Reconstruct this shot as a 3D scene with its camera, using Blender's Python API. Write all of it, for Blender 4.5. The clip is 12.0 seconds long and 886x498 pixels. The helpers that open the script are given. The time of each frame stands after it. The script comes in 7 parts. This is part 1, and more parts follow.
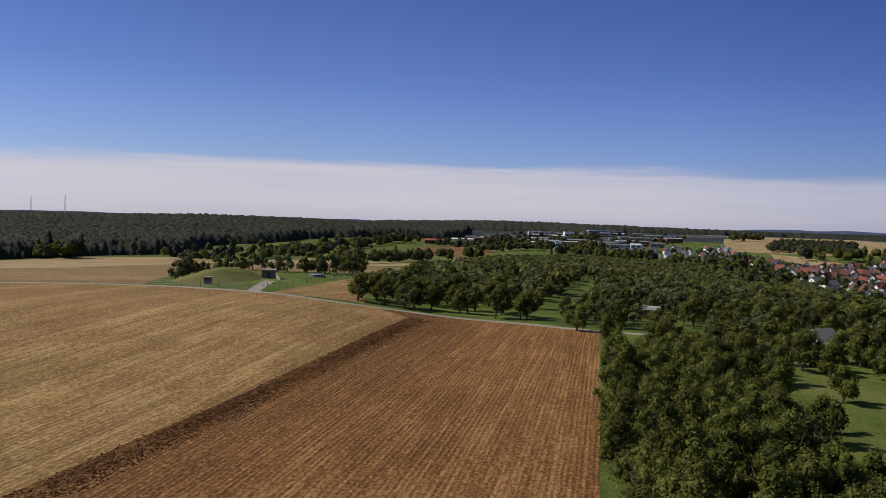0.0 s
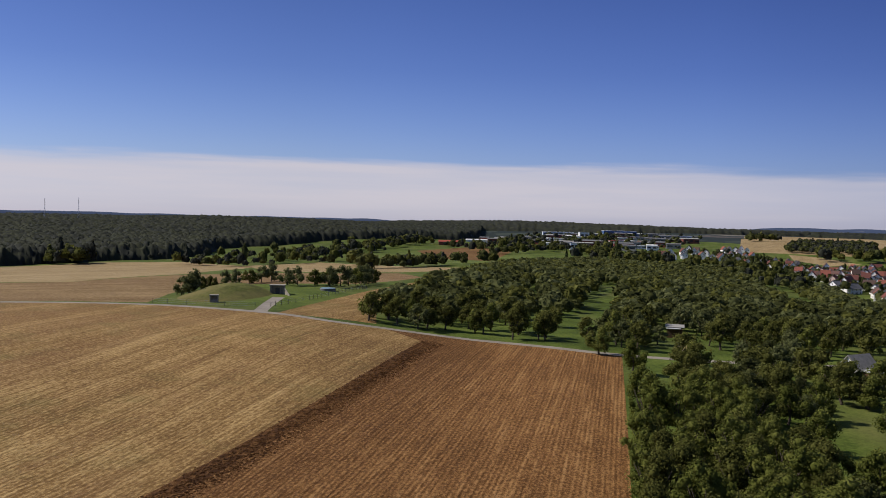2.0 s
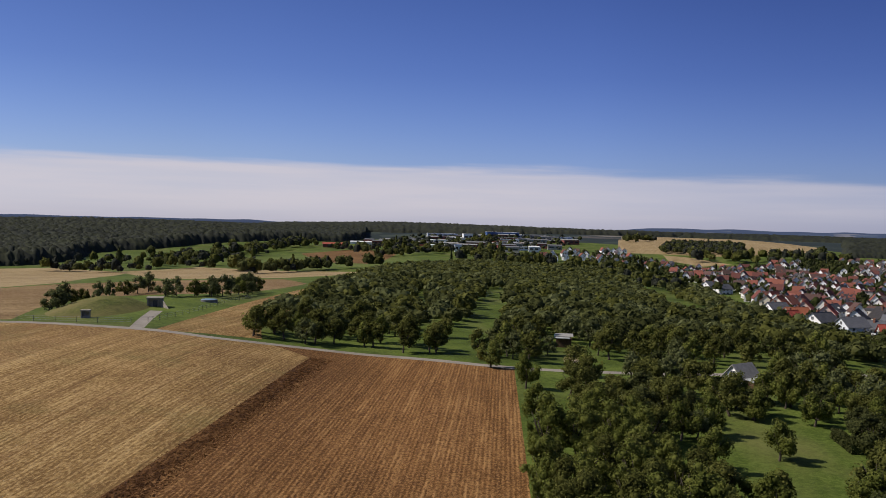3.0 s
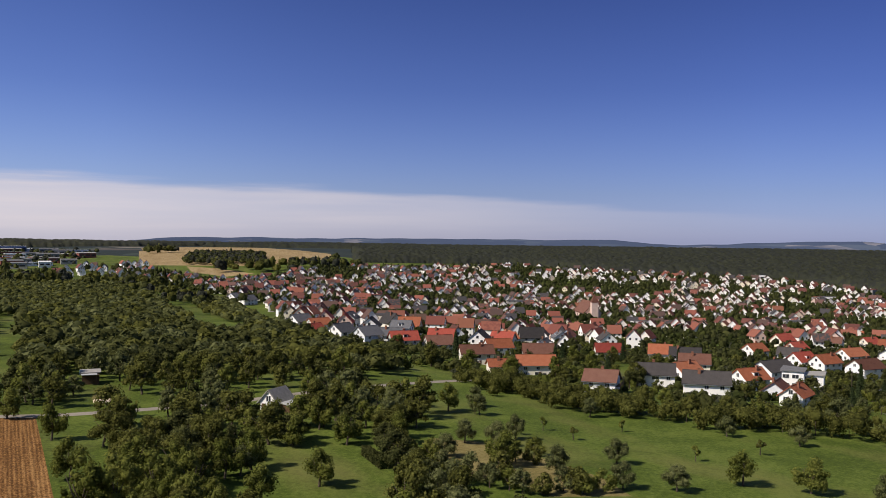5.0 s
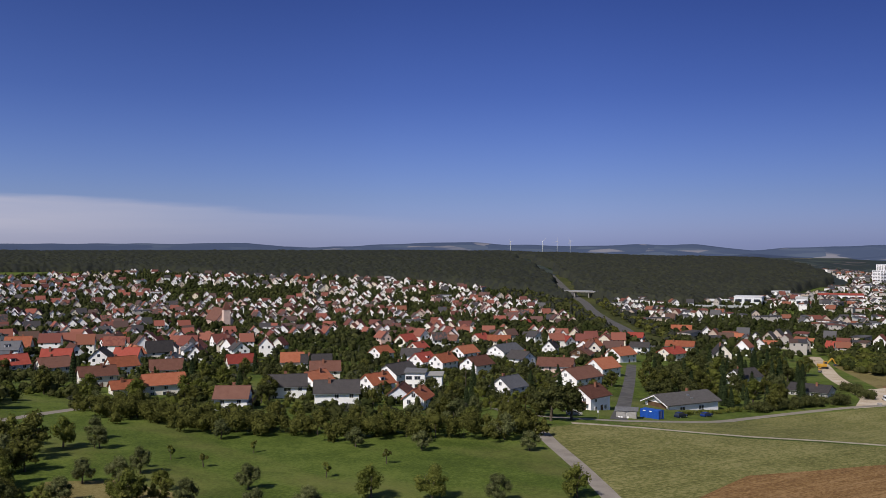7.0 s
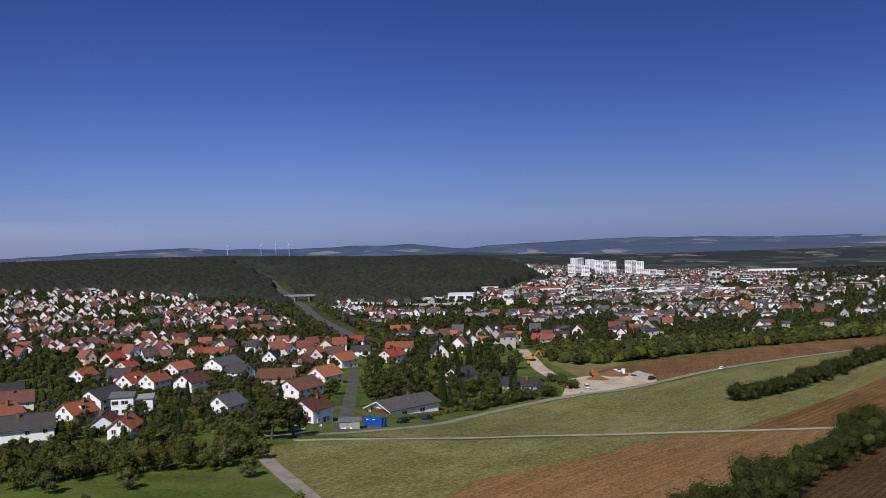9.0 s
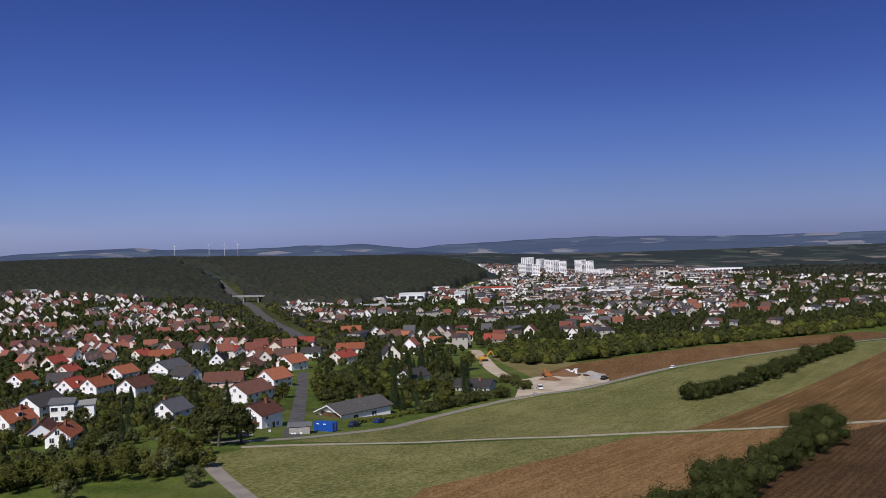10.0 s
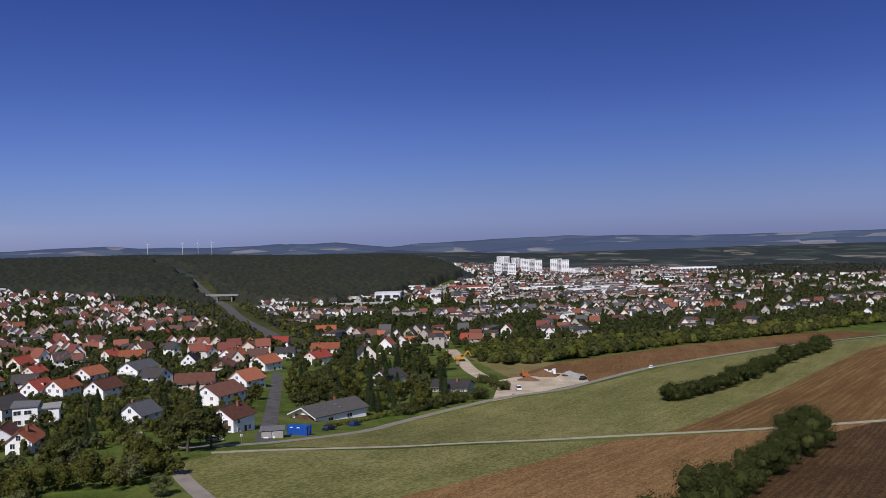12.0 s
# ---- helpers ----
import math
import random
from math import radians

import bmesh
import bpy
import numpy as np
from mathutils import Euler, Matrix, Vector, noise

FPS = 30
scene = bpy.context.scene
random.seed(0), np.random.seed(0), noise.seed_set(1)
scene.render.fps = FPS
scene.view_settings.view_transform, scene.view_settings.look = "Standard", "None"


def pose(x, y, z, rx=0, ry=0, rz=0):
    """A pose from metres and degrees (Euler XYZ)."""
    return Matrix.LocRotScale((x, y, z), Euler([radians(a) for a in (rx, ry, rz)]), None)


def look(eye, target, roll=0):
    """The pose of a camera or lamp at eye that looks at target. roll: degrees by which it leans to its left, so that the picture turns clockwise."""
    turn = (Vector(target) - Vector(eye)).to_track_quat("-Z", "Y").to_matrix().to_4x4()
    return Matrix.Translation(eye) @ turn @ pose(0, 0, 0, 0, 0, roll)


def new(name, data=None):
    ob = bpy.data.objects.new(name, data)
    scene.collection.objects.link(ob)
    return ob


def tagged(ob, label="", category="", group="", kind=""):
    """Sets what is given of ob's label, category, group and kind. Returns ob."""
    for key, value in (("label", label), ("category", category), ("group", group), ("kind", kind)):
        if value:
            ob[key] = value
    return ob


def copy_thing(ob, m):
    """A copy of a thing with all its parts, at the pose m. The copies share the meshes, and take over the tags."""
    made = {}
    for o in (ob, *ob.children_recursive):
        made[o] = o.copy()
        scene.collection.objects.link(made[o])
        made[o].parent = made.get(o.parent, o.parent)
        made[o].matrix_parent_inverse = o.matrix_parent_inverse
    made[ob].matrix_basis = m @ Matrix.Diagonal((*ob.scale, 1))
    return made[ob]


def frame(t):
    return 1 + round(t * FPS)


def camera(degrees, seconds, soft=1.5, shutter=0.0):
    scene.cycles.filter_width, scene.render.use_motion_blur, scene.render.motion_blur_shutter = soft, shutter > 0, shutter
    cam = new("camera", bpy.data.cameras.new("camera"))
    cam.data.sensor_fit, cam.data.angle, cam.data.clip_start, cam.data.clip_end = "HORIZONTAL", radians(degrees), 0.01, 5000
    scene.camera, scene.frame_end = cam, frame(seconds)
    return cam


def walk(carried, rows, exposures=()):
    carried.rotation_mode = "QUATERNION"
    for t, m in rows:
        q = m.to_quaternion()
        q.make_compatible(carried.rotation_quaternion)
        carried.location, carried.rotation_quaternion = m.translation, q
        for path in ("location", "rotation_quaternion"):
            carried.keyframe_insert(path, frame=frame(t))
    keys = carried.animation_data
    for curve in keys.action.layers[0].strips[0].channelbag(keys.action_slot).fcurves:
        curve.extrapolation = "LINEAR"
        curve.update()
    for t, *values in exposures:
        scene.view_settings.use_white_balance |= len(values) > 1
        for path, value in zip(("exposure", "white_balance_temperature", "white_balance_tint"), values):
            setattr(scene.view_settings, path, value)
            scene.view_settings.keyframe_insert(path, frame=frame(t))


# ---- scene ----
cam = camera(51.82, 12.0, soft=0.42)

# The flight: seconds, eye (x, y, z), heading clockwise from +y, pitch, roll in degrees.
FLIGHT = [
    (0, -0.35, 0.80, 25.70, 46.79, -1.63, 1.74),
    (0.5, 0.89, 2.14, 26.77, 46.47, -1.67, 1.71),
    (1, 2.55, 3.82, 27.83, 46.39, -1.71, 1.68),
    (1.5, 4.52, 5.71, 28.99, 46.10, -1.75, 1.62),
    (2, 6.53, 7.64, 30.16, 45.92, -1.76, 1.57),
    (2.5, 8.57, 9.87, 31.28, 48.33, -1.70, 1.52),
    (2.7, 9.20, 10.84, 31.80, 50.17, -1.65, 1.53),
    (4.3, 9.60, 14.10, 35.90, 70.20, -0.93, 1.02),
    (4.5, 9.45, 14.30, 36.34, 73.55, -0.84, 0.92),
    (5, 9.25, 14.58, 37.20, 82.58, -0.56, 0.46),
    (5.5, 9.24, 14.65, 38.16, 90.44, -0.45, 0.27),
    (6, 9.45, 14.55, 39.00, 94.88, -0.42, 0.12),
    (6.5, 10.10, 14.25, 39.73, 100.32, -0.38, -0.05),
    (7, 11.20, 13.85, 40.40, 105.38, -0.36, -0.16),
    (7.5, 12.42, 13.55, 41.10, 109.74, -0.38, -0.28),
    (7.7, 12.75, 13.55, 41.45, 111.79, -0.42, -0.43),
    (9.3, 20.42, 8.90, 42.12, 124.28, -0.53, -1.86),
    (9.5, 21.18, 8.53, 42.16, 124.89, -0.56, -1.84),
    (10, 23.20, 7.51, 42.18, 125.98, -0.61, -1.82),
    (10.5, 24.93, 6.57, 42.09, 126.67, -0.64, -1.78),
    (11, 26.40, 5.74, 41.99, 127.03, -0.67, -1.74),
    (11.5, 27.71, 4.92, 42.00, 127.31, -0.71, -1.73),
    (12, 29.11, 4.00, 41.95, 127.52, -0.73, -1.73),
]


def flight_pose(x, y, z, heading, pitch, roll):
    a, p = radians(heading), radians(pitch)
    way = Vector((math.sin(a) * math.cos(p), math.cos(a) * math.cos(p), math.sin(p)))
    eye = Vector((x, y, z))
    return look(eye, eye + way * 10, roll)


walk(cam, [(row[0], flight_pose(*row[1:])) for row in FLIGHT],
     exposures=[(0.0, 0.0, 6600, 13), (2.7, 0.0, 6600, 13), (4.5, 0.22, 7000, 14), (5.5, 0.22, 7000, 14), (7.5, -0.06, 6400, 15), (12.0, -0.1, 6250, 17)])

# ---------------------------------------------------------------- light
SUN_AZ, SUN_EL = 324.0, 43.0
world = bpy.data.worlds.new("sky")
scene.world = world
world.use_nodes = True
wn, wl = world.node_tree.nodes, world.node_tree.links
wn.clear()
w_out = wn.new("ShaderNodeOutputWorld")
w_bg = wn.new("ShaderNodeBackground")
w_bg.inputs["Strength"].default_value = 0.06
w_sky = wn.new("ShaderNodeTexSky")
w_sky.sky_type = "NISHITA"
w_sky.sun_disc = False
w_sky.sun_elevation = radians(SUN_EL)
w_sky.sun_rotation = radians(SUN_AZ)
w_sky.altitude = 300
w_sky.air_density = 1.0
w_sky.dust_density = 0.6
w_sky.ozone_density = 3.0
# A low bank of thin white cloud over the northern horizon.
w_sep = wn.new("ShaderNodeSeparateXYZ")
w_co = wn.new("ShaderNodeTexCoord")
wl.new(w_co.outputs["Generated"], w_sep.inputs[0])


def wmath(op, a, b=None, clamp=False):
    n = wn.new("ShaderNodeMath")
    n.operation, n.use_clamp = op, clamp
    for i, v in enumerate((a, b)):
        if v is None:
            continue
        if isinstance(v, (int, float)):
            n.inputs[i].default_value = v
        else:
            wl.new(v, n.inputs[i])
    return n.outputs[0]


def wrange(v, a, b, c, d):
    n = wn.new("ShaderNodeMapRange")
    n.interpolation_type = "SMOOTHSTEP"
    wl.new(v, n.inputs[0])
    for i, k in enumerate((a, b, c, d)):
        n.inputs[i + 1].default_value = k
    return n.outputs[0]


w_map = wn.new("ShaderNodeMapping")
w_map.inputs["Scale"].default_value = (3.0, 3.0, 45.0)
wl.new(w_co.outputs["Generated"], w_map.inputs[0])
w_noise = wn.new("ShaderNodeTexNoise")
w_noise.inputs["Scale"].default_value = 1.6
w_noise.inputs["Detail"].default_value = 6
wl.new(w_map.outputs[0], w_noise.inputs[0])
# heading of the direction: 0 at +y, growing towards +x
w_head = wmath("ARCTAN2", w_sep.outputs[0], w_sep.outputs[1])
w_top = wrange(w_head, radians(55), radians(150), 0.064, -0.005)
w_wob = wmath("MULTIPLY", wmath("SUBTRACT", w_noise.outputs[0], 0.5), 0.022)
w_edge = wmath("ADD", w_top, w_wob)
w_diff = wmath("SUBTRACT", w_edge, w_sep.outputs[2])
w_cover = wrange(w_diff, -0.002, 0.010, 0.0, 1.0)
w_low = wrange(w_sep.outputs[2], -0.01, 0.03, 0.55, 1.0)
w_streak = wrange(w_noise.outputs[0], 0.25, 0.75, 0.72, 1.0)
w_fac = wmath("MULTIPLY", wmath("MULTIPLY", w_cover, w_low), w_streak)
w_fac = wmath("MULTIPLY", w_fac, wrange(w_head, radians(54), radians(112), 0.8, 0.0))
w_mix = wn.new("ShaderNodeMix")
w_mix.data_type = "RGBA"
wl.new(w_fac, w_mix.inputs["Factor"])
# deeper blue high up and away from the sun
w_tint = wn.new("ShaderNodeMix")
w_tint.data_type, w_tint.blend_type = "RGBA", "MULTIPLY"
w_tint.inputs["Factor"].default_value = 1.0
w_ramp = wn.new("ShaderNodeValToRGB")
w_stops = [w_ramp.color_ramp.elements[0]] + [w_ramp.color_ramp.elements.new(p) for p in (0.05, 0.16, 0.28, 0.5)] + [w_ramp.color_ramp.elements[-1]]
for spot, place, shade in zip(w_stops, (0.0, 0.05, 0.16, 0.28, 0.5, 1.0), ((1.14, 1.34, 2.6), (0.95, 1.12, 2.02), (0.63, 0.79, 1.62), (0.48, 0.62, 1.34), (1.0, 1.05, 1.25), (1.45, 1.4, 1.35))):
    spot.position, spot.color = place, (*shade, 1)
wl.new(w_sep.outputs[2], w_ramp.inputs[0])
w_side = wmath("COSINE", wmath("SUBTRACT", w_head, radians(SUN_AZ)))
w_c = wmath("MINIMUM", w_side, 0.3)
w_bend = wmath("MULTIPLY", wmath("MULTIPLY", wmath("SUBTRACT", w_c, 0.12), wmath("ADD", w_c, 0.656)), -0.54)
w_east = wmath("POWER", wmath("ABSOLUTE", wmath("DIVIDE", wmath("ADD", w_c, 0.50), 0.36)), 2.0)
w_east = wmath("MULTIPLY", wmath("SUBTRACT", 1.0, w_east, True), -0.13)
w_bend = wmath("ADD", w_bend, w_east)
w_north = wmath("POWER", wmath("ABSOLUTE", wmath("DIVIDE", wmath("SUBTRACT", w_head, radians(72)), radians(30))), 2.0)
w_bend = wmath("ADD", w_bend, wmath("MULTIPLY", wmath("SUBTRACT", 1.0, w_north, True), -0.10))
w_glow = wmath("ADD", wmath("ADD", wmath("MULTIPLY", wmath("SUBTRACT", w_c, 0.12), 0.36), 1.11), w_bend)
w_warm = wn.new("ShaderNodeCombineXYZ")      # paler towards the sun
wl.new(wmath("ADD", wmath("MULTIPLY", w_c, 0.06), 1.03), w_warm.inputs[0])
w_warm.inputs[1].default_value = 1.0
wl.new(wmath("SUBTRACT", 0.90, wmath("MULTIPLY", w_c, 0.18)), w_warm.inputs[2])
w_hue = wn.new("ShaderNodeVectorMath")
w_hue.operation = "MULTIPLY"
wl.new(w_ramp.outputs[0], w_hue.inputs[0])
wl.new(w_warm.outputs[0], w_hue.inputs[1])
w_scale = wn.new("ShaderNodeVectorMath")
w_scale.operation = "SCALE"
wl.new(w_hue.outputs[0], w_scale.inputs[0])
wl.new(w_glow, w_scale.inputs["Scale"])
wl.new(w_scale.outputs[0], w_tint.inputs["B"])
wl.new(w_sky.outputs[0], w_tint.inputs["A"])
wl.new(w_tint.outputs["Result"], w_mix.inputs["A"])
w_mix.inputs["B"].default_value = (10.6, 10.0, 10.6, 1)
wl.new(w_mix.outputs["Result"], w_bg.inputs["Color"])
wl.new(w_bg.outputs[0], w_out.inputs[0])

sun = new("sun", bpy.data.lights.new("sun", "SUN"))
sun.data.energy, sun.data.angle, sun.data.color = 4.4, radians(0.5), (1.0, 0.95, 0.87)
sa, se = radians(SUN_AZ), radians(SUN_EL)
sun_way = Vector((math.sin(sa) * math.cos(se), math.cos(sa) * math.cos(se), math.sin(se)))
sun.matrix_world = look(sun_way * 500, (0, 0, 0))


# ---------------------------------------------------------------- materials
class Shader:
    """A small builder for procedural node materials."""

    def __init__(self, name):
        self.m = bpy.data.materials.new(name)
        self.m.use_nodes = True
        self.n, self.l = self.m.node_tree.nodes, self.m.node_tree.links
        self.b = self.n["Principled BSDF"]
        self.out = self.n["Material Output"]
        self.co = self.n.new("ShaderNodeTexCoord").outputs["Object"]

    def link(self, a, b):
        self.l.new(a, b)

    def mapping(self, scale=(1, 1, 1), turn=0.0, co=None):
        n = self.n.new("ShaderNodeMapping")
        n.inputs["Scale"].default_value = scale
        pre = self.n.new("ShaderNodeMapping")
        pre.inputs["Rotation"].default_value = (0, 0, radians(turn))
        self.link(co or self.co, pre.inputs[0])
        self.link(pre.outputs[0], n.inputs[0])
        return n.outputs[0]

    def noise(self, scale, detail=4, co=None, rough=0.55):
        n = self.n.new("ShaderNodeTexNoise")
        n.inputs["Scale"].default_value, n.inputs["Detail"].default_value = scale, detail
        n.inputs["Roughness"].default_value = rough
        self.link(co or self.co, n.inputs[0])
        return n.outputs[0]

    def voronoi(self, scale, co=None, out="Color"):
        n = self.n.new("ShaderNodeTexVoronoi")
        n.inputs["Scale"].default_value = scale
        self.link(co or self.co, n.inputs["Vector"])
        return n.outputs[out]

    def wave(self, scale, distortion, co, detail=2.0):
        n = self.n.new("ShaderNodeTexWave")
        n.inputs["Scale"].default_value, n.inputs["Distortion"].default_value = scale, distortion
        n.inputs["Detail"].default_value = detail
        self.link(co, n.inputs[0])
        return n.outputs["Fac"]

    def ramp(self, v, stops, constant=False):
        n = self.n.new("ShaderNodeValToRGB")
        e = n.color_ramp.elements
        n.color_ramp.interpolation = "CONSTANT" if constant else "LINEAR"
        while len(e) < len(stops):
            e.new(0.5)
        for s, (p, c) in zip(e, stops):
            s.position, s.color = p, (*c, 1)
        self.link(v, n.inputs[0])
        return n.outputs[0]

    def mix(self, f, a, b, how="MIX"):
        n = self.n.new("ShaderNodeMix")
        n.data_type, n.blend_type = "RGBA", how
        for v, k in ((f, "Factor"), (a, "A"), (b, "B")):
            if isinstance(v, (int, float)):
                n.inputs[k].default_value = v
            elif isinstance(v, tuple):
                n.inputs[k].default_value = (*v, 1)
            else:
                self.link(v, n.inputs[k])
        return n.outputs["Result"]

    def rng(self, v, a, b, c, d):
        n = self.n.new("ShaderNodeMapRange")
        self.link(v, n.inputs[0])
        for i, k in enumerate((a, b, c, d)):
            n.inputs[i + 1].default_value = k
        return n.outputs[0]

    def island(self):
        return self.n.new("ShaderNodeNewGeometry").outputs["Random Per Island"]

    def thing(self):
        return self.n.new("ShaderNodeObjectInfo").outputs["Random"]

    def bump(self, v, strength=0.4, distance=0.05):
        n = self.n.new("ShaderNodeBump")
        n.inputs["Strength"].default_value, n.inputs["Distance"].default_value = strength, distance
        self.link(v, n.inputs["Height"])
        self.link(n.outputs[0], self.b.inputs["Normal"])

    def done(self, colour, rough=0.9, metal=0.0, spec=0.25):
        if isinstance(colour, tuple):
            self.b.inputs["Base Color"].default_value = (*colour, 1)
        else:
            self.link(colour, self.b.inputs["Base Color"])
        self.b.inputs["Roughness"].default_value = rough
        self.b.inputs["Metallic"].default_value = metal
        self.b.inputs["Specular IOR Level"].default_value = spec
        return self.m


def field_material(name, dark, mid, light, turn, row, streak=0.35, bump=0.5, clod=2.2, comb=0.45, lanes=0.0, weeds=0.0, grain=1.0, broad=0.5, bare=None, edge=None):
    """Soil or stubble in rows that run along the heading 'turn', a row every 'row' metres. broad: the share of wide patches;
    bare: a soil colour that shows through in long strips; edge: freshly turned soil that thins out from a line across the field."""
    s = Shader(name)
    along = s.mapping((1, 0.03, 1), turn)          # long streaks
    fine = s.mapping((1, 0.45, 1), turn)
    big = s.noise(0.018, 3)
    patch = s.noise(0.07, 5)
    lines = s.noise(0.9 / row, 2, along, 0.7)
    wide = s.noise(0.16 / row, 2, along, 0.6)
    grit = s.noise(clod, 7, fine, 0.72)
    clump = s.noise(clod * 0.33, 5, fine, 0.7)
    tone = s.mix(broad, s.mix(streak, s.mix(0.4, grit, clump), lines), s.mix(0.3, s.mix(0.5, big, patch), wide))
    col = s.ramp(tone, [(0.43, dark), (0.5, mid), (0.57, light)])
    if bare:
        strips = s.mix(0.45, s.noise(0.11, 3, s.mapping((1, 0.06, 1), turn), 0.6), s.noise(0.016, 5))
        col = s.mix(s.rng(strips, 0.47, 0.60, 0.0, 0.75), col, bare)
    rows = s.wave(0.314 / row, 1.1, s.mapping((1, 0.2, 1), turn), 2.0)
    col = s.mix(s.rng(rows, 0.45, 1.0, 0.0, streak * comb), col, dark)
    if edge:
        (ax, ay), start, reach, soil = edge
        n = s.n.new("ShaderNodeVectorMath")
        n.operation = "DOT_PRODUCT"
        s.link(s.co, n.inputs[0])
        n.inputs[1].default_value = (ax, ay, 0)
        w = s.n.new("ShaderNodeMath")
        w.operation = "MULTIPLY_ADD"
        s.link(s.mix(0.5, lines, patch), w.inputs[0])
        w.inputs[1].default_value = 16.0
        s.link(n.outputs["Value"], w.inputs[2])
        col = s.mix(s.rng(w.outputs[0], start + 8, start + 8 + reach, 0.85, 0.0), col, soil)
    col = s.mix(s.rng(grit, 0.50, 0.62, 0.0, 0.8 * grain), col, light)
    col = s.mix(s.rng(grit, 0.50, 0.38, 0.0, 0.85 * grain), col, dark)
    if lanes:                                      # thin wheel lines left by the harvest
        track = s.wave(0.314 / 6.5, 0.35, s.mapping((1, 0.1, 1), turn), 1.0)
        col = s.mix(s.rng(track, 0.985, 1.0, 0.0, lanes), col, dark)
    if weeds:
        col = s.mix(s.rng(s.noise(0.06, 6, rough=0.7), 0.52, 0.68, 0.0, weeds), col, (0.10, 0.10, 0.03))
    s.bump(s.mix(0.5, grit, s.mix(0.6 * min(1.0, comb * 2.5), lines, rows)), bump, 0.3)
    return s.done(col, 0.95, spec=0.1)


def grass_material(name, dark, mid, light, dry, dryness=0.35):
    s = Shader(name)
    a, b, c = s.noise(0.02, 4), s.noise(0.13, 6, rough=0.65), s.noise(1.3, 7, rough=0.75)
    col = s.ramp(s.mix(0.45, s.mix(0.5, a, b), c), [(0.42, dark), (0.5, mid), (0.58, light)])
    d = s.noise(0.05, 5, s.mapping((1, 0.4, 1), 60))
    col = s.mix(s.rng(d, 0.5, 0.75, 0, dryness), col, dry)
    s.bump(c, 0.35, 0.12)
    return s.done(col, 0.95, spec=0.12)


M = {}
M["grass"] = grass_material("grass", (0.036, 0.053, 0.008), (0.071, 0.101, 0.016), (0.118, 0.150, 0.028), (0.166, 0.149, 0.060), 0.5)
M["meadow"] = grass_material("meadow", (0.039, 0.060, 0.009), (0.068, 0.098, 0.015), (0.110, 0.142, 0.028), (0.16, 0.140, 0.052), 0.6)
M["scrub"] = grass_material("scrub", (0.026, 0.032, 0.010), (0.048, 0.055, 0.015), (0.080, 0.085, 0.026), (0.12, 0.10, 0.05), 0.4)
M["rough_grass"] = grass_material("rough_grass", (0.034, 0.046, 0.008), (0.074, 0.084, 0.018), (0.130, 0.130, 0.034), (0.20, 0.160, 0.068), 0.85)
M["dry_grass"] = grass_material("dry_grass", (0.10, 0.088, 0.030), (0.16, 0.130, 0.048), (0.22, 0.185, 0.075), (0.24, 0.195, 0.085), 0.5)
M["stubble"] = field_material("stubble", (0.135, 0.075, 0.026), (0.232, 0.140, 0.052), (0.390, 0.262, 0.112), 58, 0.8, 0.42, 0.6, 2.8, 0.3, 0.6, 0.35, 0.9, 0.4, (0.165, 0.085, 0.036))
M["plough"] = field_material("plough", (0.095, 0.043, 0.013), (0.182, 0.086, 0.028), (0.315, 0.172, 0.066), 57, 0.62, 0.4, 0.9, 3.4, 0.22, 0.0, 0.0, 1.0, 0.25, None, ((0.52, -0.855), -50.5, 20, (0.076, 0.033, 0.010)))
M["plough_wet"] = field_material("plough_wet", (0.048, 0.020, 0.006), (0.090, 0.040, 0.012), (0.175, 0.090, 0.032), 58, 0.9, 0.3, 1.0, 1.8, 0.0)
M["strip_field"] = field_material("strip_field", (0.130, 0.080, 0.034), (0.215, 0.142, 0.066), (0.320, 0.225, 0.115), 112, 2.0, 0.5, 0.5, 2.2, 0.6, 0.0, 0.0, 0.9, 0.45, (0.150, 0.085, 0.040))
M["tan_field"] = field_material("tan_field", (0.198, 0.137, 0.064), (0.281, 0.205, 0.101), (0.372, 0.281, 0.155), 70, 3.0, 0.4, 0.3)
M["brown_field"] = field_material("brown_field", (0.094, 0.048, 0.018), (0.154, 0.084, 0.033), (0.224, 0.131, 0.055), 140, 1.1, 0.4, 0.6)
M["harrowed"] = field_material("harrowed_field", (0.135, 0.074, 0.027), (0.205, 0.118, 0.046), (0.29, 0.180, 0.080), 157, 1.6, 0.35, 0.8, 2.2, 0.7, 0.0, 0.0, 1.0, 0.3)
M["harrowed_dark"] = field_material("harrowed_dark_field", (0.092, 0.050, 0.016), (0.152, 0.086, 0.031), (0.222, 0.135, 0.054), 160, 2.4, 0.6, 0.8, 2.2, 1.0, 0.0, 0.0, 1.0, 0.3)
M["tilled"] = field_material("tilled", (0.043, 0.024, 0.010), (0.077, 0.043, 0.018), (0.122, 0.073, 0.033), 159, 1.5, 0.7, 0.9, 2.2, 1.2)
M["green_field"] = field_material("green_field", (0.087, 0.091, 0.026), (0.148, 0.147, 0.047), (0.230, 0.213, 0.085), 155, 1.2, 0.3, 0.6, 1.7, 0.1, 0.0, 0.0, 1.1)
M["crop_field"] = field_material("crop_field", (0.06, 0.09, 0.018), (0.10, 0.13, 0.028), (0.15, 0.17, 0.045), 80, 4.0, 0.4, 0.3)

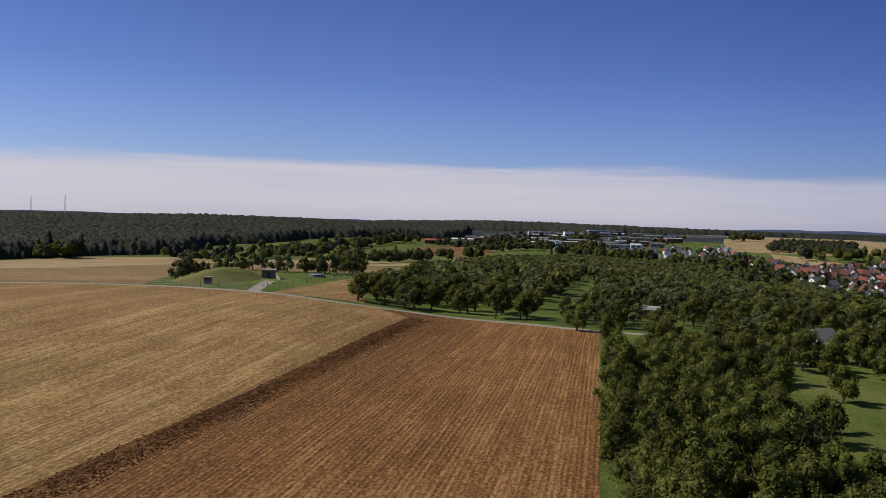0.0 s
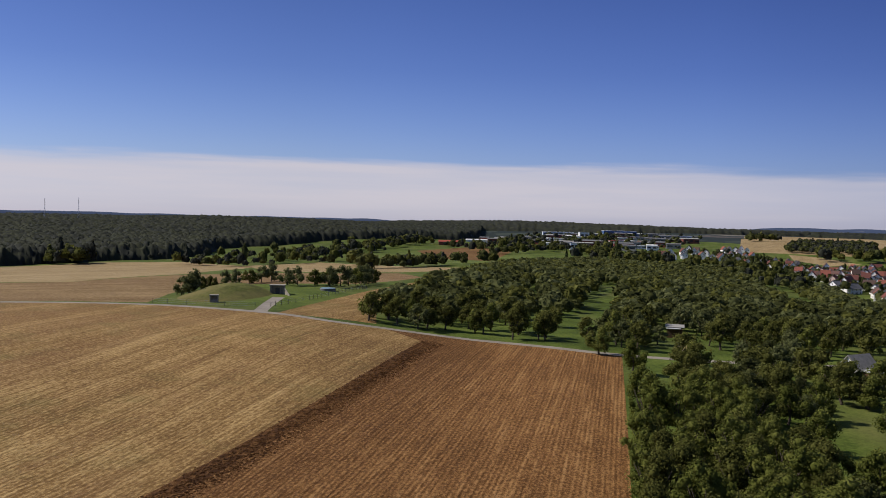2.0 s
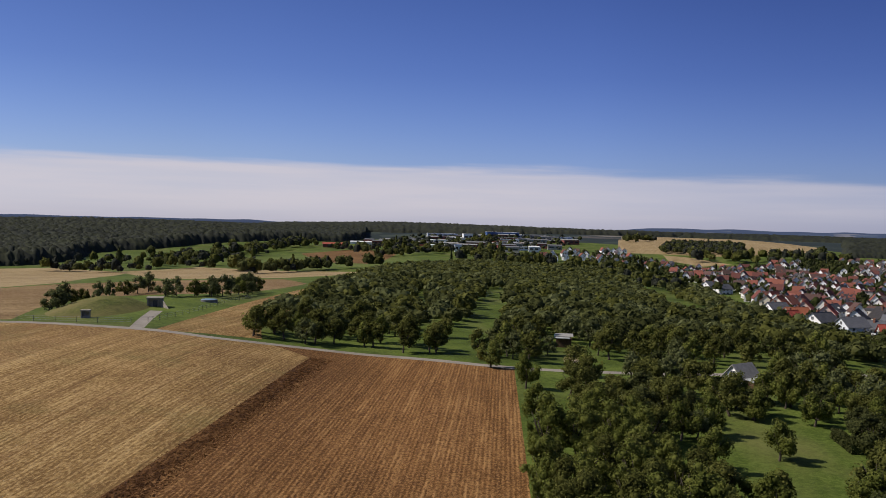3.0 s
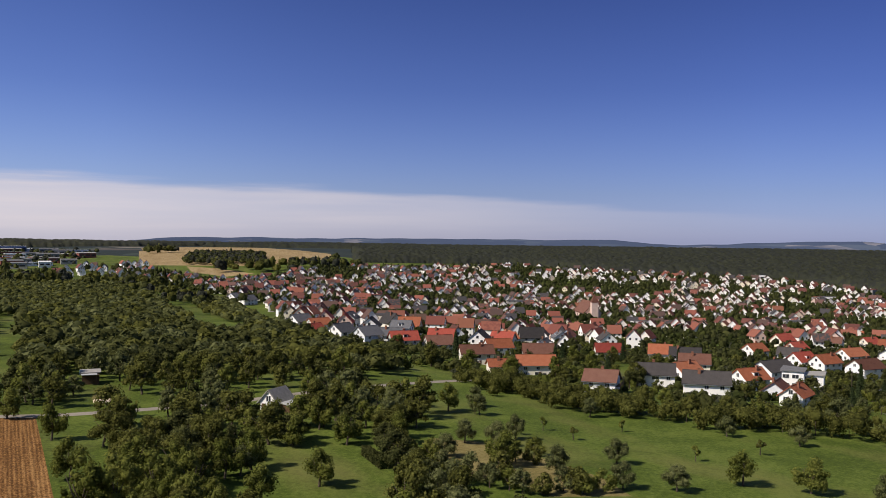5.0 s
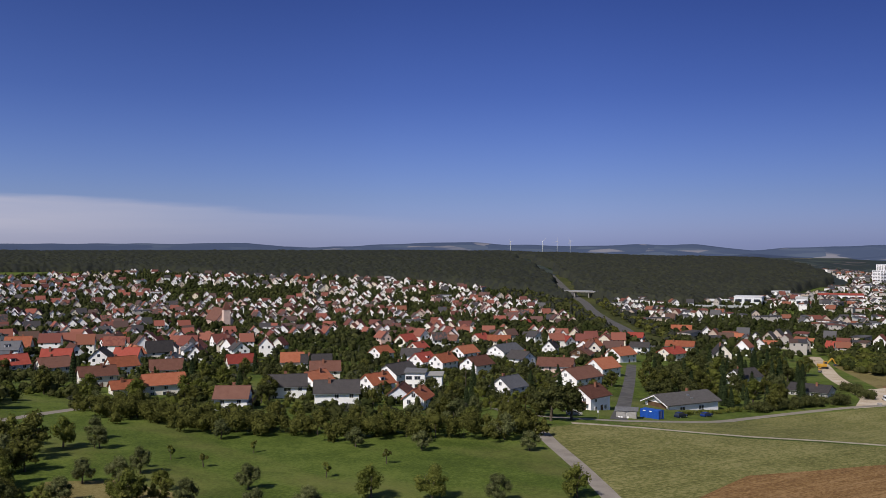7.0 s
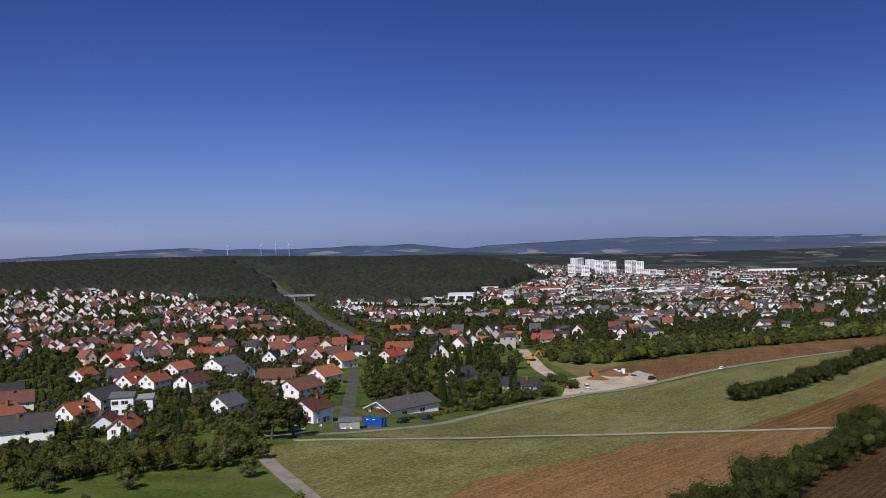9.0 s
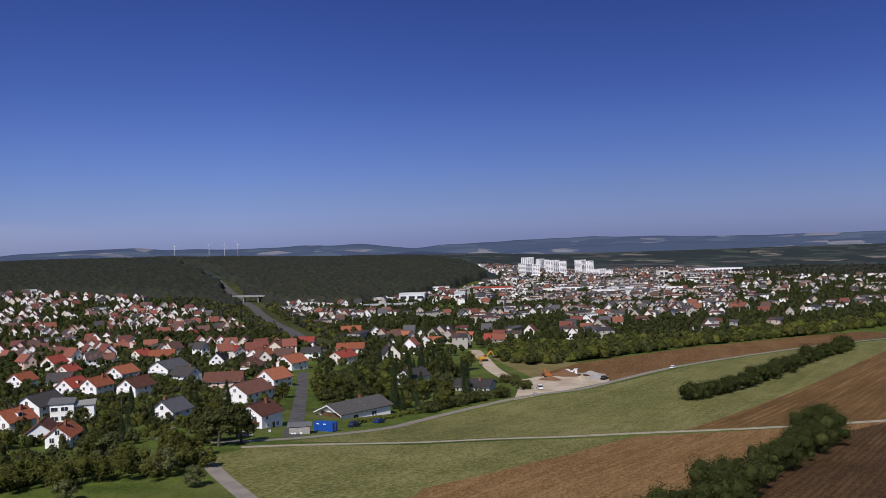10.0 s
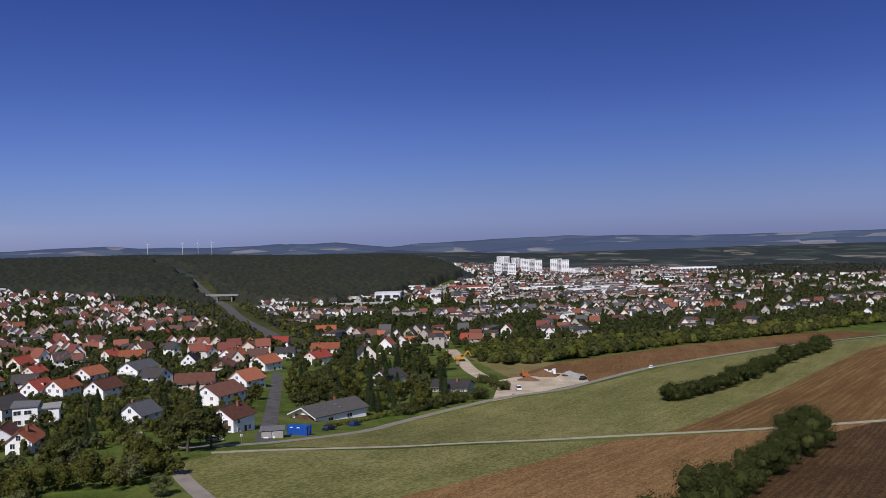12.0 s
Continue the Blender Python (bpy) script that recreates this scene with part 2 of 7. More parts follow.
s = Shader("asphalt")
g = s.noise(0.25, 5)
f = s.noise(6, 5)
s.bump(f, 0.2, 0.02)
M["asphalt"] = s.done(s.ramp(s.mix(0.4, g, f), [(0.35, (0.19, 0.166, 0.138)), (0.65, (0.30, 0.268, 0.228))]), 0.9, spec=0.2)
s = Shader("street_asphalt")
g = s.noise(0.3, 5)
s.bump(s.noise(7, 4), 0.2, 0.02)
M["street"] = s.done(s.ramp(g, [(0.35, (0.068, 0.065, 0.062)), (0.65, (0.112, 0.107, 0.101))]), 0.88, spec=0.25)
s = Shader("gravel_track")
g, f = s.noise(0.35, 5), s.noise(5, 6, rough=0.75)
s.bump(f, 0.5, 0.06)
M["gravel"] = s.done(s.ramp(s.mix(0.5, g, f), [(0.35, (0.26, 0.22, 0.165)), (0.65, (0.45, 0.40, 0.31))]), 0.95, spec=0.1)
s = Shader("building_sand")
g, f = s.noise(0.12, 5), s.noise(2.5, 6, rough=0.7)
s.bump(f, 0.6, 0.15)
M["sand"] = s.done(s.ramp(s.mix(0.5, g, f), [(0.34, (0.30, 0.22, 0.145)), (0.5, (0.46, 0.38, 0.28)), (0.66, (0.58, 0.51, 0.41))]), 0.95, spec=0.1)

# distant farmland: a patchwork of fields and woods, haze painted in as bluish grey
s = Shader("hazed_farmland")
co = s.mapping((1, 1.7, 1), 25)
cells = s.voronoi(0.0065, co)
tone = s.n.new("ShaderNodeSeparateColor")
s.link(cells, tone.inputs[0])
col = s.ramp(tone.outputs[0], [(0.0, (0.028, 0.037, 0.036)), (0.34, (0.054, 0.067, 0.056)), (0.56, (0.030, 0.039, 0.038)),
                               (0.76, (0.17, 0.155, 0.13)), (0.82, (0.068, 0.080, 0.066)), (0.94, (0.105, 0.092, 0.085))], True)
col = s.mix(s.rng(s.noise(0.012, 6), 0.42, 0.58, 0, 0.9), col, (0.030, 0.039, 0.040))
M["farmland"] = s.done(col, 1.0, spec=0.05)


def leaf_material(name, dark, mid, light, through_light=0.38):
    s = Shader(name)
    col = s.ramp(s.mix(0.35, s.island(), s.thing()), [(0.15, dark), (0.5, mid), (0.85, light)])
    col = s.mix(s.rng(s.noise(0.25, 3), 0.4, 0.65, 0, 0.3), col, dark)
    s.done(col, 0.8, spec=0.05)
    t = s.n.new("ShaderNodeBsdfTranslucent")
    s.link(col, t.inputs[0])
    mx = s.n.new("ShaderNodeMixShader")
    mx.inputs[0].default_value = through_light
    s.link(s.b.outputs[0], mx.inputs[1])
    s.link(t.outputs[0], mx.inputs[2])
    s.link(mx.outputs[0], s.out.inputs[0])
    return s.m


M["leaf"] = leaf_material("fruit_leaf", (0.053, 0.056, 0.013), (0.099, 0.104, 0.025), (0.163, 0.164, 0.044))
M["leaf_grey"] = leaf_material("grey_leaf", (0.072, 0.082, 0.031), (0.120, 0.132, 0.050), (0.179, 0.190, 0.079))
M["leaf_light"] = leaf_material("light_leaf", (0.069, 0.083, 0.016), (0.123, 0.138, 0.029), (0.190, 0.199, 0.048))
M["leaf_dark"] = leaf_material("dark_leaf", (0.043, 0.049, 0.016), (0.077, 0.085, 0.028), (0.125, 0.131, 0.044))
# woodland greens are greyed, painting the haze over far woods into the leaf colour
M["leaf_wood"] = leaf_material("hazed_woodland_leaf", (0.031, 0.035, 0.026), (0.039, 0.042, 0.030), (0.046, 0.049, 0.035), 0.15)
M["leaf_wood_light"] = leaf_material("hazed_oak_leaf", (0.037, 0.041, 0.026), (0.046, 0.050, 0.031), (0.055, 0.058, 0.036), 0.15)
M["leaf_wood_dark"] = leaf_material("hazed_pine_leaf", (0.026, 0.029, 0.025), (0.031, 0.034, 0.028), (0.038, 0.040, 0.032), 0.1)
M["leaf_garden"] = leaf_material("garden_leaf", (0.028, 0.032, 0.013), (0.041, 0.046, 0.018), (0.058, 0.064, 0.025), 0.15)
M["leaf_hedge"] = leaf_material("hedge_leaf", (0.026, 0.034, 0.010), (0.048, 0.057, 0.016), (0.082, 0.092, 0.026), 0.25)
M["needle"] = leaf_material("conifer_needle", (0.016, 0.026, 0.010), (0.030, 0.044, 0.017), (0.050, 0.068, 0.026), 0.1)
s = Shader("bark")
f = s.noise(9, 5, s.mapping((1, 1, 0.2)))
s.bump(f, 0.6, 0.03)
M["bark"] = s.done(s.ramp(f, [(0.35, (0.045, 0.034, 0.025)), (0.65, (0.12, 0.098, 0.075))]), 0.95, spec=0.1)
s = Shader("forest_floor")
f = s.noise(0.3, 5)
M["forest_floor"] = s.done(s.ramp(f, [(0.35, (0.010, 0.017, 0.006)), (0.65, (0.024, 0.036, 0.012))]), 1.0, spec=0.05)


# ---------------------------------------------------------------- the lie of the land
# Heights in rings round the take-off point: a row for each heading, a column for each distance.
HEADINGS = [15, 35, 50, 70, 90, 105, 122, 136, 152]
RINGS = [0, 108, 216, 312, 480, 780, 1140, 1680, 2280, 3240, 4900]
HEIGHTS = [
    [0, 2.4, 7.2, 6, 0, -10.8, -6, 8, -4, -24, -48],
    [0, 2.4, 7.2, 7.2, 1.2, -9.6, -9.6, 15, 4, -12, -48],
    [0, 1.2, 2.4, 2.4, 0, -7.2, -9.6, -2.4, 22, 4, -48],
    [0, 0, 1.2, 0, -7.2, -19.2, -19.2, 4.8, 14.4, 14.4, -36],
    [0, 0, -2.4, -8.4, -19.2, -34.8, -42, -10.8, 9.6, 6, -36],
    [0, -1.2, -3.6, -10.8, -19.2, -33.6, -39.6, -19.2, 6, 6, -36],
    [0, -1.2, -6, -15.6, -22.8, -36, -42, -28.8, -9.6, -18, -36],
    [0, -1.2, -8.4, -15.6, -24, -38.4, -49.2, -57.6, -62.4, -84, -36],
    [0, -1.2, -9.6, -15.6, -24, -37.2, -45.6, -52.8, -60, -84, -24],
]


def profile(row, j, v):
    def slope(k):
        if k == 0:
            return (row[1] - row[0]) / (RINGS[1] - RINGS[0]) * 0.5
        s0 = (row[k] - row[k - 1]) / (RINGS[k] - RINGS[k - 1])
        if k == len(RINGS) - 1:
            return s0
        s1 = (row[k + 1] - row[k]) / (RINGS[k + 1] - RINGS[k])
        return 0 if s0 * s1 <= 0 else 2 * s0 * s1 / (s0 + s1)

    h = RINGS[j + 1] - RINGS[j]
    return ((2 * v**3 - 3 * v * v + 1) * row[j] + (v**3 - 2 * v * v + v) * h * slope(j)
            + (3 * v * v - 2 * v**3) * row[j + 1] + (v**3 - v * v) * h * slope(j + 1))


def ground_z(x, y):
    a, d = math.degrees(math.atan2(x, y)) % 360, min(math.hypot(x, y), 4899)
    if a > 333:
        a -= 360
    if a <= HEADINGS[0] or a >= HEADINGS[-1]:
        aa = a if a >= HEADINGS[-1] else a + 360
        i0, i1, u = len(HEADINGS) - 1, 0, (aa - HEADINGS[-1]) / (HEADINGS[0] + 360 - HEADINGS[-1])
    else:
        i0 = max(i for i in range(len(HEADINGS) - 1) if HEADINGS[i] <= a)
        i1 = i0 + 1
        u = (a - HEADINGS[i0]) / (HEADINGS[i1] - HEADINGS[i0])
    j = max(k for k in range(len(RINGS) - 1) if RINGS[k] <= d)
    v = (d - RINGS[j]) / (RINGS[j + 1] - RINGS[j])
    u = u * u * (3 - 2 * u)
    return profile(HEIGHTS[i0], j, v) * (1 - u) + profile(HEIGHTS[i1], j, v) * u


def inside(poly, x, y):
    hit, j = False, len(poly) - 1
    for i in range(len(poly)):
        (x0, y0), (x1, y1) = poly[i], poly[j]
        if (y0 > y) != (y1 > y) and x < (x1 - x0) * (y - y0) / (y1 - y0) + x0:
            hit = not hit
        j = i
    return hit


def smooth_line(points, step=8.0):
    """A smooth line through the points, resampled."""
    out = []
    n = len(points)
    for i in range(n - 1):
        p0, p1, p2, p3 = (Vector(points[max(0, min(n - 1, k))]) for k in (i - 1, i, i + 1, i + 2))
        m = max(1, int((p2 - p1).length / step))
        for k in range(m):
            t = k / m
            out.append(0.5 * (2 * p1 + (p2 - p0) * t + (2 * p0 - 5 * p1 + 4 * p2 - p3) * t * t + (3 * p1 - p0 - 3 * p2 + p3) * t**3))
    out.append(Vector(points[-1]))
    return out


def ribbon(points, width, step=8.0):
    line = smooth_line(points, step)
    left, right = [], []
    for i, p in enumerate(line):
        d = (line[min(i + 1, len(line) - 1)] - line[max(i - 1, 0)]).normalized()
        n = Vector((-d.y, d.x)) * width / 2
        left.append((p.x + n.x, p.y + n.y))
        right.append((p.x - n.x, p.y - n.y))
    return left + right[::-1]


# Roads and tracks, as centre lines.
FARM_ROAD = [(83, 252), (105, 236), (122, 217), (132, 194), (140, 172), (149, 164), (158, 156), (168, 142), (173, 124), (177, 114),
             (183, 106), (190, 98), (204, 84), (234, 62), (256, 49), (285, 34)]
BUNKER_DRIVE = [(134, 192), (148, 208), (161, 222)]
FIELD_TRACK = [(226, -79), (217, -106), (200, -144), (192, -178), (178, -210), (162, -258), (140, -330)]
UPPER_ROAD = [(244, -72), (236, -84), (235, -98), (249, -134), (265, -161), (283, -214), (285, -247), (293, -272), (318, -352),
              (341, -493), (344, -567), (341, -640), (330, -760)]
LOWER_ROAD = [(262, -72), (247, -71), (222, -68), (199, -63), (175, -59), (154, -55), (120, -48), (60, -36)]
STREET = [(238, -98), (266, -113), (294, -128), (350, -158), (386, -177), (430, -200)]
MOTORWAY = [(560, -280), (640, -312), (753, -357), (871, -397), (1010, -446), (1136, -492), (1240, -522), (1400, -570), (1620, -640)]
SAND_PATH = [(480, -346), (420, -306), (371, -273), (330, -250), (305, -236), (285, -222)]

PLOUGH_LEFT = [(146, 148.4), (132, 139.2), (118, 130), (104, 121), (92, 113.6), (80, 106.6), (70, 100.9), (60, 95.4), (48, 89), (38, 83.4), (30, 79), (-20, 50), (-160, -33)]
ZONES = [
    ("farm_road", "asphalt", ribbon(FARM_ROAD, 3.4)),
    ("bunker_drive", "asphalt", ribbon(BUNKER_DRIVE, 3.4)),
    ("lower_road", "asphalt", ribbon([(x, y + 0.7) for x, y in LOWER_ROAD], 3.4)),
    ("upper_road", "asphalt", ribbon(UPPER_ROAD, 3.8)),
    ("street", "street", ribbon(STREET, 4.7)),
    ("field_track", "gravel", ribbon(FIELD_TRACK, 3.2)),
    ("motorway", "street", ribbon(MOTORWAY, 12)),
    ("motorway_verge", "scrub", ribbon(MOTORWAY, 44)),
    ("sand_path", "sand", ribbon(SAND_PATH, 7)),
    ("sand_yard", "sand", [(279, -208), (300, -228), (326, -250), (338, -288), (318, -296), (296, -276), (287, -245)]),
    ("fresh_furrow", "plough_wet", ribbon([(x + 0.8, y - 1.3) for x, y in PLOUGH_LEFT], 2.8, 30)),
    ("ploughed_field", "plough", PLOUGH_LEFT + [(-110, -110), (-30, -24), (71, 47), (112, 74), (175, 116), (173, 124), (168, 142), (158, 156), (149, 164)]),
    ("stubble_field", "stubble", [(149, 164), (140, 172), (132, 194), (122, 217), (105, 236), (83, 252), (20, 296), (-250, 250), (-260, -30)] + PLOUGH_LEFT[::-1]),
    ("stubble_strip", "stubble", [(134, 186), (225, 252), (345, 342), (545, 472), (480, 415), (417, 370), (290, 284), (168, 188), (152, 170)]),
    ("tan_field", "tan_field", [(60, 560), (238, 645), (327, 706), (400, 690), (410, 600), (228, 387), (143, 316), (20, 400)]),
    ("tan_field_far", "tan_field", [(413, 616), (508, 644), (520, 540), (560, 482), (401, 427), (310, 423)]),
    ("brown_field", "strip_field", [(20, 398), (141, 314), (220, 372), (289, 400), (380, 405), (345, 350), (235, 275), (201, 267), (162, 266), (140, 246), (122, 225), (106, 240), (86, 254), (20, 296)]),
    ("hill_field", "brown_field", [(830, 852), (1015, 922), (1000, 830), (696, 609), (677, 663)]),
    ("hill_pasture", "crop_field", [(560, 620), (629, 722), (830, 852), (1015, 935), (1090, 890), (760, 600), (640, 560)]),
    ("slope_field", "tan_field", [(1879, 916), (2341, 1058), (1957, 846), (1535, 685), (1350, 594), (1386, 659)]),
    ("slope_field_wide", "tan_field", [(1329, 654), (1741, 854), (2160, 930), (2240, 800), (1808, 477), (1624, 429), (1387, 464)]),
    ("slope_field_low", "tan_field", [(1336, 581), (1325, 532), (1263, 448), (1205, 469), (1252, 537)]),
    ("slope_pasture", "crop_field", [(1224, 431), (1316, 424), (1572, 361), (1493, 343), (1357, 383), (1216, 408)]),
    ("young_field", "green_field", [(219, -72), (226, -83), (206, -117), (196, -141), (188, -170), (173, -134), (166, -108), (163, -88), (140, -58), (60, -42), (60, -36), (120, -48), (154, -55), (175, -59), (199, -63), (217, -67)]),
    ("cut_field", "green_field", [(229, -92), (247, -136), (262, -160), (279, -214), (280, -246), (288, -270), (313, -350), (338, -492), (338, -600), (310, -600),
                                  (296, -502), (224, -303), (188, -192), (201, -148), (217, -110)]),
    ("harrowed_field", "harrowed", [(188, -172), (176, -207), (162, -252), (158, -212), (152, -197), (136, -156), (125, -129), (112, -92), (98, -53), (142, -59), (163, -87), (166, -106), (173, -132)]),
    ("tilled_field", "tilled", [(188, -172), (176, -207), (160, -255), (138, -330), (60, -320), (40, -60), (120, -56), (163, -86), (166, -106), (173, -132)]),
    ("tilled_field_east", "harrowed_dark", [(189, -192), (224, -303), (296, -502), (312, -600), (320, -700), (150, -560), (142, -332), (164, -258), (180, -211)]),
    ("upper_field", "brown_field", [(340, -277), (366, -329), (392, -453), (397, -585), (390, -640), (352, -640), (346, -520), (322, -352), (297, -278)]),
    ("waste_ground", "dry_grass", [(330, -262), (420, -312), (455, -345), (430, -375), (362, -322), (338, -288)]),
    ("orchard_glade", "meadow", [(183, 100), (186, 94), (166, 84), (160, 88)]),
    ("orchard_glade", "meadow", [(138, 65), (124, 56), (116, 50), (105, 43), (90, 32), (94, 27), (120, 34), (150, 42), (172, 50), (169, 59), (158, 63), (143, 60)]),
    ("roadside_meadow", "meadow", [(212, 45), (232, 43), (258, 45), (256, 62), (235, 70), (215, 68)]),
    ("bare_grass", "dry_grass", [(178, 38), (178, 27), (169, 18), (157, 8), (146, 4), (143, 16), (151, 22), (152, 30), (166, 38)]),
    ("hut_yard", "dry_grass", [(196, 116), (200, 112), (210, 118), (210, 122)]),
    ("meadow", "meadow", [(256, 44), (232, 40), (215, 42), (196, 34), (170, 42), (140, 30), (90, 5), (70, -34), (154, -52), (190, -58), (206, -44), (206, -25), (222, 4), (246, 26)]),
]
FOREST_WEST = [(-150, 600), (-60, 575), (60, 578), (150, 622), (238, 662), (335, 722), (420, 745), (520, 850), (640, 980), (830, 1040), (1000, 1090), (1180, 1085), (1380, 1230), (1560, 1400), (1500, 1900), (500, 2100), (-500, 1900)]
FOREST_NORTH = [(1350, 1430), (1560, 1260), (1770, 1110), (2060, 1020), (2600, 1000), (2900, 1300), (2300, 2000), (1500, 1900)]
FOREST_EAST = [(1560, 360), (1630, 260), (1700, 150), (1690, 60), (1600, -60), (1560, -260), (1520, -380), (1330, -440), (1260, -480), (1140, -460), (1110, -430), (1140, -478), (1260, -512),
               (1620, -630), (2200, -760), (2900, -800), (3000, 0), (2700, 420), (2000, 480)]
FOREST_SOUTH = [(1150, -520), (1250, -545), (1620, -660), (2200, -790), (2900, -830), (2500, -1700), (1900, -1420), (1480, -1160), (1230, -900), (1120, -720), (1040, -590)]
FOREST_RIDGE = [(2170, 900), (2900, 1000), (3100, 500), (2700, 430), (2330, 470), (2280, 640)]
WOODS = [FOREST_WEST, FOREST_NORTH, FOREST_EAST, FOREST_SOUTH, FOREST_RIDGE]
for wood in WOODS:
    ZONES.append(("forest_floor", "forest_floor", wood))


def build_land():
    from mathutils.geometry import delaunay_2d_cdt
    verts, edges = [], []
    radii, r = [15.0, 30.0, 45.0], 60.0
    while r < 480:
        radii.append(r)
        r *= 1.026
    while r < 4900:
        radii.append(r)
        r *= 1.06
    radii.append(4900.0)
    heads = [8 + 0.55 * i for i in range(288)] + [170 + 7.0 * i for i in range(28)]
    verts.append(Vector((0, 0)))
    for k, r in enumerate(radii):
        for i, a in enumerate(heads):
            if r < 60 and i % 6:
                continue
            t = radians(a + (0.27 if k % 2 and r > 60 else 0))
            verts.append(Vector((math.sin(t) * r, math.cos(t) * r)))
    for _, _, poly in ZONES:
        first = len(verts)
        dense = []
        for i, p in enumerate(poly):
            q = poly[(i + 1) % len(poly)]
            n = max(1, int(math.dist(p, q) / max(12, 0.05 * math.hypot(*p))))
            dense += [Vector((p[0] + (q[0] - p[0]) * k / n, p[1] + (q[1] - p[1]) * k / n)) for k in range(n)]
        verts += dense
        edges += [(first + i, first + (i + 1) % len(dense)) for i in range(len(dense))]
    v2, _, faces, *_ = delaunay_2d_cdt(verts, edges, [], 0, 1e-4, False)
    zs = [ground_z(p.x, p.y) for p in v2]
    boxes = []
    for name, mat, poly in ZONES:
        xs, ys = [p[0] for p in poly], [p[1] for p in poly]
        boxes.append((min(xs), max(xs), min(ys), max(ys)))
    groups = {}
    for f in faces:
        cx = sum(v2[i].x for i in f) / 3
        cy = sum(v2[i].y for i in f) / 3
        key = None
        for (name, mat, poly), (x0, x1, y0, y1) in zip(ZONES, boxes):
            if x0 <= cx <= x1 and y0 <= cy <= y1 and inside(poly, cx, cy):
                key = (name, mat)
                break
        if key is None:
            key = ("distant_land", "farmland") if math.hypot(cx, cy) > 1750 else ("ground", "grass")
        groups.setdefault(key, []).append(f)
    for (name, mat), fs in groups.items():
        used = sorted({i for f in fs for i in f})
        at = {i: k for k, i in enumerate(used)}
        me = bpy.data.meshes.new(name)
        me.from_pydata([(v2[i].x, v2[i].y, zs[i]) for i in used], [], [[at[i] for i in f] for f in fs])
        me.materials.append(M[mat])
        me.polygons.foreach_set("use_smooth", [True] * len(me.polygons))
        me.update()
        nz = me.polygons[0].normal.z
        if nz < 0:
            me.flip_normals()
        tagged(new(name, me), LAND_LABELS.get(name, "gently sloping farmland ground"), LAND_KIND.get(name, "ground"), kind="structure")


LAND_LABELS = {
    "farm_road": "narrow grey asphalt farm road between the fields", "bunker_drive": "pale asphalt drive up to a concrete bunker",
    "lower_road": "grey asphalt lane beside a green meadow", "upper_road": "pale lane between cut field and ploughed field",
    "street": "dark asphalt village street", "field_track": "pale gravel track across the fields", "motorway": "grey dual carriageway cut through the woods",
    "sand_path": "sandy construction road", "motorway_verge": "dark scrubby verge along the dual carriageway", "sand_yard": "trampled sandy yard of a building site", "fresh_furrow": "dark freshly turned furrows along the field's edge",
    "ploughed_field": "reddish brown ploughed field in straight rows", "stubble_field": "golden brown stubble field after the harvest",
    "stubble_strip": "tan stubble strip beside the orchard", "brown_field": "tan and brown stubble in long strips", "young_field": "yellowish green field with a sandy edge",
    "cut_field": "freshly cut pale green field", "tilled_field": "dark brown tilled field with fine rows", "harrowed_field": "light brown harrowed field beside a hedge", "meadow": "bright green mown meadow", "roadside_meadow": "green meadow beside the farm road", "orchard_glade": "open grassy glade between the fruit trees",
    "hut_yard": "trodden dry grass before a hut", "bare_grass": "dry yellowish grass at the meadow's end",
    "ground": "grassy ground of orchards, gardens and pasture", "distant_land": "far farmland in patches of fields and woods", "forest_floor": "dark shaded forest floor",
}
LAND_KIND = {"farm_road": "road", "lower_road": "road", "upper_road": "road", "street": "road", "motorway": "road", "field_track": "track", "bunker_drive": "road",
             "ploughed_field": "field", "stubble_field": "field", "meadow": "meadow"}
build_land()


# ---------------------------------------------------------------- building blocks
def mesh_of(name, verts, faces, *mats, smooth=False, slots=None):
    me = bpy.data.meshes.new(name)
    me.from_pydata([tuple(v) for v in verts], [], [tuple(f) for f in faces])
    for m in mats:
        me.materials.append(m)
    if slots is not None:
        me.polygons.foreach_set("material_index", slots)
    if smooth:
        me.polygons.foreach_set("use_smooth", [True] * len(me.polygons))
    me.update()
    return me


def big_mesh(name, v, f, *mats, slots=None, smooth=False):
    """A mesh from arrays: v (n, 3), f (m, k) with k corners in every face, or a list of such arrays."""
    me = bpy.data.meshes.new(name)
    fs = [np.ascontiguousarray(a, np.int32) for a in (f if isinstance(f, list) else [f])]
    v = np.ascontiguousarray(v, np.float32)
    me.vertices.add(len(v))
    me.vertices.foreach_set("co", v.ravel())
    loops = np.concatenate([a.ravel() for a in fs])
    sizes = np.concatenate([np.full(len(a), a.shape[1], np.int32) for a in fs])
    me.loops.add(len(loops))
    me.loops.foreach_set("vertex_index", loops)
    me.polygons.add(len(sizes))
    me.polygons.foreach_set("loop_start", np.concatenate([[0], np.cumsum(sizes)[:-1]]).astype(np.int32))
    for m in mats:
        me.materials.append(m)
    if slots is not None:
        me.polygons.foreach_set("material_index", np.ascontiguousarray(slots, np.int32))
    if smooth:
        me.polygons.foreach_set("use_smooth", np.ones(len(sizes), bool))
    me.update(calc_edges=True)
    return me


def part(name, me, parent, label="", at=None):
    ob = new(name, me)
    ob.parent = parent
    if at is not None:
        ob.matrix_basis = at
    return tagged(ob, label)


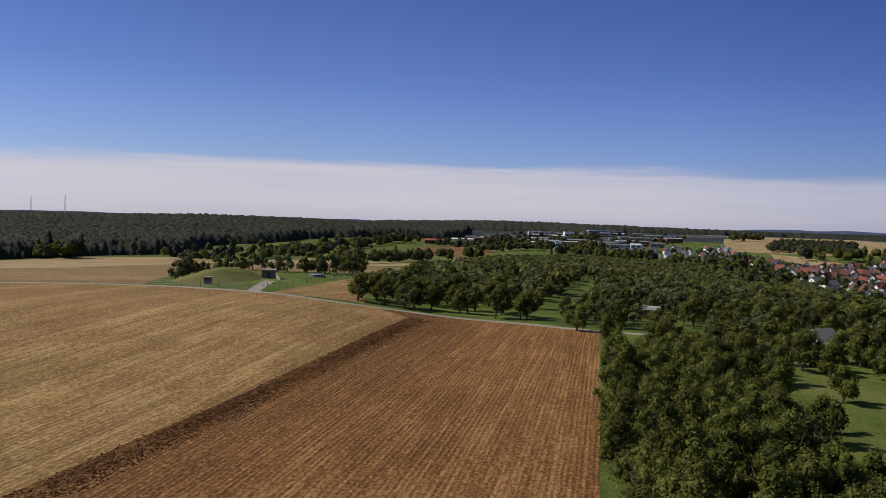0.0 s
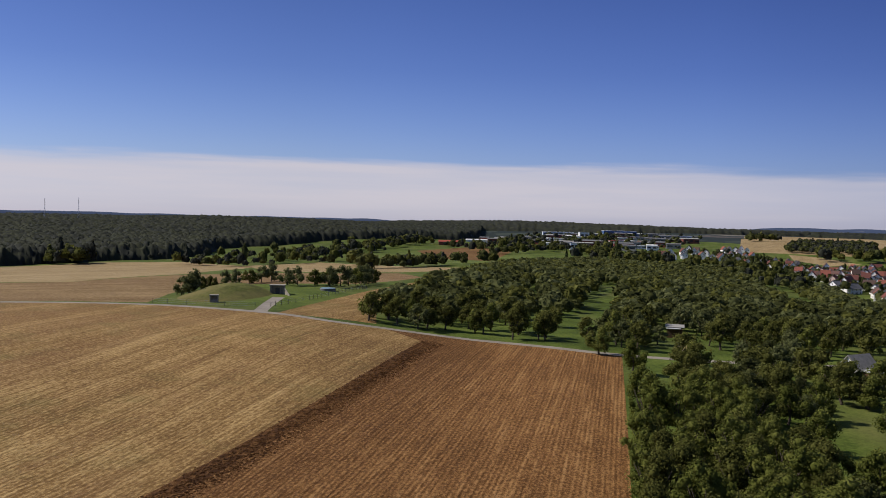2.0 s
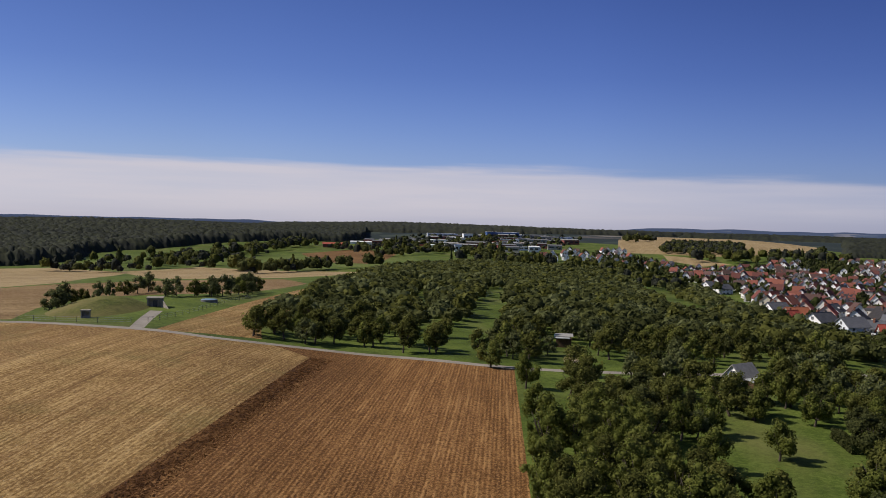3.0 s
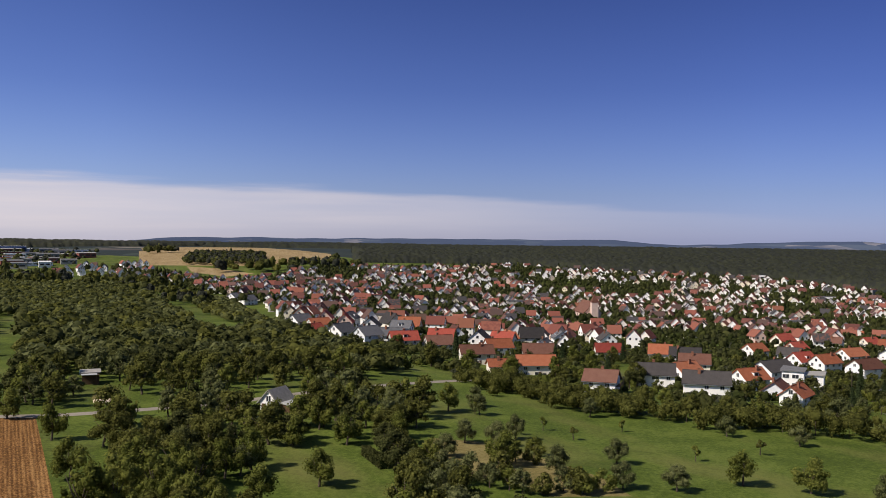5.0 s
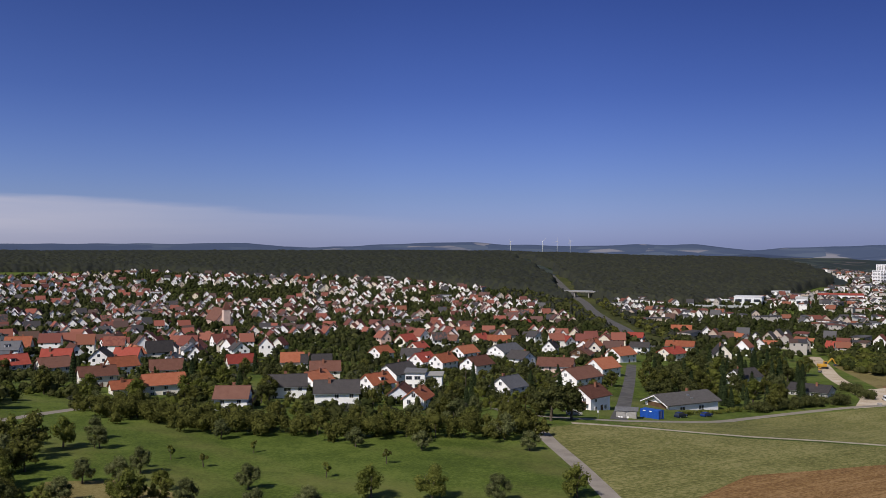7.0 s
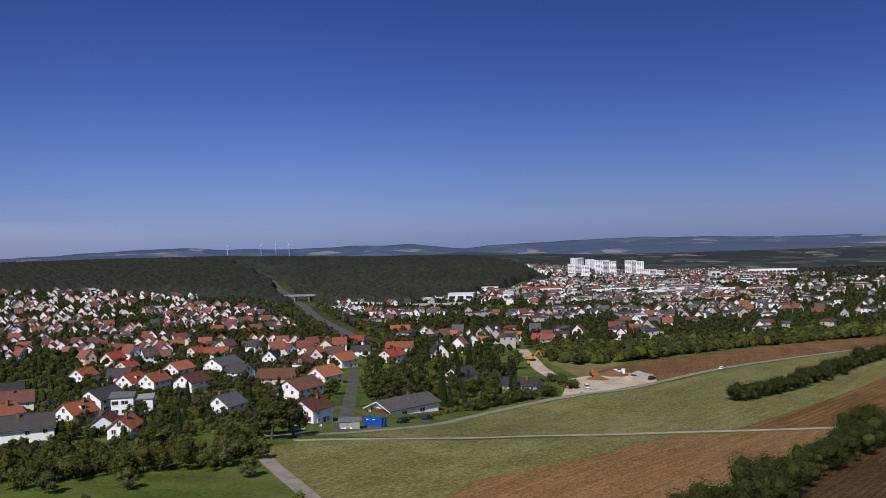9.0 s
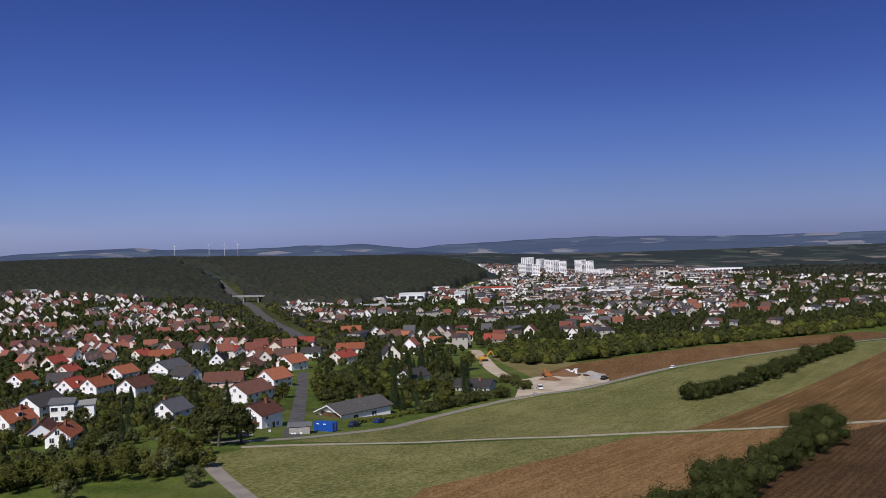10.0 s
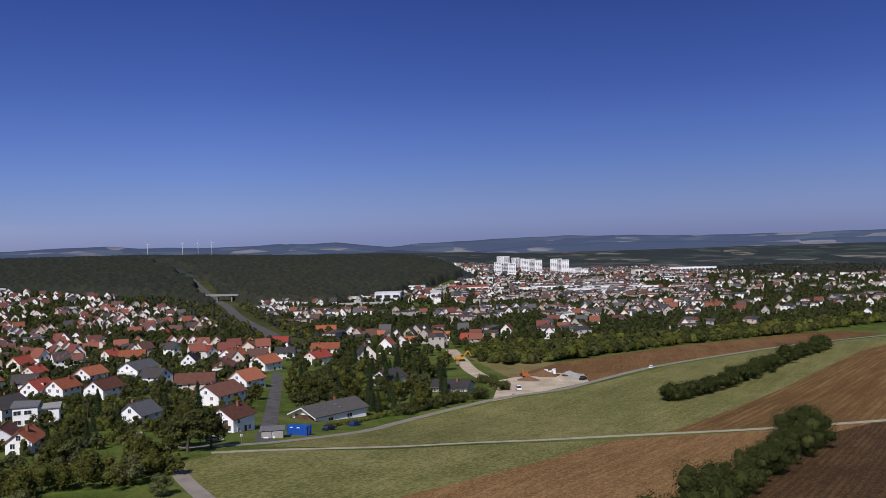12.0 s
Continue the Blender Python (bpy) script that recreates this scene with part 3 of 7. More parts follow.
class Shape:
    """Collects boxes, prisms and tubes into one mesh."""

    def __init__(self):
        self.v, self.f, self.s = [], [], []

    def add(self, verts, faces, m=None, slot=0):
        k = len(self.v)
        self.v += [(m @ Vector(p)) if m is not None else Vector(p) for p in verts]
        self.f += [[i + k for i in f] for f in faces]
        self.s += [slot] * len(faces)
        return self

    def box(self, x0, x1, y0, y1, z0, z1, m=None, slot=0, bevel=0.0):
        if bevel:
            b = bevel
            lo = [(x0, y0, z0), (x1, y0, z0), (x1, y1, z0), (x0, y1, z0)]
            mi = [(x, y, z1 - b) for x, y, _ in lo]
            hi = [(x0 + b, y0 + b, z1), (x1 - b, y0 + b, z1), (x1 - b, y1 - b, z1), (x0 + b, y1 - b, z1)]
            f = [(3, 2, 1, 0)] + [(i, (i + 1) % 4, 4 + (i + 1) % 4, 4 + i) for i in range(4)]
            f += [(4 + i, 4 + (i + 1) % 4, 8 + (i + 1) % 4, 8 + i) for i in range(4)] + [(8, 9, 10, 11)]
            return self.add(lo + mi + hi, f, m, slot)
        v = [(x, y, z) for z in (z0, z1) for x, y in ((x0, y0), (x1, y0), (x1, y1), (x0, y1))]
        return self.add(v, [(3, 2, 1, 0), (4, 5, 6, 7), (0, 1, 5, 4), (1, 2, 6, 5), (2, 3, 7, 6), (3, 0, 4, 7)], m, slot)

    def prism(self, outline, y0, y1, m=None, slot=0):
        """An outline in x, z drawn out along y."""
        n = len(outline)
        v = [(x, y0, z) for x, z in outline] + [(x, y1, z) for x, z in outline]
        f = [tuple(range(n)), tuple(range(2 * n - 1, n - 1, -1))] + [(i, i + n, (i + 1) % n + n, (i + 1) % n) for i in range(n)]
        return self.add(v, f, m, slot)

    def tube(self, line, radii, sides=6, slot=0):
        k = len(self.v)
        for i, (p, r) in enumerate(zip(line, radii)):
            p = Vector(p)
            d = (Vector(line[min(i + 1, len(line) - 1)]) - Vector(line[max(i - 1, 0)])).normalized()
            u = d.orthogonal().normalized()
            w = d.cross(u)
            self.v += [p + (u * math.cos(2 * math.pi * j / sides) + w * math.sin(2 * math.pi * j / sides)) * r for j in range(sides)]
        for i in range(len(line) - 1):
            for j in range(sides):
                a, b = k + i * sides + j, k + i * sides + (j + 1) % sides
                self.f.append([a, b, b + sides, a + sides])
                self.s.append(slot)
        self.f.append([k + j for j in range(sides)][::-1])
        self.f.append([k + (len(line) - 1) * sides + j for j in range(sides)])
        self.s += [slot, slot]
        return self

    def mesh(self, name, *mats, smooth=False):
        return mesh_of(name, self.v, self.f, *mats, smooth=smooth, slots=self.s)


# ---------------------------------------------------------------- trees
def leaf_cloud(rng, centres, radii, n, size, inner=0.5, flat=0.0):
    """n leaf sprays as four-cornered pieces on the skins of the given clumps."""
    centres, radii = np.array(centres, float), np.array(radii, float)
    w = radii**2
    k = rng.choice(len(radii), n, p=w / w.sum())
    d = rng.normal(size=(n, 3))
    d /= np.linalg.norm(d, axis=1, keepdims=True)
    p = centres[k] + d * (radii[k] * (inner + (1 - inner) * rng.random(n) ** 0.6))[:, None]
    nrm = d + rng.normal(size=(n, 3)) * 0.45 + np.array([0, 0, 0.35 + flat])
    nrm /= np.linalg.norm(nrm, axis=1, keepdims=True)
    t = np.cross(nrm, rng.normal(size=(n, 3)))
    t /= np.linalg.norm(t, axis=1, keepdims=True)
    b = np.cross(nrm, t)
    s = size * (0.6 + 0.8 * rng.random(n))[:, None]
    v = np.stack([p - t * s * 0.5, p - b * s * 0.36, p + t * s * 0.5 + nrm * s * 0.12, p + b * s * 0.36], 1).reshape(-1, 3)
    return v, np.arange(4 * n).reshape(n, 4)


def ball(level):
    bm = bmesh.new()
    bmesh.ops.create_icosphere(bm, subdivisions=level, radius=1.0)
    v = np.array([p.co for p in bm.verts])
    f = np.array([[p.index for p in q.verts] for q in bm.faces])
    bm.free()
    return v, f


BALL, FINE_BALL = ball(1), ball(2)


def dense_cloud(rng, centres, radii, n, size, inner=0.5, core=0.72):
    """Leaf sprays over leafy inner lumps that keep a crown from being seen through."""
    v, f = leaf_cloud(rng, centres, radii, n, size, inner)
    bv, bf = BALL
    cv, cf = [], []
    for k, (c, r) in enumerate(zip(centres, radii)):
        cv.append(np.array(c) + bv * (r * core * (0.65 + 0.6 * rng.random(len(bv))))[:, None])
        cf.append(bf + len(v) + k * len(bv))
    return np.concatenate([v] + cv), [f, np.concatenate(cf)]


def crown_clumps(rng, r, z0, z1, n):
    c, q = [], []
    for _ in range(n):
        a, u = rng.random() * 2 * math.pi, rng.random()
        z = z0 + (z1 - z0) * (0.12 + 0.8 * u)
        reach = r * math.sqrt(max(0.08, 1 - (2 * u - 0.85) ** 2)) * (0.35 + 0.5 * rng.random())
        c.append((math.cos(a) * reach, math.sin(a) * reach, z))
        q.append(r * (0.26 + 0.2 * rng.random()))
    return c, q


def trunk_shape(rng, h, r, top, limbs=5):
    s = Shape()
    lean = (rng.normal() * 0.06 * h, rng.normal() * 0.06 * h)
    s.tube([(0, 0, -0.4), (0, 0, 0.2), (lean[0] * 0.5, lean[1] * 0.5, top * 0.6), (lean[0], lean[1], top)], [r * 1.5, r * 1.1, r * 0.85, r * 0.6], 7)
    for i in range(limbs):
        a = 2 * math.pi * (i + rng.random() * 0.6) / limbs
        out, up = h * (0.18 + 0.14 * rng.random()), h * (0.25 + 0.2 * rng.random())
        z = top * (0.72 + 0.25 * rng.random())
        s.tube([(lean[0] * 0.8, lean[1] * 0.8, z), (lean[0] + math.cos(a) * out * 0.5, lean[1] + math.sin(a) * out * 0.5, z + up * 0.4),
                (lean[0] + math.cos(a) * out, lean[1] + math.sin(a) * out, z + up)], [r * 0.45, r * 0.3, r * 0.12], 5)
    return s


TREES = {}


def broad_tree(kind, seed, h, r, base, leaf, n, size, clumps, label, category="tree"):
    rng = np.random.default_rng(seed)
    c, q = crown_clumps(rng, r, base, h, clumps)
    v, f = dense_cloud(rng, c, q, n, size, 0.5, 0.6)
    crown = big_mesh("crown", v, f, M[leaf])
    trunk = trunk_shape(rng, h, 0.045 * h * (0.6 if category == "bush" else 0.75), base + (h - base) * 0.3).mesh("trunk", M["bark"], smooth=True)
    TREES.setdefault(kind, []).append((crown, trunk, label, category))


def conifer(kind, seed, h, r, label):
    rng = np.random.default_rng(seed)
    n = 1100
    u = rng.random(n) ** 0.8
    z = h * (0.06 + 0.94 * (1 - u) ** 0.9)
    tier = 0.78 + 0.22 * np.sin(z * 2 * math.pi / (h / 11))
    rad = r * (1 - z / h) ** 0.85 * tier * (0.45 + 0.55 * rng.random(n) ** 0.5) + 0.06
    a = rng.random(n) * 2 * math.pi
    p = np.stack([np.cos(a) * rad, np.sin(a) * rad, z], 1)
    out = np.stack([np.cos(a), np.sin(a), -0.35 - 0.3 * rng.random(n)], 1)
    side = np.stack([-np.sin(a), np.cos(a), 0.3 * rng.normal(size=n)], 1)
    s = (0.35 + 0.35 * rng.random(n))[:, None] * (0.6 + 0.5 * r / 3)
    v = np.stack([p - out * s, p + side * s * 0.45, p + out * s, p - side * s * 0.45], 1).reshape(-1, 3)
    crown = big_mesh("crown", v, np.arange(4 * n).reshape(n, 4), M["needle"])
    trunk = Shape().tube([(0, 0, -0.4), (0, 0, h * 0.5), (0, 0, h * 0.97)], [0.22, 0.15, 0.03], 6).mesh("trunk", M["bark"], smooth=True)
    TREES.setdefault(kind, []).append((crown, trunk, label, "tree"))


for i, (leaf, n) in enumerate([("leaf", 1250), ("leaf_light", 1150), ("leaf", 1250), ("leaf_grey", 950), ("leaf_dark", 1250), ("leaf", 1100)]):
    broad_tree("orchard", 10 + i, 5.6 + 0.35 * (i % 3), 3.0 + 0.2 * (i % 2), 1.0, leaf, int(n * 2.0), 0.33, 17 + i % 4,
               ["spreading old fruit tree in rough grass", "light green fruit tree in an orchard", "dense green fruit tree in an orchard",
                "sparse greyish fruit tree in an orchard", "dark green cherry tree in an orchard", "gnarled fruit tree with a broken crown"][i])
    broad_tree("fruit", 10 + i, 5.6 + 0.35 * (i % 3), 3.0 + 0.2 * (i % 2), 1.0, leaf, int(n * 0.75), 0.44, 15 + i % 4,
               ["spreading old fruit tree in rough grass", "light green fruit tree in an orchard", "dense green fruit tree in an orchard",
                "sparse greyish fruit tree in an orchard", "dark green cherry tree in an orchard", "gnarled fruit tree with a broken crown"][i])
for i, leaf in enumerate(["leaf_dark", "leaf", "leaf_light"]):
    broad_tree("thick", 35 + i, 10.5 + i, 4.4 + 0.3 * i, 1.2, ["leaf", "leaf_light", "leaf_light"][i], 2500, 0.5, 28, "dense broadleaf tree at the field's edge")
    broad_tree("tall", 30 + i, 10.5 + i, 4.4 + 0.3 * i, 1.6, leaf, 1450, 0.62, 24, ["tall dark broadleaf tree in full leaf", "tall green walnut tree in full leaf", "tall light green tree in full leaf"][i])
for i, leaf in enumerate(["leaf", "leaf_light", "leaf_grey"]):
    broad_tree("bush", 40 + i, 3.6 + 0.5 * i, 2.4, 0.2, leaf, 800, 0.42, 11, ["dense green bush in leaf", "light green hazel bush in leaf", "greyish willow bush in leaf"][i], "bush")
for i, leaf in enumerate(["leaf_light", "leaf"]):
    broad_tree("young", 50 + i, 2.6 + 0.5 * i, 0.9, 1.0, leaf, 240, 0.3, 7, "thin young fruit tree on a meadow")
conifer("conifer", 60, 13, 3.0, "dark green spruce in a garden")
conifer("conifer", 61, 10, 2.4, "bluish green garden spruce")

MADE = {}


def plant(kind, x, y, rng, scale=1.0, which=None, group="", dz=0.0):
    k = int(rng.integers(len(TREES[kind]))) if which is None else which
    m = Matrix.LocRotScale((x, y, ground_z(x, y) + dz), Euler((0, 0, rng.random() * 6.283)), (scale * (0.92 + 0.16 * rng.random()), scale * (0.92 + 0.16 * rng.random()), scale * (0.9 + 0.2 * rng.random())))
    if (kind, k) in MADE:
        ob = copy_thing(MADE[kind, k], Matrix())
    else:
        crown, trunk, label, category = TREES[kind][k]
        ob = new({"orchard": "fruit_tree", "fruit": "fruit_tree", "tall": "broadleaf_tree", "thick": "broadleaf_tree", "bush": "bush", "young": "young_tree", "conifer": "conifer_tree"}[kind])
        part("crown", crown, ob)
        part("trunk", trunk, ob, "brown bark trunk with limbs")
        tagged(ob, label, category)
        MADE[kind, k] = ob
    if group:
        ob["group"] = group
    ob.matrix_basis = m
    return ob


# ---------------------------------------------------------------- woods far off, as joined crowns
def crown_lump(rng, n_cards=26, cards=0.34, conical=False, fine=False):
    """A rough crown of unit size, of a lumpy core and leaf sprays."""
    v, f = FINE_BALL if fine else BALL
    if fine:                                   # the lower half is never seen from above
        keep = v[f].mean(axis=1)[:, 2] > -0.35
        f = f[keep]
        used, f = np.unique(f, return_inverse=True)
        v, f = v[used], f.reshape(-1, 3)
    v = v * (0.62 + 0.36 * rng.random(len(v)))[:, None]
    d = rng.normal(size=(n_cards, 3))
    d[:, 2] = np.abs(d[:, 2]) * 0.9 - 0.2
    d /= np.linalg.norm(d, axis=1, keepdims=True)
    p = d * (0.66 + 0.36 * rng.random(n_cards))[:, None]
    if conical:
        for q in (v, p):
            q[:, :2] *= (0.95 - 0.55 * (q[:, 2:] + 0.9) / 1.8)
            q[:, 2] *= 1.7
    nrm = d + 0.6 * rng.normal(size=(n_cards, 3))
    nrm /= np.linalg.norm(nrm, axis=1, keepdims=True)
    t = np.cross(nrm, rng.normal(size=(n_cards, 3)))
    t /= np.linalg.norm(t, axis=1, keepdims=True)
    b = np.cross(nrm, t)
    s = (cards * (0.6 + 0.8 * rng.random(n_cards)))[:, None]
    q = np.stack([p - t * s, p - b * s, p + t * s, p + b * s], 1)
    cv = q.reshape(-1, 3)
    cf = np.arange(4 * n_cards).reshape(-1, 4) + len(v)
    tri = np.concatenate([f, cf[:, [0, 1, 2]], cf[:, [0, 2, 3]]])
    return np.concatenate([v, cv]), tri


def joined_crowns(name, spots, mats, label, category, seed=5, levels=((1e9, 26, 0.34, False),), conical=0.0):
    """spots: rows of x, y, z of the crown's centre, radius, half height, material slot; levels: distance, sprays, their size, fine core."""
    if not len(spots):
        return
    rng = np.random.default_rng(seed)
    kinds = [[crown_lump(rng, n, c, k >= 6, fine) for k in range(8)] for _, n, c, fine in levels]
    vs, fs, ss, k = [], [], [], 0
    for x, y, z, r, h, slot in spots:
        d = math.hypot(x, y)
        lot = kinds[next(i for i, q in enumerate(levels) if d <= q[0])]
        v, f = lot[6 + int(rng.integers(2))] if rng.random() < conical else lot[int(rng.integers(6))]
        a = rng.random() * 6.283
        c, s = math.cos(a), math.sin(a)
        w = np.empty_like(v)
        w[:, 0], w[:, 1], w[:, 2] = (v[:, 0] * c - v[:, 1] * s) * r + x, (v[:, 0] * s + v[:, 1] * c) * r + y, v[:, 2] * h + z
        vs.append(w)
        fs.append(f + k)
        ss.append(np.full(len(f), slot))
        k += len(v)
    tagged(new(name, big_mesh(name, np.concatenate(vs), np.concatenate(fs), *mats, slots=np.concatenate(ss))), label, category, kind="stuff")


def scatter(poly, step, rng, jitter=0.42, turn=0.4):
    """Jittered grid of points in a polygon."""
    xs, ys = [p[0] for p in poly], [p[1] for p in poly]
    cx, cy = (min(xs) + max(xs)) / 2, (min(ys) + max(ys)) / 2
    half = math.hypot(max(xs) - min(xs), max(ys) - min(ys)) / 2
    n = int(half / step) + 1
    c, s = math.cos(turn), math.sin(turn)
    out = []
    for i in range(-n, n + 1):
        for j in range(-n, n + 1):
            u, v = (i + rng.uniform(-jitter, jitter)) * step, (j + 0.5 * (i % 2) + rng.uniform(-jitter, jitter)) * step
            x, y = cx + u * c - v * s, cy + u * s + v * c
            if inside(poly, x, y):
                out.append((x, y))
    return out


def in_sight(x, y, margin=3.0):
    return 15 - margin < math.degrees(math.atan2(x, y)) < 157 + margin


def line_distance(line, x, y):
    best = 1e9
    for (x0, y0), (x1, y1) in zip(line, line[1:]):
        dx, dy = x1 - x0, y1 - y0
        t = max(0, min(1, ((x - x0) * dx + (y - y0) * dy) / (dx * dx + dy * dy)))
        best = min(best, math.hypot(x - x0 - t * dx, y - y0 - t * dy))
    return best


def inside_many(poly, x, y):
    hit = np.zeros(x.shape, bool)
    for (x0, y0), (x1, y1) in zip(poly, poly[-1:] + poly[:-1]):
        if y0 != y1:
            hit ^= ((y0 > y) != (y1 > y)) & (x < (x1 - x0) * (y - y0) / (y1 - y0) + x0)
    return hit


def lattice(i, j, k):
    """A repeatable random number for each cell of a lattice."""
    h = np.sin(i * 127.1 + j * 311.7 + k * 74.7) * 43758.5453
    return h - np.floor(h)


def canopy_height(x, y):
    """How far the canopy stands over the ground, crown by crown, and a random number for each crown."""
    best, tree = np.full(x.shape, 1e9), np.zeros(x.shape)
    cell = 7.5
    ci, cj = np.floor(x / cell), np.floor(y / cell)
    for u in (-1, 0, 1):
        for v in (-1, 0, 1):
            a, b = ci + u, cj + v
            d = np.hypot(x - (a + lattice(a, b, 1)) * cell, y - (b + lattice(a, b, 2)) * cell)
            near = d < best
            best, tree = np.where(near, d, best), np.where(near, lattice(a, b, 3), tree)
    stand = np.sin(x * 0.021 + 1.3 * np.sin(y * 0.013)) * np.sin(y * 0.017 + np.sin(x * 0.011))
    return 11.5 + 1.4 * stand + 3.4 * tree - 2.6 * np.minimum(best / 4.2, 1.3) ** 2, tree


def forest_canopy(wood, seed):
    """A wood as one closed, lumpy canopy with a ragged edge down to the ground."""
    g = np.random.default_rng(seed)
    heads = [math.degrees(math.atan2(x, y)) for x, y in wood]
    h = np.radians(np.arange(max(12, min(heads)), min(160, max(heads)), 0.105))
    r = [max(650, min(math.hypot(x, y) for x, y in wood) - 150)]
    while r[-1] < min(2900, max(math.hypot(x, y) for x, y in wood)):
        r.append(r[-1] + (4.2 if r[-1] < 1500 else 6.0 if r[-1] < 2000 else 11.0))
    r = np.array(r)
    ch, cr = np.arange(h[0], h[-1] + 0.03, 0.02), np.arange(r[0], r[-1] + 40, 30.0)
    coarse = np.array([[ground_z(math.sin(a) * d, math.cos(a) * d) for d in cr] for a in ch])
    fi, fj = (h - ch[0]) / 0.02, (r - cr[0]) / 30.0
    i0, j0 = np.minimum(fi.astype(int), len(ch) - 2), np.minimum(fj.astype(int), len(cr) - 2)
    u, v = (fi - i0)[:, None], (fj - j0)[None, :]
    z = (coarse[np.ix_(i0, j0)] * (1 - u) * (1 - v) + coarse[np.ix_(i0 + 1, j0)] * u * (1 - v)
         + coarse[np.ix_(i0, j0 + 1)] * (1 - u) * v + coarse[np.ix_(i0 + 1, j0 + 1)] * u * v)
    hh, rr = np.meshgrid(h, r, indexing="ij")
    x = np.sin(hh) * rr + g.normal(size=hh.shape) * 0.7
    y = np.cos(hh) * rr + g.normal(size=hh.shape) * 0.7
    wx, wy = x + 8 * np.sin(y * 0.023 + 1.7 * np.sin(x * 0.011)) + 3 * np.sin(y * 0.071), y + 8 * np.sin(x * 0.019 + 1.4 * np.sin(y * 0.013)) + 3 * np.sin(x * 0.083)
    wooded = inside_many(wood, wx, wy)
    for (x0, y0), (x1, y1) in zip(MOTORWAY, MOTORWAY[1:]):
        if x0 < 1330:
            dx, dy = x1 - x0, y1 - y0
            t = np.clip(((x - x0) * dx + (y - y0) * dy) / (dx * dx + dy * dy), 0, 1)
            wooded &= np.hypot(x - x0 - t * dx, y - y0 - t * dy) > 15
    up, tree = canopy_height(x, y)
    up = up + g.normal(size=up.shape) * 0.35
    inner = wooded.copy()                         # the edge steps down towards the fields
    for low in (0.35, 0.52, 0.68, 0.82, 0.92):
        core = inner.copy()
        core[:, 1:] &= inner[:, :-1]
        core[:, :-1] &= inner[:, 1:]
        up = np.where(inner & ~core, up * low, up)
        inner = core
    z = z + np.where(wooded, up, -1.0)
    near = wooded.copy()                          # one ring of cells beyond the edge carries the wood's side down
    near[1:] |= wooded[:-1]
    near[:-1] |= wooded[1:]
    near[:, 1:] |= near[:, :-1].copy()
    near[:, :-1] |= near[:, 1:].copy()
    quad = near[:-1, :-1] & near[1:, :-1] & near[:-1, 1:] & near[1:, 1:] & (wooded[:-1, :-1] | wooded[1:, :-1] | wooded[:-1, 1:] | wooded[1:, 1:])
    ids = np.arange(hh.size).reshape(hh.shape)
    f = np.stack([ids[:-1, :-1][quad], ids[:-1, 1:][quad], ids[1:, 1:][quad], ids[1:, :-1][quad]], 1)
    kind = np.where(tree > 0.72, 0, np.where(tree < 0.25, 2, 1))[:-1, :-1][quad]
    used, f = np.unique(f, return_inverse=True)
    v = np.stack([x.ravel(), y.ravel(), z.ravel()], 1)[used]
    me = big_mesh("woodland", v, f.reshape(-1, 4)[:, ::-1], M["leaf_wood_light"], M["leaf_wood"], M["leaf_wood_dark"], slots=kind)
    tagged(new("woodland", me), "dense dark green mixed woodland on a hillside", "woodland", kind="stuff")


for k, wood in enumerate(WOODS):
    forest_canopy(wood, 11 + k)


# ---------------------------------------------------------------- orchards
ORCHARD_FAR = [(154, 176), (165, 188), (218, 227), (351, 332), (589, 509), (722, 558), (865, 604), (979, 517), (895, 402), (745, 285), (447, 160), (352, 112),
               (300, 75), (256, 56), (192, 103), (182, 122), (177, 138), (166, 158)]
ORCHARD_NEAR = [(186, 106), (178, 109), (118, 69), (78, 42), (66, 24), (78, 8), (100, 6), (142, 34), (172, 45), (198, 40), (232, 46), (240, 54), (206, 80)]
LANES = [([(176, 129), (351, 237), (420, 282)], 6.0), ([(360, 140), (420, 174), (488, 206), (680, 304), (850, 398)], 11), ([(190, 150), (330, 262)], 2.4)]
THICKET = [(56, 36), (82, 52.5), (103, 66.5), (119, 76), (135, 78), (136, 65), (124, 57), (116, 51), (105, 44), (82, 30), (62, 26)]
near_spots, far_spots = [], []
rng = np.random.default_rng(21)
ROADSIDE = [(212, 45), (232, 43), (258, 45), (256, 62), (235, 70), (215, 68)]
for x, y in scatter(ORCHARD_FAR, 7.4, rng, 0.3, 0.58):
    d = math.hypot(x, y)
    if inside(ROADSIDE, x, y):
        continue
    if line_distance(FARM_ROAD, x, y) < (7.5 if x > 215 else 5) or any(line_distance(l, x, y) < w for l, w in LANES) or math.hypot(x - 218, y - 128) < 7 or line_distance([(188, 106), (216, 126)], x, y) < 6:
        continue
    if noise.noise((x * 0.018, y * 0.018, 3.0)) < -0.42:
        continue
    (near_spots if d < 345 else far_spots).append((x, y))
GLADES = [[(138, 65), (124, 56), (116, 50), (105, 43), (90, 32), (94, 27), (120, 34), (150, 42), (172, 50), (169, 59), (158, 63), (143, 60)], [(183, 100), (186, 94), (166, 84), (160, 88)]]
FIELD_EDGE = [(178, 118), (118, 78), (78, 51)]
for x, y in scatter(ORCHARD_NEAR, 6.2, rng, 0.36, 0.3):
    if line_distance(FARM_ROAD, x, y) < (8 if x > 215 else 5) or math.hypot(x - 193, y - 76) < 8 or line_distance([(193, 74), (172, 67)], x, y) < 4.5:
        continue
    if any(inside(g, x, y) for g in GLADES) or inside(ROADSIDE, x, y) or (x < 138 and inside(THICKET, x, y)) or (x > 125 and line_distance(FIELD_EDGE, x, y) < 9):
        continue
    near_spots.append((x, y))
near_spots.sort(key=lambda p: math.hypot(*p))
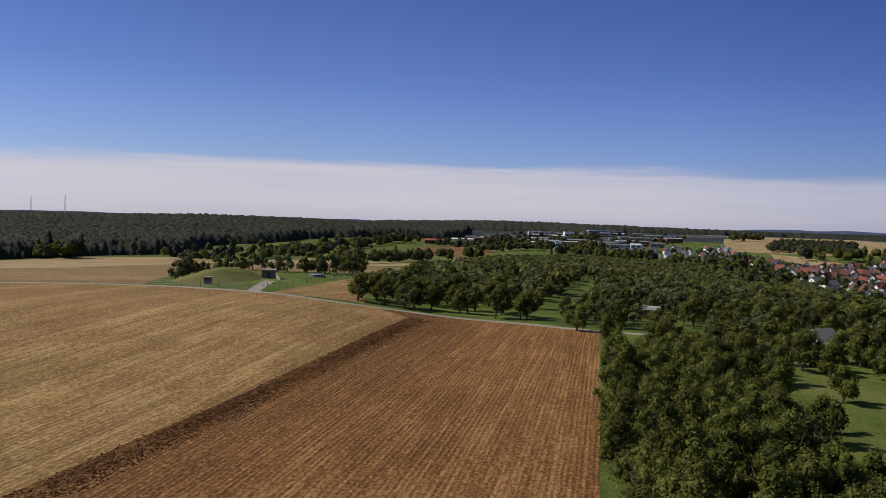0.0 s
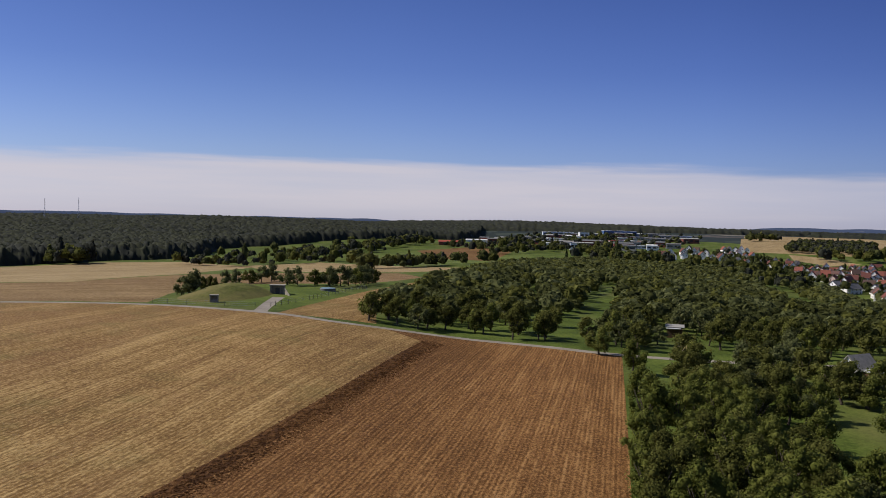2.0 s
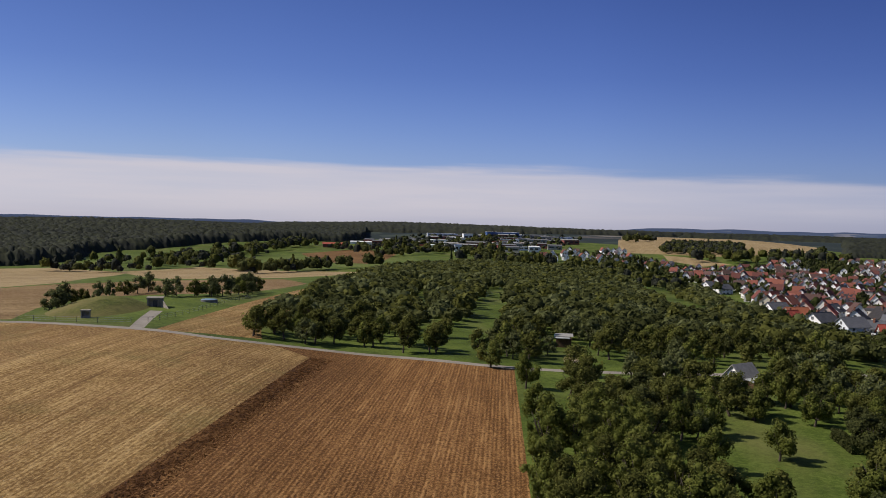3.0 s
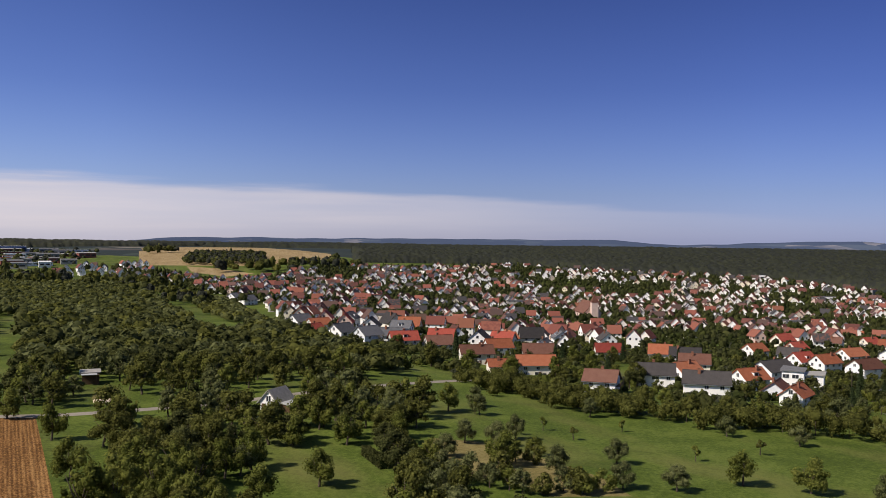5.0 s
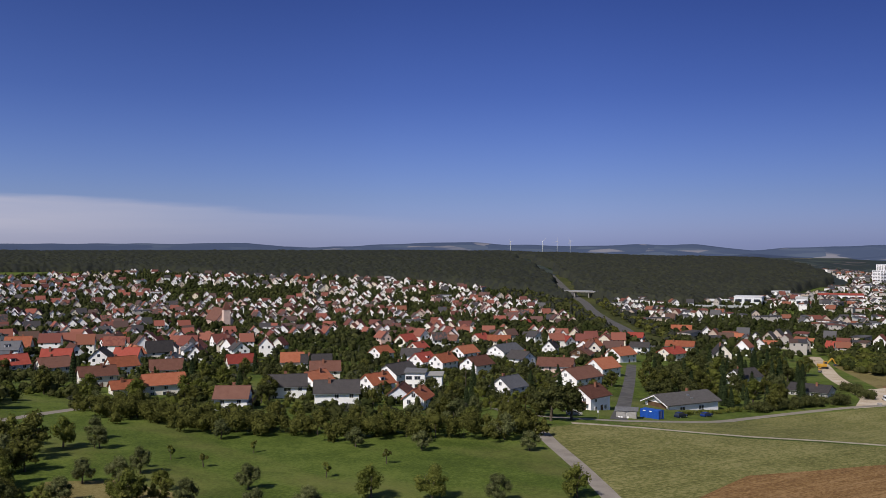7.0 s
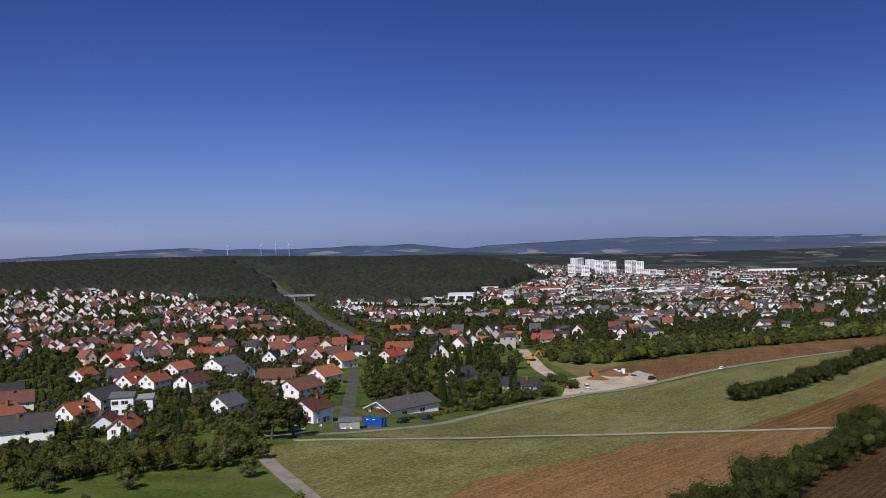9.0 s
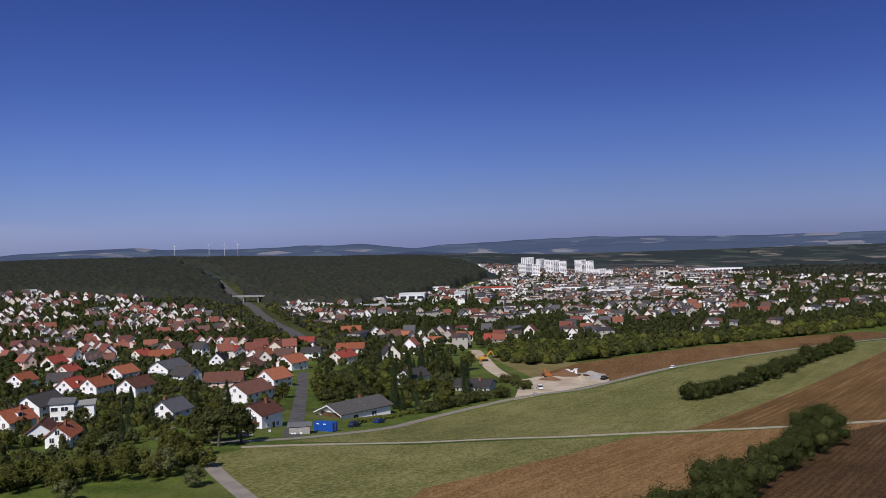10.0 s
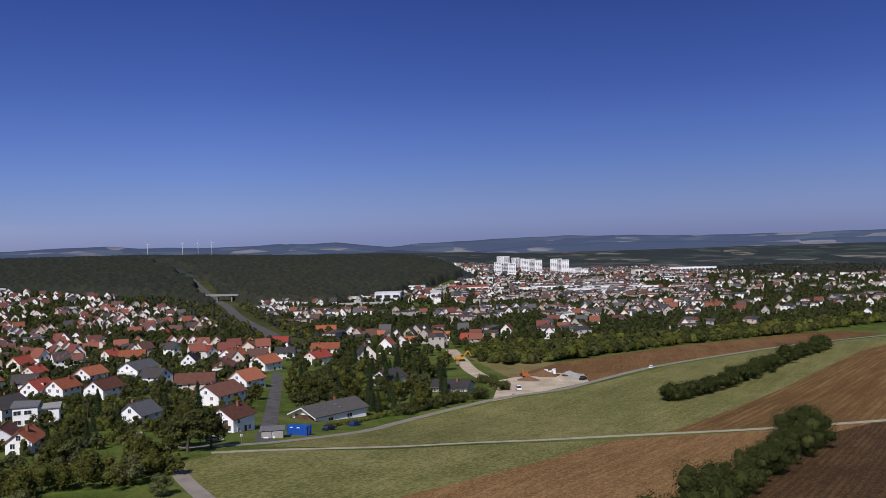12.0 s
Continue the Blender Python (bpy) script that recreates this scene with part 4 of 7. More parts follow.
for i, (x, y) in enumerate(near_spots[:190]):
    plant("orchard" if i < 60 else "fruit", x, y, rng, rng.uniform(0.78, 1.18), group="orchard trees")
for x, y in scatter(THICKET, 4.6, rng, 0.35, 0.6):
    plant("thick", x, y, rng, rng.uniform(0.44, 0.66), None, "field edge thicket")
rest = []
for x, y in near_spots[190:] + far_spots:
    r = rng.uniform(2.3, 4.2)
    rest.append((x, y, ground_z(x, y) + rng.uniform(2.4, 4.2), r, r * rng.uniform(0.75, 1.0), int(rng.integers(4))))
joined_crowns("orchard_canopy", rest, (M["leaf"], M["leaf_dark"], M["leaf_grey"], M["leaf_dark"]), "dense canopy of old fruit trees on a slope", "orchard",
              seed=71, levels=((330, 120, 0.19, True), (480, 70, 0.22, True), (1e9, 22, 0.26, True)))


# ---------------------------------------------------------------- single trees on the meadows
HOUSES = []


def plant_all(kind, places, scale, group, seed, which=None):
    r = np.random.default_rng(seed)
    for x, y in places:
        if any(math.hypot(x - a, y - b) < c for a, b, c in HOUSES) or line_distance(STREET, x, y) < 6:
            continue
        plant(kind, x, y, r, scale, which, group)


plant_all("orchard", [(183, 23), (176, 32), (167, 5), (216, 8), (200, -19), (157, 15), (150, 5), (150, -3), (152, -34), (195, -32), (190, -54), (218, 34), (175, 26), (164, 34), (207, 32)], 0.72, "meadow trees", 1, 3)
plant_all("orchard", [(157, -14), (156, -24), (152, -48), (129, 55), (141, 50), (112, 42), (135, 86), (157, 102), (172, 120), (160, 24), (208, 39), (171, 44), (142, 65), (148, 63), (164, 61), (167, 52), (178, 60), (172, 67), (183, 48)], 0.95, "meadow trees", 2, 1)
plant_all("bush", [(141, 37), (149, 37), (146, 34), (152, 33), (147, 30), (150, 28), (146, 25), (145, 22), (144, 20), (144, 17), (147, 14), (146, 11), (148, 8), (164, 22), (163, 19), (170, 19), (160, 36), (157, 39)], 0.85, "bushes at the meadow's end", 21)
plant_all("young", [(187, 12), (195, 18), (173, -9), (207, 33), (188, 23), (183, -22), (199, 2)], 1.0, "young meadow trees", 3)
plant_all("bush", [(113, 46), (120, 44), (147, 34), (140, 30), (152, 24), (146, 12), (160, 40), (141, 241), (145, 242), (154, 252), (160, 256), (166, 258), (172, 261)], 1.05, "bushes on rough grass", 12)
plant_all("bush", [(142, 239), (148, 246), (184, 271), (191, 274), (198, 278), (191, 259), (196, 260)], 1.3, "bushes behind the bunker", 13)
plant_all("bush", [(204, 261), (207, 256), (215, 260), (229, 268), (240, 276), (250, 285), (257, 290), (222, 264), (211, 262), (235, 272), (245, 281)], 1.45, "bushes behind the bunker", 14)
plant_all("fruit", [(164, 179), (153, 174), (179, 142), (187, 124), (160, 164), (174, 158), (183, 131)], 0.95, "roadside trees", 4)


plant_all("conifer", [(1023, 629), (1052, 638), (1048, 625), (1065, 625), (1095, 631), (889, 583), (935, 599), (1172, 535), (1015, 636), (1044, 644), (1074, 652), (886, 655), (888, 644)], 0.95, "conifers behind the orchard", 19)


# ---------------------------------------------------------------- hedges
def hedge(line, width, height, seed, leaf, label, density=34, size=0.5, tall_end=0.0):
    r = np.random.default_rng(seed)
    pts = smooth_line(line, 1.6)
    c, q, stems = [], [], Shape()
    for i, p in enumerate(pts):
        h = height * (0.75 + 0.5 * noise.noise((p.x * 0.11, p.y * 0.11, seed))) * (1 + tall_end * max(0, (i / len(pts) - 0.8) * 5))
        for _ in range(4):
            o = Vector((r.normal(), r.normal())) * width * 0.25
            x, y = p.x + o.x, p.y + o.y
            u = r.uniform(0.25, 0.8)
            c.append((x, y, ground_z(x, y) + h * u))
            q.append(min(width * 0.42, h * 0.45) * r.uniform(0.6, 1.05))
        if i % 4 == 0:
            z = ground_z(p.x, p.y)
            stems.tube([(p.x, p.y, z - 0.4), (p.x + r.normal() * 0.2, p.y, z + h * 0.3), (p.x + r.normal() * 0.4, p.y + r.normal() * 0.3, z + h * 0.6)], [0.12, 0.09, 0.04], 5)
    v, f = dense_cloud(r, c, q, int(len(pts) * density), size, 0.45, 0.62)
    ob = new("hedge")
    part("foliage", big_mesh("foliage", v, f, leaf), ob)
    part("stems", stems.mesh("stems", M["bark"]), ob, "grey brown stems")
    return tagged(ob, label, "hedge")


hedge([(233, -250), (242, -289), (264, -348), (286, -408), (303, -456), (316, -492)], 9, 7.0, 81, M["leaf_hedge"], "long dense field hedge with a taller end", 620, 0.36, 0.6)
hedge([(108, -82), (118, -110), (125, -129), (136, -156), (151, -195), (158, -212)], 10, 7.5, 82, M["leaf_hedge"], "overgrown hedge beside a ploughed field", 1300, 0.28, 0.4)
hedge([(266, 38), (254, 30), (241, 20), (228, 9), (222, -5), (213, -17), (211, -29), (208, -40), (208, -50), (212, -62)], 15, 6.2, 83, M["leaf"], "bushy hedge along the meadow below the gardens", 520, 0.42)
hedge([(304, 84), (290, 72), (276, 64)], 10, 5.0, 84, M["leaf_light"], "bushy hedge below the new houses", 260, 0.5)
spots = []
rng = np.random.default_rng(31)
WOOD_BELT = [(372, -298), (400, -300), (452, -330), (458, -480), (448, -640), (440, -900), (408, -900), (402, -640), (399, -585), (396, -453), (370, -329)]
for x, y in scatter(WOOD_BELT, 5.0, rng):
    if line_distance(SAND_PATH, x, y) < 8:
        continue
    r = rng.uniform(1.9, 3.8) * (1.45 if rng.random() < 0.05 else 1) * (1 + 0.35 * noise.noise((x * 0.03, y * 0.03, 2.0)))
    spots.append((x, y, ground_z(x, y) + r * rng.uniform(0.5, 0.95), r, r * rng.uniform(0.85, 1.15), int(rng.integers(4))))
joined_crowns("hedge_wood", spots, (M["leaf"], M["leaf_dark"], M["leaf_hedge"], M["leaf_light"]), "belt of bushes and low trees above a field", "hedge wood", seed=72, levels=((1e9, 70, 0.17, True),))


# clods turned up along the fresh furrows
def clods(line, width, n, seed):
    r = np.random.default_rng(seed)
    pts = smooth_line(line, 0.5)
    bv, bf = BALL
    vs, fs = [], []
    for k in range(n):
        p = pts[int(r.integers(len(pts)))]
        x, y = p.x + r.uniform(-0.5, 0.5) * width, p.y + r.uniform(-0.5, 0.5) * width
        size = r.uniform(0.06, 0.19)
        vs.append(bv * size * r.uniform(0.6, 1.2, (len(bv), 1)) * (1.0, 1.0, 0.6) + (x, y, ground_z(x, y) + size * 0.05))
        fs.append(bf + k * len(bv))
    tagged(new("soil_clods", big_mesh("soil_clods", np.concatenate(vs), np.concatenate(fs), M["plough_wet"])), "dark clods of soil along fresh furrows", "soil", kind="stuff")


clods([(x + 1.3, y - 2.2) for x, y in PLOUGH_LEFT[:11]], 4.4, 7000, 33)


# ---------------------------------------------------------------- houses
def plaster(name, a, b):
    s = Shader(name)
    g = s.noise(0.5, 4)
    col = s.ramp(s.mix(0.4, g, s.noise(3.5, 5)), [(0.35, a), (0.65, b)])
    s.bump(s.noise(14, 3), 0.15, 0.01)
    return s.done(col, 0.9, spec=0.2)


def tile_roof(name, a, b, c):
    s = Shader(name)
    g = s.noise(0.7, 4)
    grit = s.noise(5, 5, rough=0.7)
    col = s.ramp(s.mix(0.35, s.mix(0.5, g, grit), s.thing()), [(0.3, a), (0.5, b), (0.7, c)])
    w = s.wave(2.8, 0.6, s.mapping((1, 1, 1)), 1.0)
    col = s.mix(s.rng(w, 0.7, 1.0, 0.0, 0.35), col, a)
    s.bump(w, 0.5, 0.06)
    return s.done(col, 0.8, spec=0.2)


WALLS = {"white": plaster("white_plaster", (0.79, 0.785, 0.77), (0.87, 0.865, 0.85)), "cream": plaster("cream_plaster", (0.68, 0.63, 0.53), (0.78, 0.74, 0.65)),
         "pale": plaster("pale_plaster", (0.60, 0.63, 0.66), (0.72, 0.75, 0.78)), "pink": plaster("pink_plaster", (0.60, 0.44, 0.37), (0.70, 0.54, 0.46)),
         "timber": plaster("dark_timber", (0.075, 0.042, 0.024), (0.14, 0.085, 0.05)), "yellow": plaster("yellow_plaster", (0.62, 0.47, 0.20), (0.72, 0.57, 0.28)),
         "grey": plaster("grey_plaster", (0.36, 0.35, 0.34), (0.48, 0.47, 0.45))}
ROOFS = {"orange": tile_roof("orange_tiles", (0.21, 0.066, 0.033), (0.325, 0.106, 0.054), (0.41, 0.155, 0.085)),
         "red": tile_roof("red_tiles", (0.18, 0.034, 0.025), (0.28, 0.052, 0.036), (0.36, 0.084, 0.058)),
         "brown": tile_roof("brown_tiles", (0.085, 0.036, 0.025), (0.135, 0.060, 0.042), (0.19, 0.094, 0.068)),
         "black": tile_roof("dark_tiles", (0.026, 0.024, 0.025), (0.046, 0.042, 0.042), (0.075, 0.068, 0.066)),
         "slate": tile_roof("slate_roof", (0.060, 0.062, 0.070), (0.095, 0.098, 0.108), (0.14, 0.143, 0.155))}
ROOF_WORDS = {"orange": "orange tiled", "red": "red tiled", "brown": "brown tiled", "black": "dark tiled", "slate": "grey slate"}
s = Shader("window_glass")
s.done((0.03, 0.035, 0.045), 0.08, spec=0.7)
GLASS = s.m
s = Shader("white_frame")
FRAME = s.done(s.ramp(s.noise(4, 3), [(0.3, (0.68, 0.68, 0.67)), (0.7, (0.80, 0.80, 0.79))]), 0.5, spec=0.4)
s = Shader("brown_door")
DOOR = s.done(s.ramp(s.noise(6, 4, s.mapping((1, 1, 0.1))), [(0.3, (0.06, 0.03, 0.016)), (0.7, (0.13, 0.07, 0.036))]), 0.6, spec=0.3)
s = Shader("chimney_brick")
BRICK = s.done(s.ramp(s.noise(6, 4), [(0.3, (0.16, 0.065, 0.04)), (0.7, (0.30, 0.14, 0.09))]), 0.9, spec=0.15)
s = Shader("concrete")
f = s.noise(0.8, 6, rough=0.7)
s.bump(s.noise(6, 5), 0.3, 0.03)
CONCRETE = s.done(s.ramp(s.mix(0.4, f, s.noise(5, 5)), [(0.35, (0.20, 0.19, 0.17)), (0.65, (0.36, 0.345, 0.315))]), 0.92, spec=0.15)
s = Shader("galvanised_metal")
METAL = s.done(s.ramp(s.noise(3, 4), [(0.3, (0.32, 0.33, 0.34)), (0.7, (0.46, 0.47, 0.48))]), 0.45, 0.8, 0.5)


def window_meshes(w, h):
    """A window's frame with two openings, in one piece, and its pane."""
    t = 0.09
    xs, zs = [-w / 2, -w / 2 + t, -t / 3, t / 3, w / 2 - t, w / 2], [0, t, h - t, h]
    v = [(x, y, z) for y in (-0.09, 0.02) for z in zs for x in xs]
    solid = {(i, j) for i in range(5) for j in range(3) if j != 1 or i in (0, 2, 4)}
    at = lambda i, j, back: back * 24 + j * 6 + i
    f = []
    for i, j in solid:
        f.append((at(i, j, 0), at(i + 1, j, 0), at(i + 1, j + 1, 0), at(i, j + 1, 0)))
        for di, dj, a, b in ((0, -1, (i, j), (i + 1, j)), (1, 0, (i + 1, j), (i + 1, j + 1)), (0, 1, (i + 1, j + 1), (i, j + 1)), (-1, 0, (i, j + 1), (i, j))):
            if (i + di, j + dj) not in solid:
                f.append((at(*a, 0), at(*a, 1), at(*b, 1), at(*b, 0)))
    p = Shape().box(-w / 2 + t / 2, w / 2 - t / 2, -0.045, 0.01, t / 2, h - t / 2)
    return mesh_of("window", v, f, FRAME), p.mesh("pane", GLASS)


WIN = window_meshes(1.25, 1.35)
WIN_WIDE = window_meshes(2.2, 1.4)


def make_house(length, width, eaves, roof, wall, pitch=40, seed=0, panes=True, dormer=False, chimney=True, balcony=False):
    """A gabled house round its own origin, its ridge along local y. Walls go 2 m into the slope."""
    r = np.random.default_rng(seed)
    root = new("house")
    hw, hl = width / 2, length / 2
    rise = hw * math.tan(radians(pitch))
    body = Shape().prism([(-hw, -2.0), (hw, -2.0), (hw, eaves), (0, eaves + rise), (-hw, eaves)], -hl, hl)
    part("wall", body.mesh("wall", WALLS[wall]), root)
    s, c = math.sin(radians(pitch)), math.cos(radians(pitch))
    over, th, end = 0.55, 0.24, 0.5
    rf = Shape()
    for side in (-1, 1):
        x1, z1 = side * (hw + over), eaves - over * s / c
        top = eaves + rise
        n = (side * s * th, c * th)
        pts = [(0, top + 0.01), (x1, z1 + 0.01), (x1 + n[0], z1 + n[1]), (0, top + th / c)]
        rf.prism(pts if side > 0 else pts[::-1], -hl - end, hl + end)
    rf.box(-0.13, 0.13, -hl - end, hl + end, eaves + rise + th / c - 0.05, eaves + rise + th / c + 0.09)
    part("roof", rf.mesh("roof", ROOFS[roof]), root, ROOF_WORDS[roof] + " gabled roof")
    for side in (-1, 1) if panes else ():
        x = side * (hw + over + 0.1)
        part("gutter", Shape().box(x - 0.07, x + 0.07, -hl - end, hl + end, eaves - over * s / c - 0.08, eaves - over * s / c + 0.05).mesh("gutter", METAL), root, "grey metal gutter")
    if chimney:
        y = hl * r.uniform(-0.5, 0.5)
        x = hw * 0.25 * (1 if r.random() < 0.5 else -1)
        ch = Shape().box(x - 0.32, x + 0.32, y - 0.4, y + 0.4, eaves + rise * 0.5, eaves + rise + 0.95)
        ch.box(x - 0.4, x + 0.4, y - 0.48, y + 0.48, eaves + rise + 0.96, eaves + rise + 1.06)
        part("chimney", ch.mesh("chimney", BRICK), root, "brick chimney")

    def window(x, y, z, turn, wide=False):
        f, p = WIN_WIDE if wide else WIN
        w = part("window", f if panes else p, root, at=Matrix.LocRotScale((x, y, z), Euler((0, 0, radians(turn))), None))
        if panes:
            part("pane", p, w, "dark window glass")

    floors = [0.6] + ([eaves - 1.6] if eaves > 3.7 else [])
    for z in floors:
        n = max(2, int(length / (3.4 if panes else 4.8)))
        for i in range(n):
            y = -hl + length * (i + 0.5) / n
            if r.random() < 0.88:
                window(hw, y, z, 90, r.random() < 0.2)
            if r.random() < 0.88:
                window(-hw, y, z, -90, r.random() < 0.2)
        for x in (-hw * 0.45, hw * 0.45):
            window(x, -hl, z, 0)
            window(x, hl, z, 180)
    if rise > 2.4:
        for y, turn in ((-hl, 0), (hl, 180)):
            window(0, y, eaves + 0.35, turn)
    door = Shape().box(-0.55, 0.55, -0.06, 0.03, -0.2, 2.05)
    part("door", door.mesh("door", DOOR), root, "brown front door", Matrix.LocRotScale((hw, hl * 0.12, 0), Euler((0, 0, radians(90))), None))
    if dormer:
        for side in (-1, 1):
            for y in ((-hl * 0.4, hl * 0.35) if length > 11 else (0.0,)):
                x0, x1, z = hw * 0.2, hw * 0.78, eaves + rise * 0.24
                d = Shape().box(min(side * x0, side * x1), max(side * x0, side * x1), y - 0.9, y + 0.9, z - 0.4, z + 1.35)
                dm = part("dormer", d.mesh("dormer", WALLS[wall]), root, "small dormer with a window")
                cap = Shape().box(min(side * x0 * 0.3, side * (x1 + 0.2)), max(side * x0 * 0.3, side * (x1 + 0.2)), y - 1.1, y + 1.1, z + 1.36, z + 1.5)
                part("dormer_roof", cap.mesh("dormer_roof", ROOFS[roof]), dm)
                part("pane", Shape().box(side * x1 - 0.02, side * x1 + 0.02, y - 0.6, y + 0.6, z + 0.2, z + 1.15).mesh("pane", GLASS), dm)
    if balcony:
        b = Shape().box(-hw * 0.8, hw * 0.8, -hl - 1.3, -hl - 0.003, 2.75, 2.9)
        b.box(-hw * 0.8, hw * 0.8, -hl - 1.35, -hl - 1.28, 2.9, 3.8)
        for x in (-hw * 0.75, hw * 0.75):
            b.box(x - 0.06, x + 0.06, -hl - 1.3, -hl - 1.18, -1.5, 2.75)
        part("balcony", b.mesh("balcony", DOOR if seed % 2 else FRAME), root, "balcony with a solid railing")
    return root


def house(x, y, ridge, length, width, eaves, roof, wall, pitch=40, dormer=False, balcony=False, label=""):
    k = len(HOUSES)
    eaves, pitch = eaves - (0.8 if eaves > 3.5 else 0.0), pitch * 0.9
    ob = make_house(length, width, eaves, roof, wall, pitch, 100 + k, True, dormer, True, balcony)
    words = {"white": "white", "cream": "cream coloured", "pale": "pale blue-white", "pink": "pinkish", "timber": "dark timber clad", "yellow": "yellow", "grey": "grey"}[wall]
    tagged(ob, label or f"{words} house with {'an' if roof == 'orange' else 'a'} {ROOF_WORDS[roof]} gabled roof", "house", "village houses")
    ob.matrix_basis = pose(x, y, ground_z(x, y) - 0.5, 0, 0, -ridge)
    HOUSES.append((x, y, max(length, width) * 0.62))
    return ob


house(278, -27, 9, 12.7, 9.5, 5.4, "black", "white", 34)
house(314, -46, 150, 9.5, 8, 5.0, "orange", "white", 40, dormer=True)
house(285, -48, 113, 9, 6.4, 4.4, "brown", "pale", 40)
house(267, -49, 122, 9, 6.2, 4.6, "orange", "white", 42)
house(353, -62, 142, 13.5, 10, 5.4, "black", "white", 36)
house(409, -86, 144, 10, 8.4, 5.4, "red", "white", 42, dormer=True)
house(404, -94, 145, 10.5, 8.4, 5.4, "orange", "white", 40)
house(446, -90, 21, 10, 8.5, 5.4, "black", "white", 36)
house(385, -104, 147, 12, 9, 5.4, "brown", "white", 38, balcony=True)
house(453, -119, 147, 12, 9, 5.4, "orange", "white", 38)
house(460, -143, 149, 16, 12, 5.4, "slate", "white", 32, balcony=True)
house(415, -135, 63, 11, 8.5, 5.4, "black", "white", 38)
house(296, -87, 148, 9, 8, 5.4, "slate", "white", 40)
house(379, -138, 30, 15, 10, 5.4, "brown", "pink", 34, balcony=True)
house(443, -178, 126, 11, 11, 5.4, "brown", "timber", 34, balcony=True)
house(377, -159, 155, 12, 10, 5.4, "orange", "white", 40)
house(335, -129, 153, 15, 11, 5.4, "brown", "white", 34)
house(268, -103, 150, 10, 8.4, 5.6, "brown", "white", 36, balcony=True)
house(464, -78, 142, 10, 8.5, 5.4, "orange", "white", 40)
house(576, -117, 143, 12, 9, 5.4, "red", "cream", 44)
house(495, -105, 144, 9, 8, 5.4, "red", "cream", 40)
house(552, -215, 66, 11, 9, 5.4, "red", "white", 40, dormer=True)
house(489, -180, 124, 10, 7.5, 5.4, "black", "white", 50)
house(508, -213, 155, 12, 10, 5.4, "orange", "white", 38, balcony=True)
house(446, -202, 156, 13, 10, 5.4, "orange", "white", 38)
house(609, -292, 36, 16, 10, 5.4, "red", "white", 34, balcony=True)
house(623, -267, 33, 14, 9, 5.4, "brown", "white", 34)
house(636, -200, 28, 13, 9, 5.4, "black", "cream", 34)
house(575, -166, 148, 10, 9, 5.4, "red", "cream", 40)
house(554, -172, 27, 14, 9, 5.4, "orange", "cream", 38)
house(609, -216, 29, 14, 9, 5.4, "black", "white", 34)
house(673, -187, 26, 12, 9, 5.4, "orange", "cream", 38)
house(732, -178, 24, 15, 9, 5.4, "orange", "cream", 36)
house(519, -279, 38, 17, 11, 5.4, "orange", "cream", 30)
house(644, -359, 39, 14, 10, 5.4, "orange", "white", 30)
house(459, -239, 160, 13, 10, 5.4, "red", "cream", 34)
house(507, -245, 36, 11, 8, 5.4, "black", "white", 34)
house(598, -372, 77, 10, 8, 5.4, "orange", "cream", 42)
house(536, -353, 43, 12, 9, 5.4, "orange", "cream", 26)
house(556, -399, 46, 14, 9, 5.4, "orange", "white", 30)
house(841, -165, 143, 10, 8.5, 5.4, "red", "white", 40)
house(695, -120, 20, 11, 8.5, 5.4, "brown", "white", 36)
house(772, -271, 151, 10, 8.5, 5.4, "red", "white", 40)
house(570, -143, 24, 12, 9, 5.4, "brown", "cream", 36)
house(319, -26, 139, 9.7, 7.6, 5.4, "orange", "white", 40)
house(302, -15, 6, 11.7, 9.5, 5.4, "black", "white", 34)
house(691, -379, 30, 16.2, 9.5, 5.4, "orange", "cream", 40)
house(415, -39, 8, 13.0, 9.5, 5.4, "black", "white", 34)
house(366, -36, 8, 11.3, 9.5, 5.4, "brown", "cream", 36)
house(421, -29, 6, 9.8, 9.5, 5.4, "orange", "cream", 40)
house(319, 23, 168, 12.8, 9.2, 5.0, "orange", "cream", 34, label="cream house with a long orange roof by a hedge")
house(271, 3, 13, 9.0, 8.0, 5.0, "brown", "white", 36, balcony=True)
house(311, 34, 166, 9.0, 7.5, 3.0, "orange", "cream", 30)
house(392, 24, 174, 12.5, 9.2, 5.0, "brown", "cream")
house(374, 78, 155, 11.0, 8.5, 4.6, "red", "cream", 40, True, label="cream house with a bright red roof and dormers")
house(370, 92, 128, 9.5, 8.2, 5.2, "slate", "pale", 40)
house(388, 86, 179, 10.0, 8.0, 5.2, "slate", "white", 38)
house(375, 104, 117, 9.5, 8.0, 5.2, "slate", "white", 40)
house(358, 112, 120, 9.8, 8.0, 4.6, "red", "white", 42)
house(439, 131, 135, 10.5, 8.6, 4.6, "orange", "white", 36)
house(452, 144, 124, 10.0, 8.4, 5.2, "slate", "white", 40)
house(676, 216, 123, 11.8, 8.7, 5.0, "slate", "white")
house(778, 264, 112, 13.0, 10.0, 5.6, "slate", "white")
house(790, 302, 110, 13.0, 10.0, 5.6, "slate", "white")
house(760, 280, 111, 13.0, 10.0, 5.6, "slate", "white")
house(377, 64, 152, 11.0, 8.4, 4.6, "brown", "cream")
house(338, 45, 165, 11.6, 8.8, 5.2, "brown", "cream", 34)
house(395, 41, 156, 10.8, 8.6, 5.4, "orange", "white")
house(494, 43, 147, 10.0, 8.0, 5.0, "orange", "white")
house(429, -7, 173, 12.1, 9.0, 5.0, "red", "cream")
house(511, -385, 60, 9.0, 8.0, 4.6, "red", "white", 50, label="small white house with a steep gable")
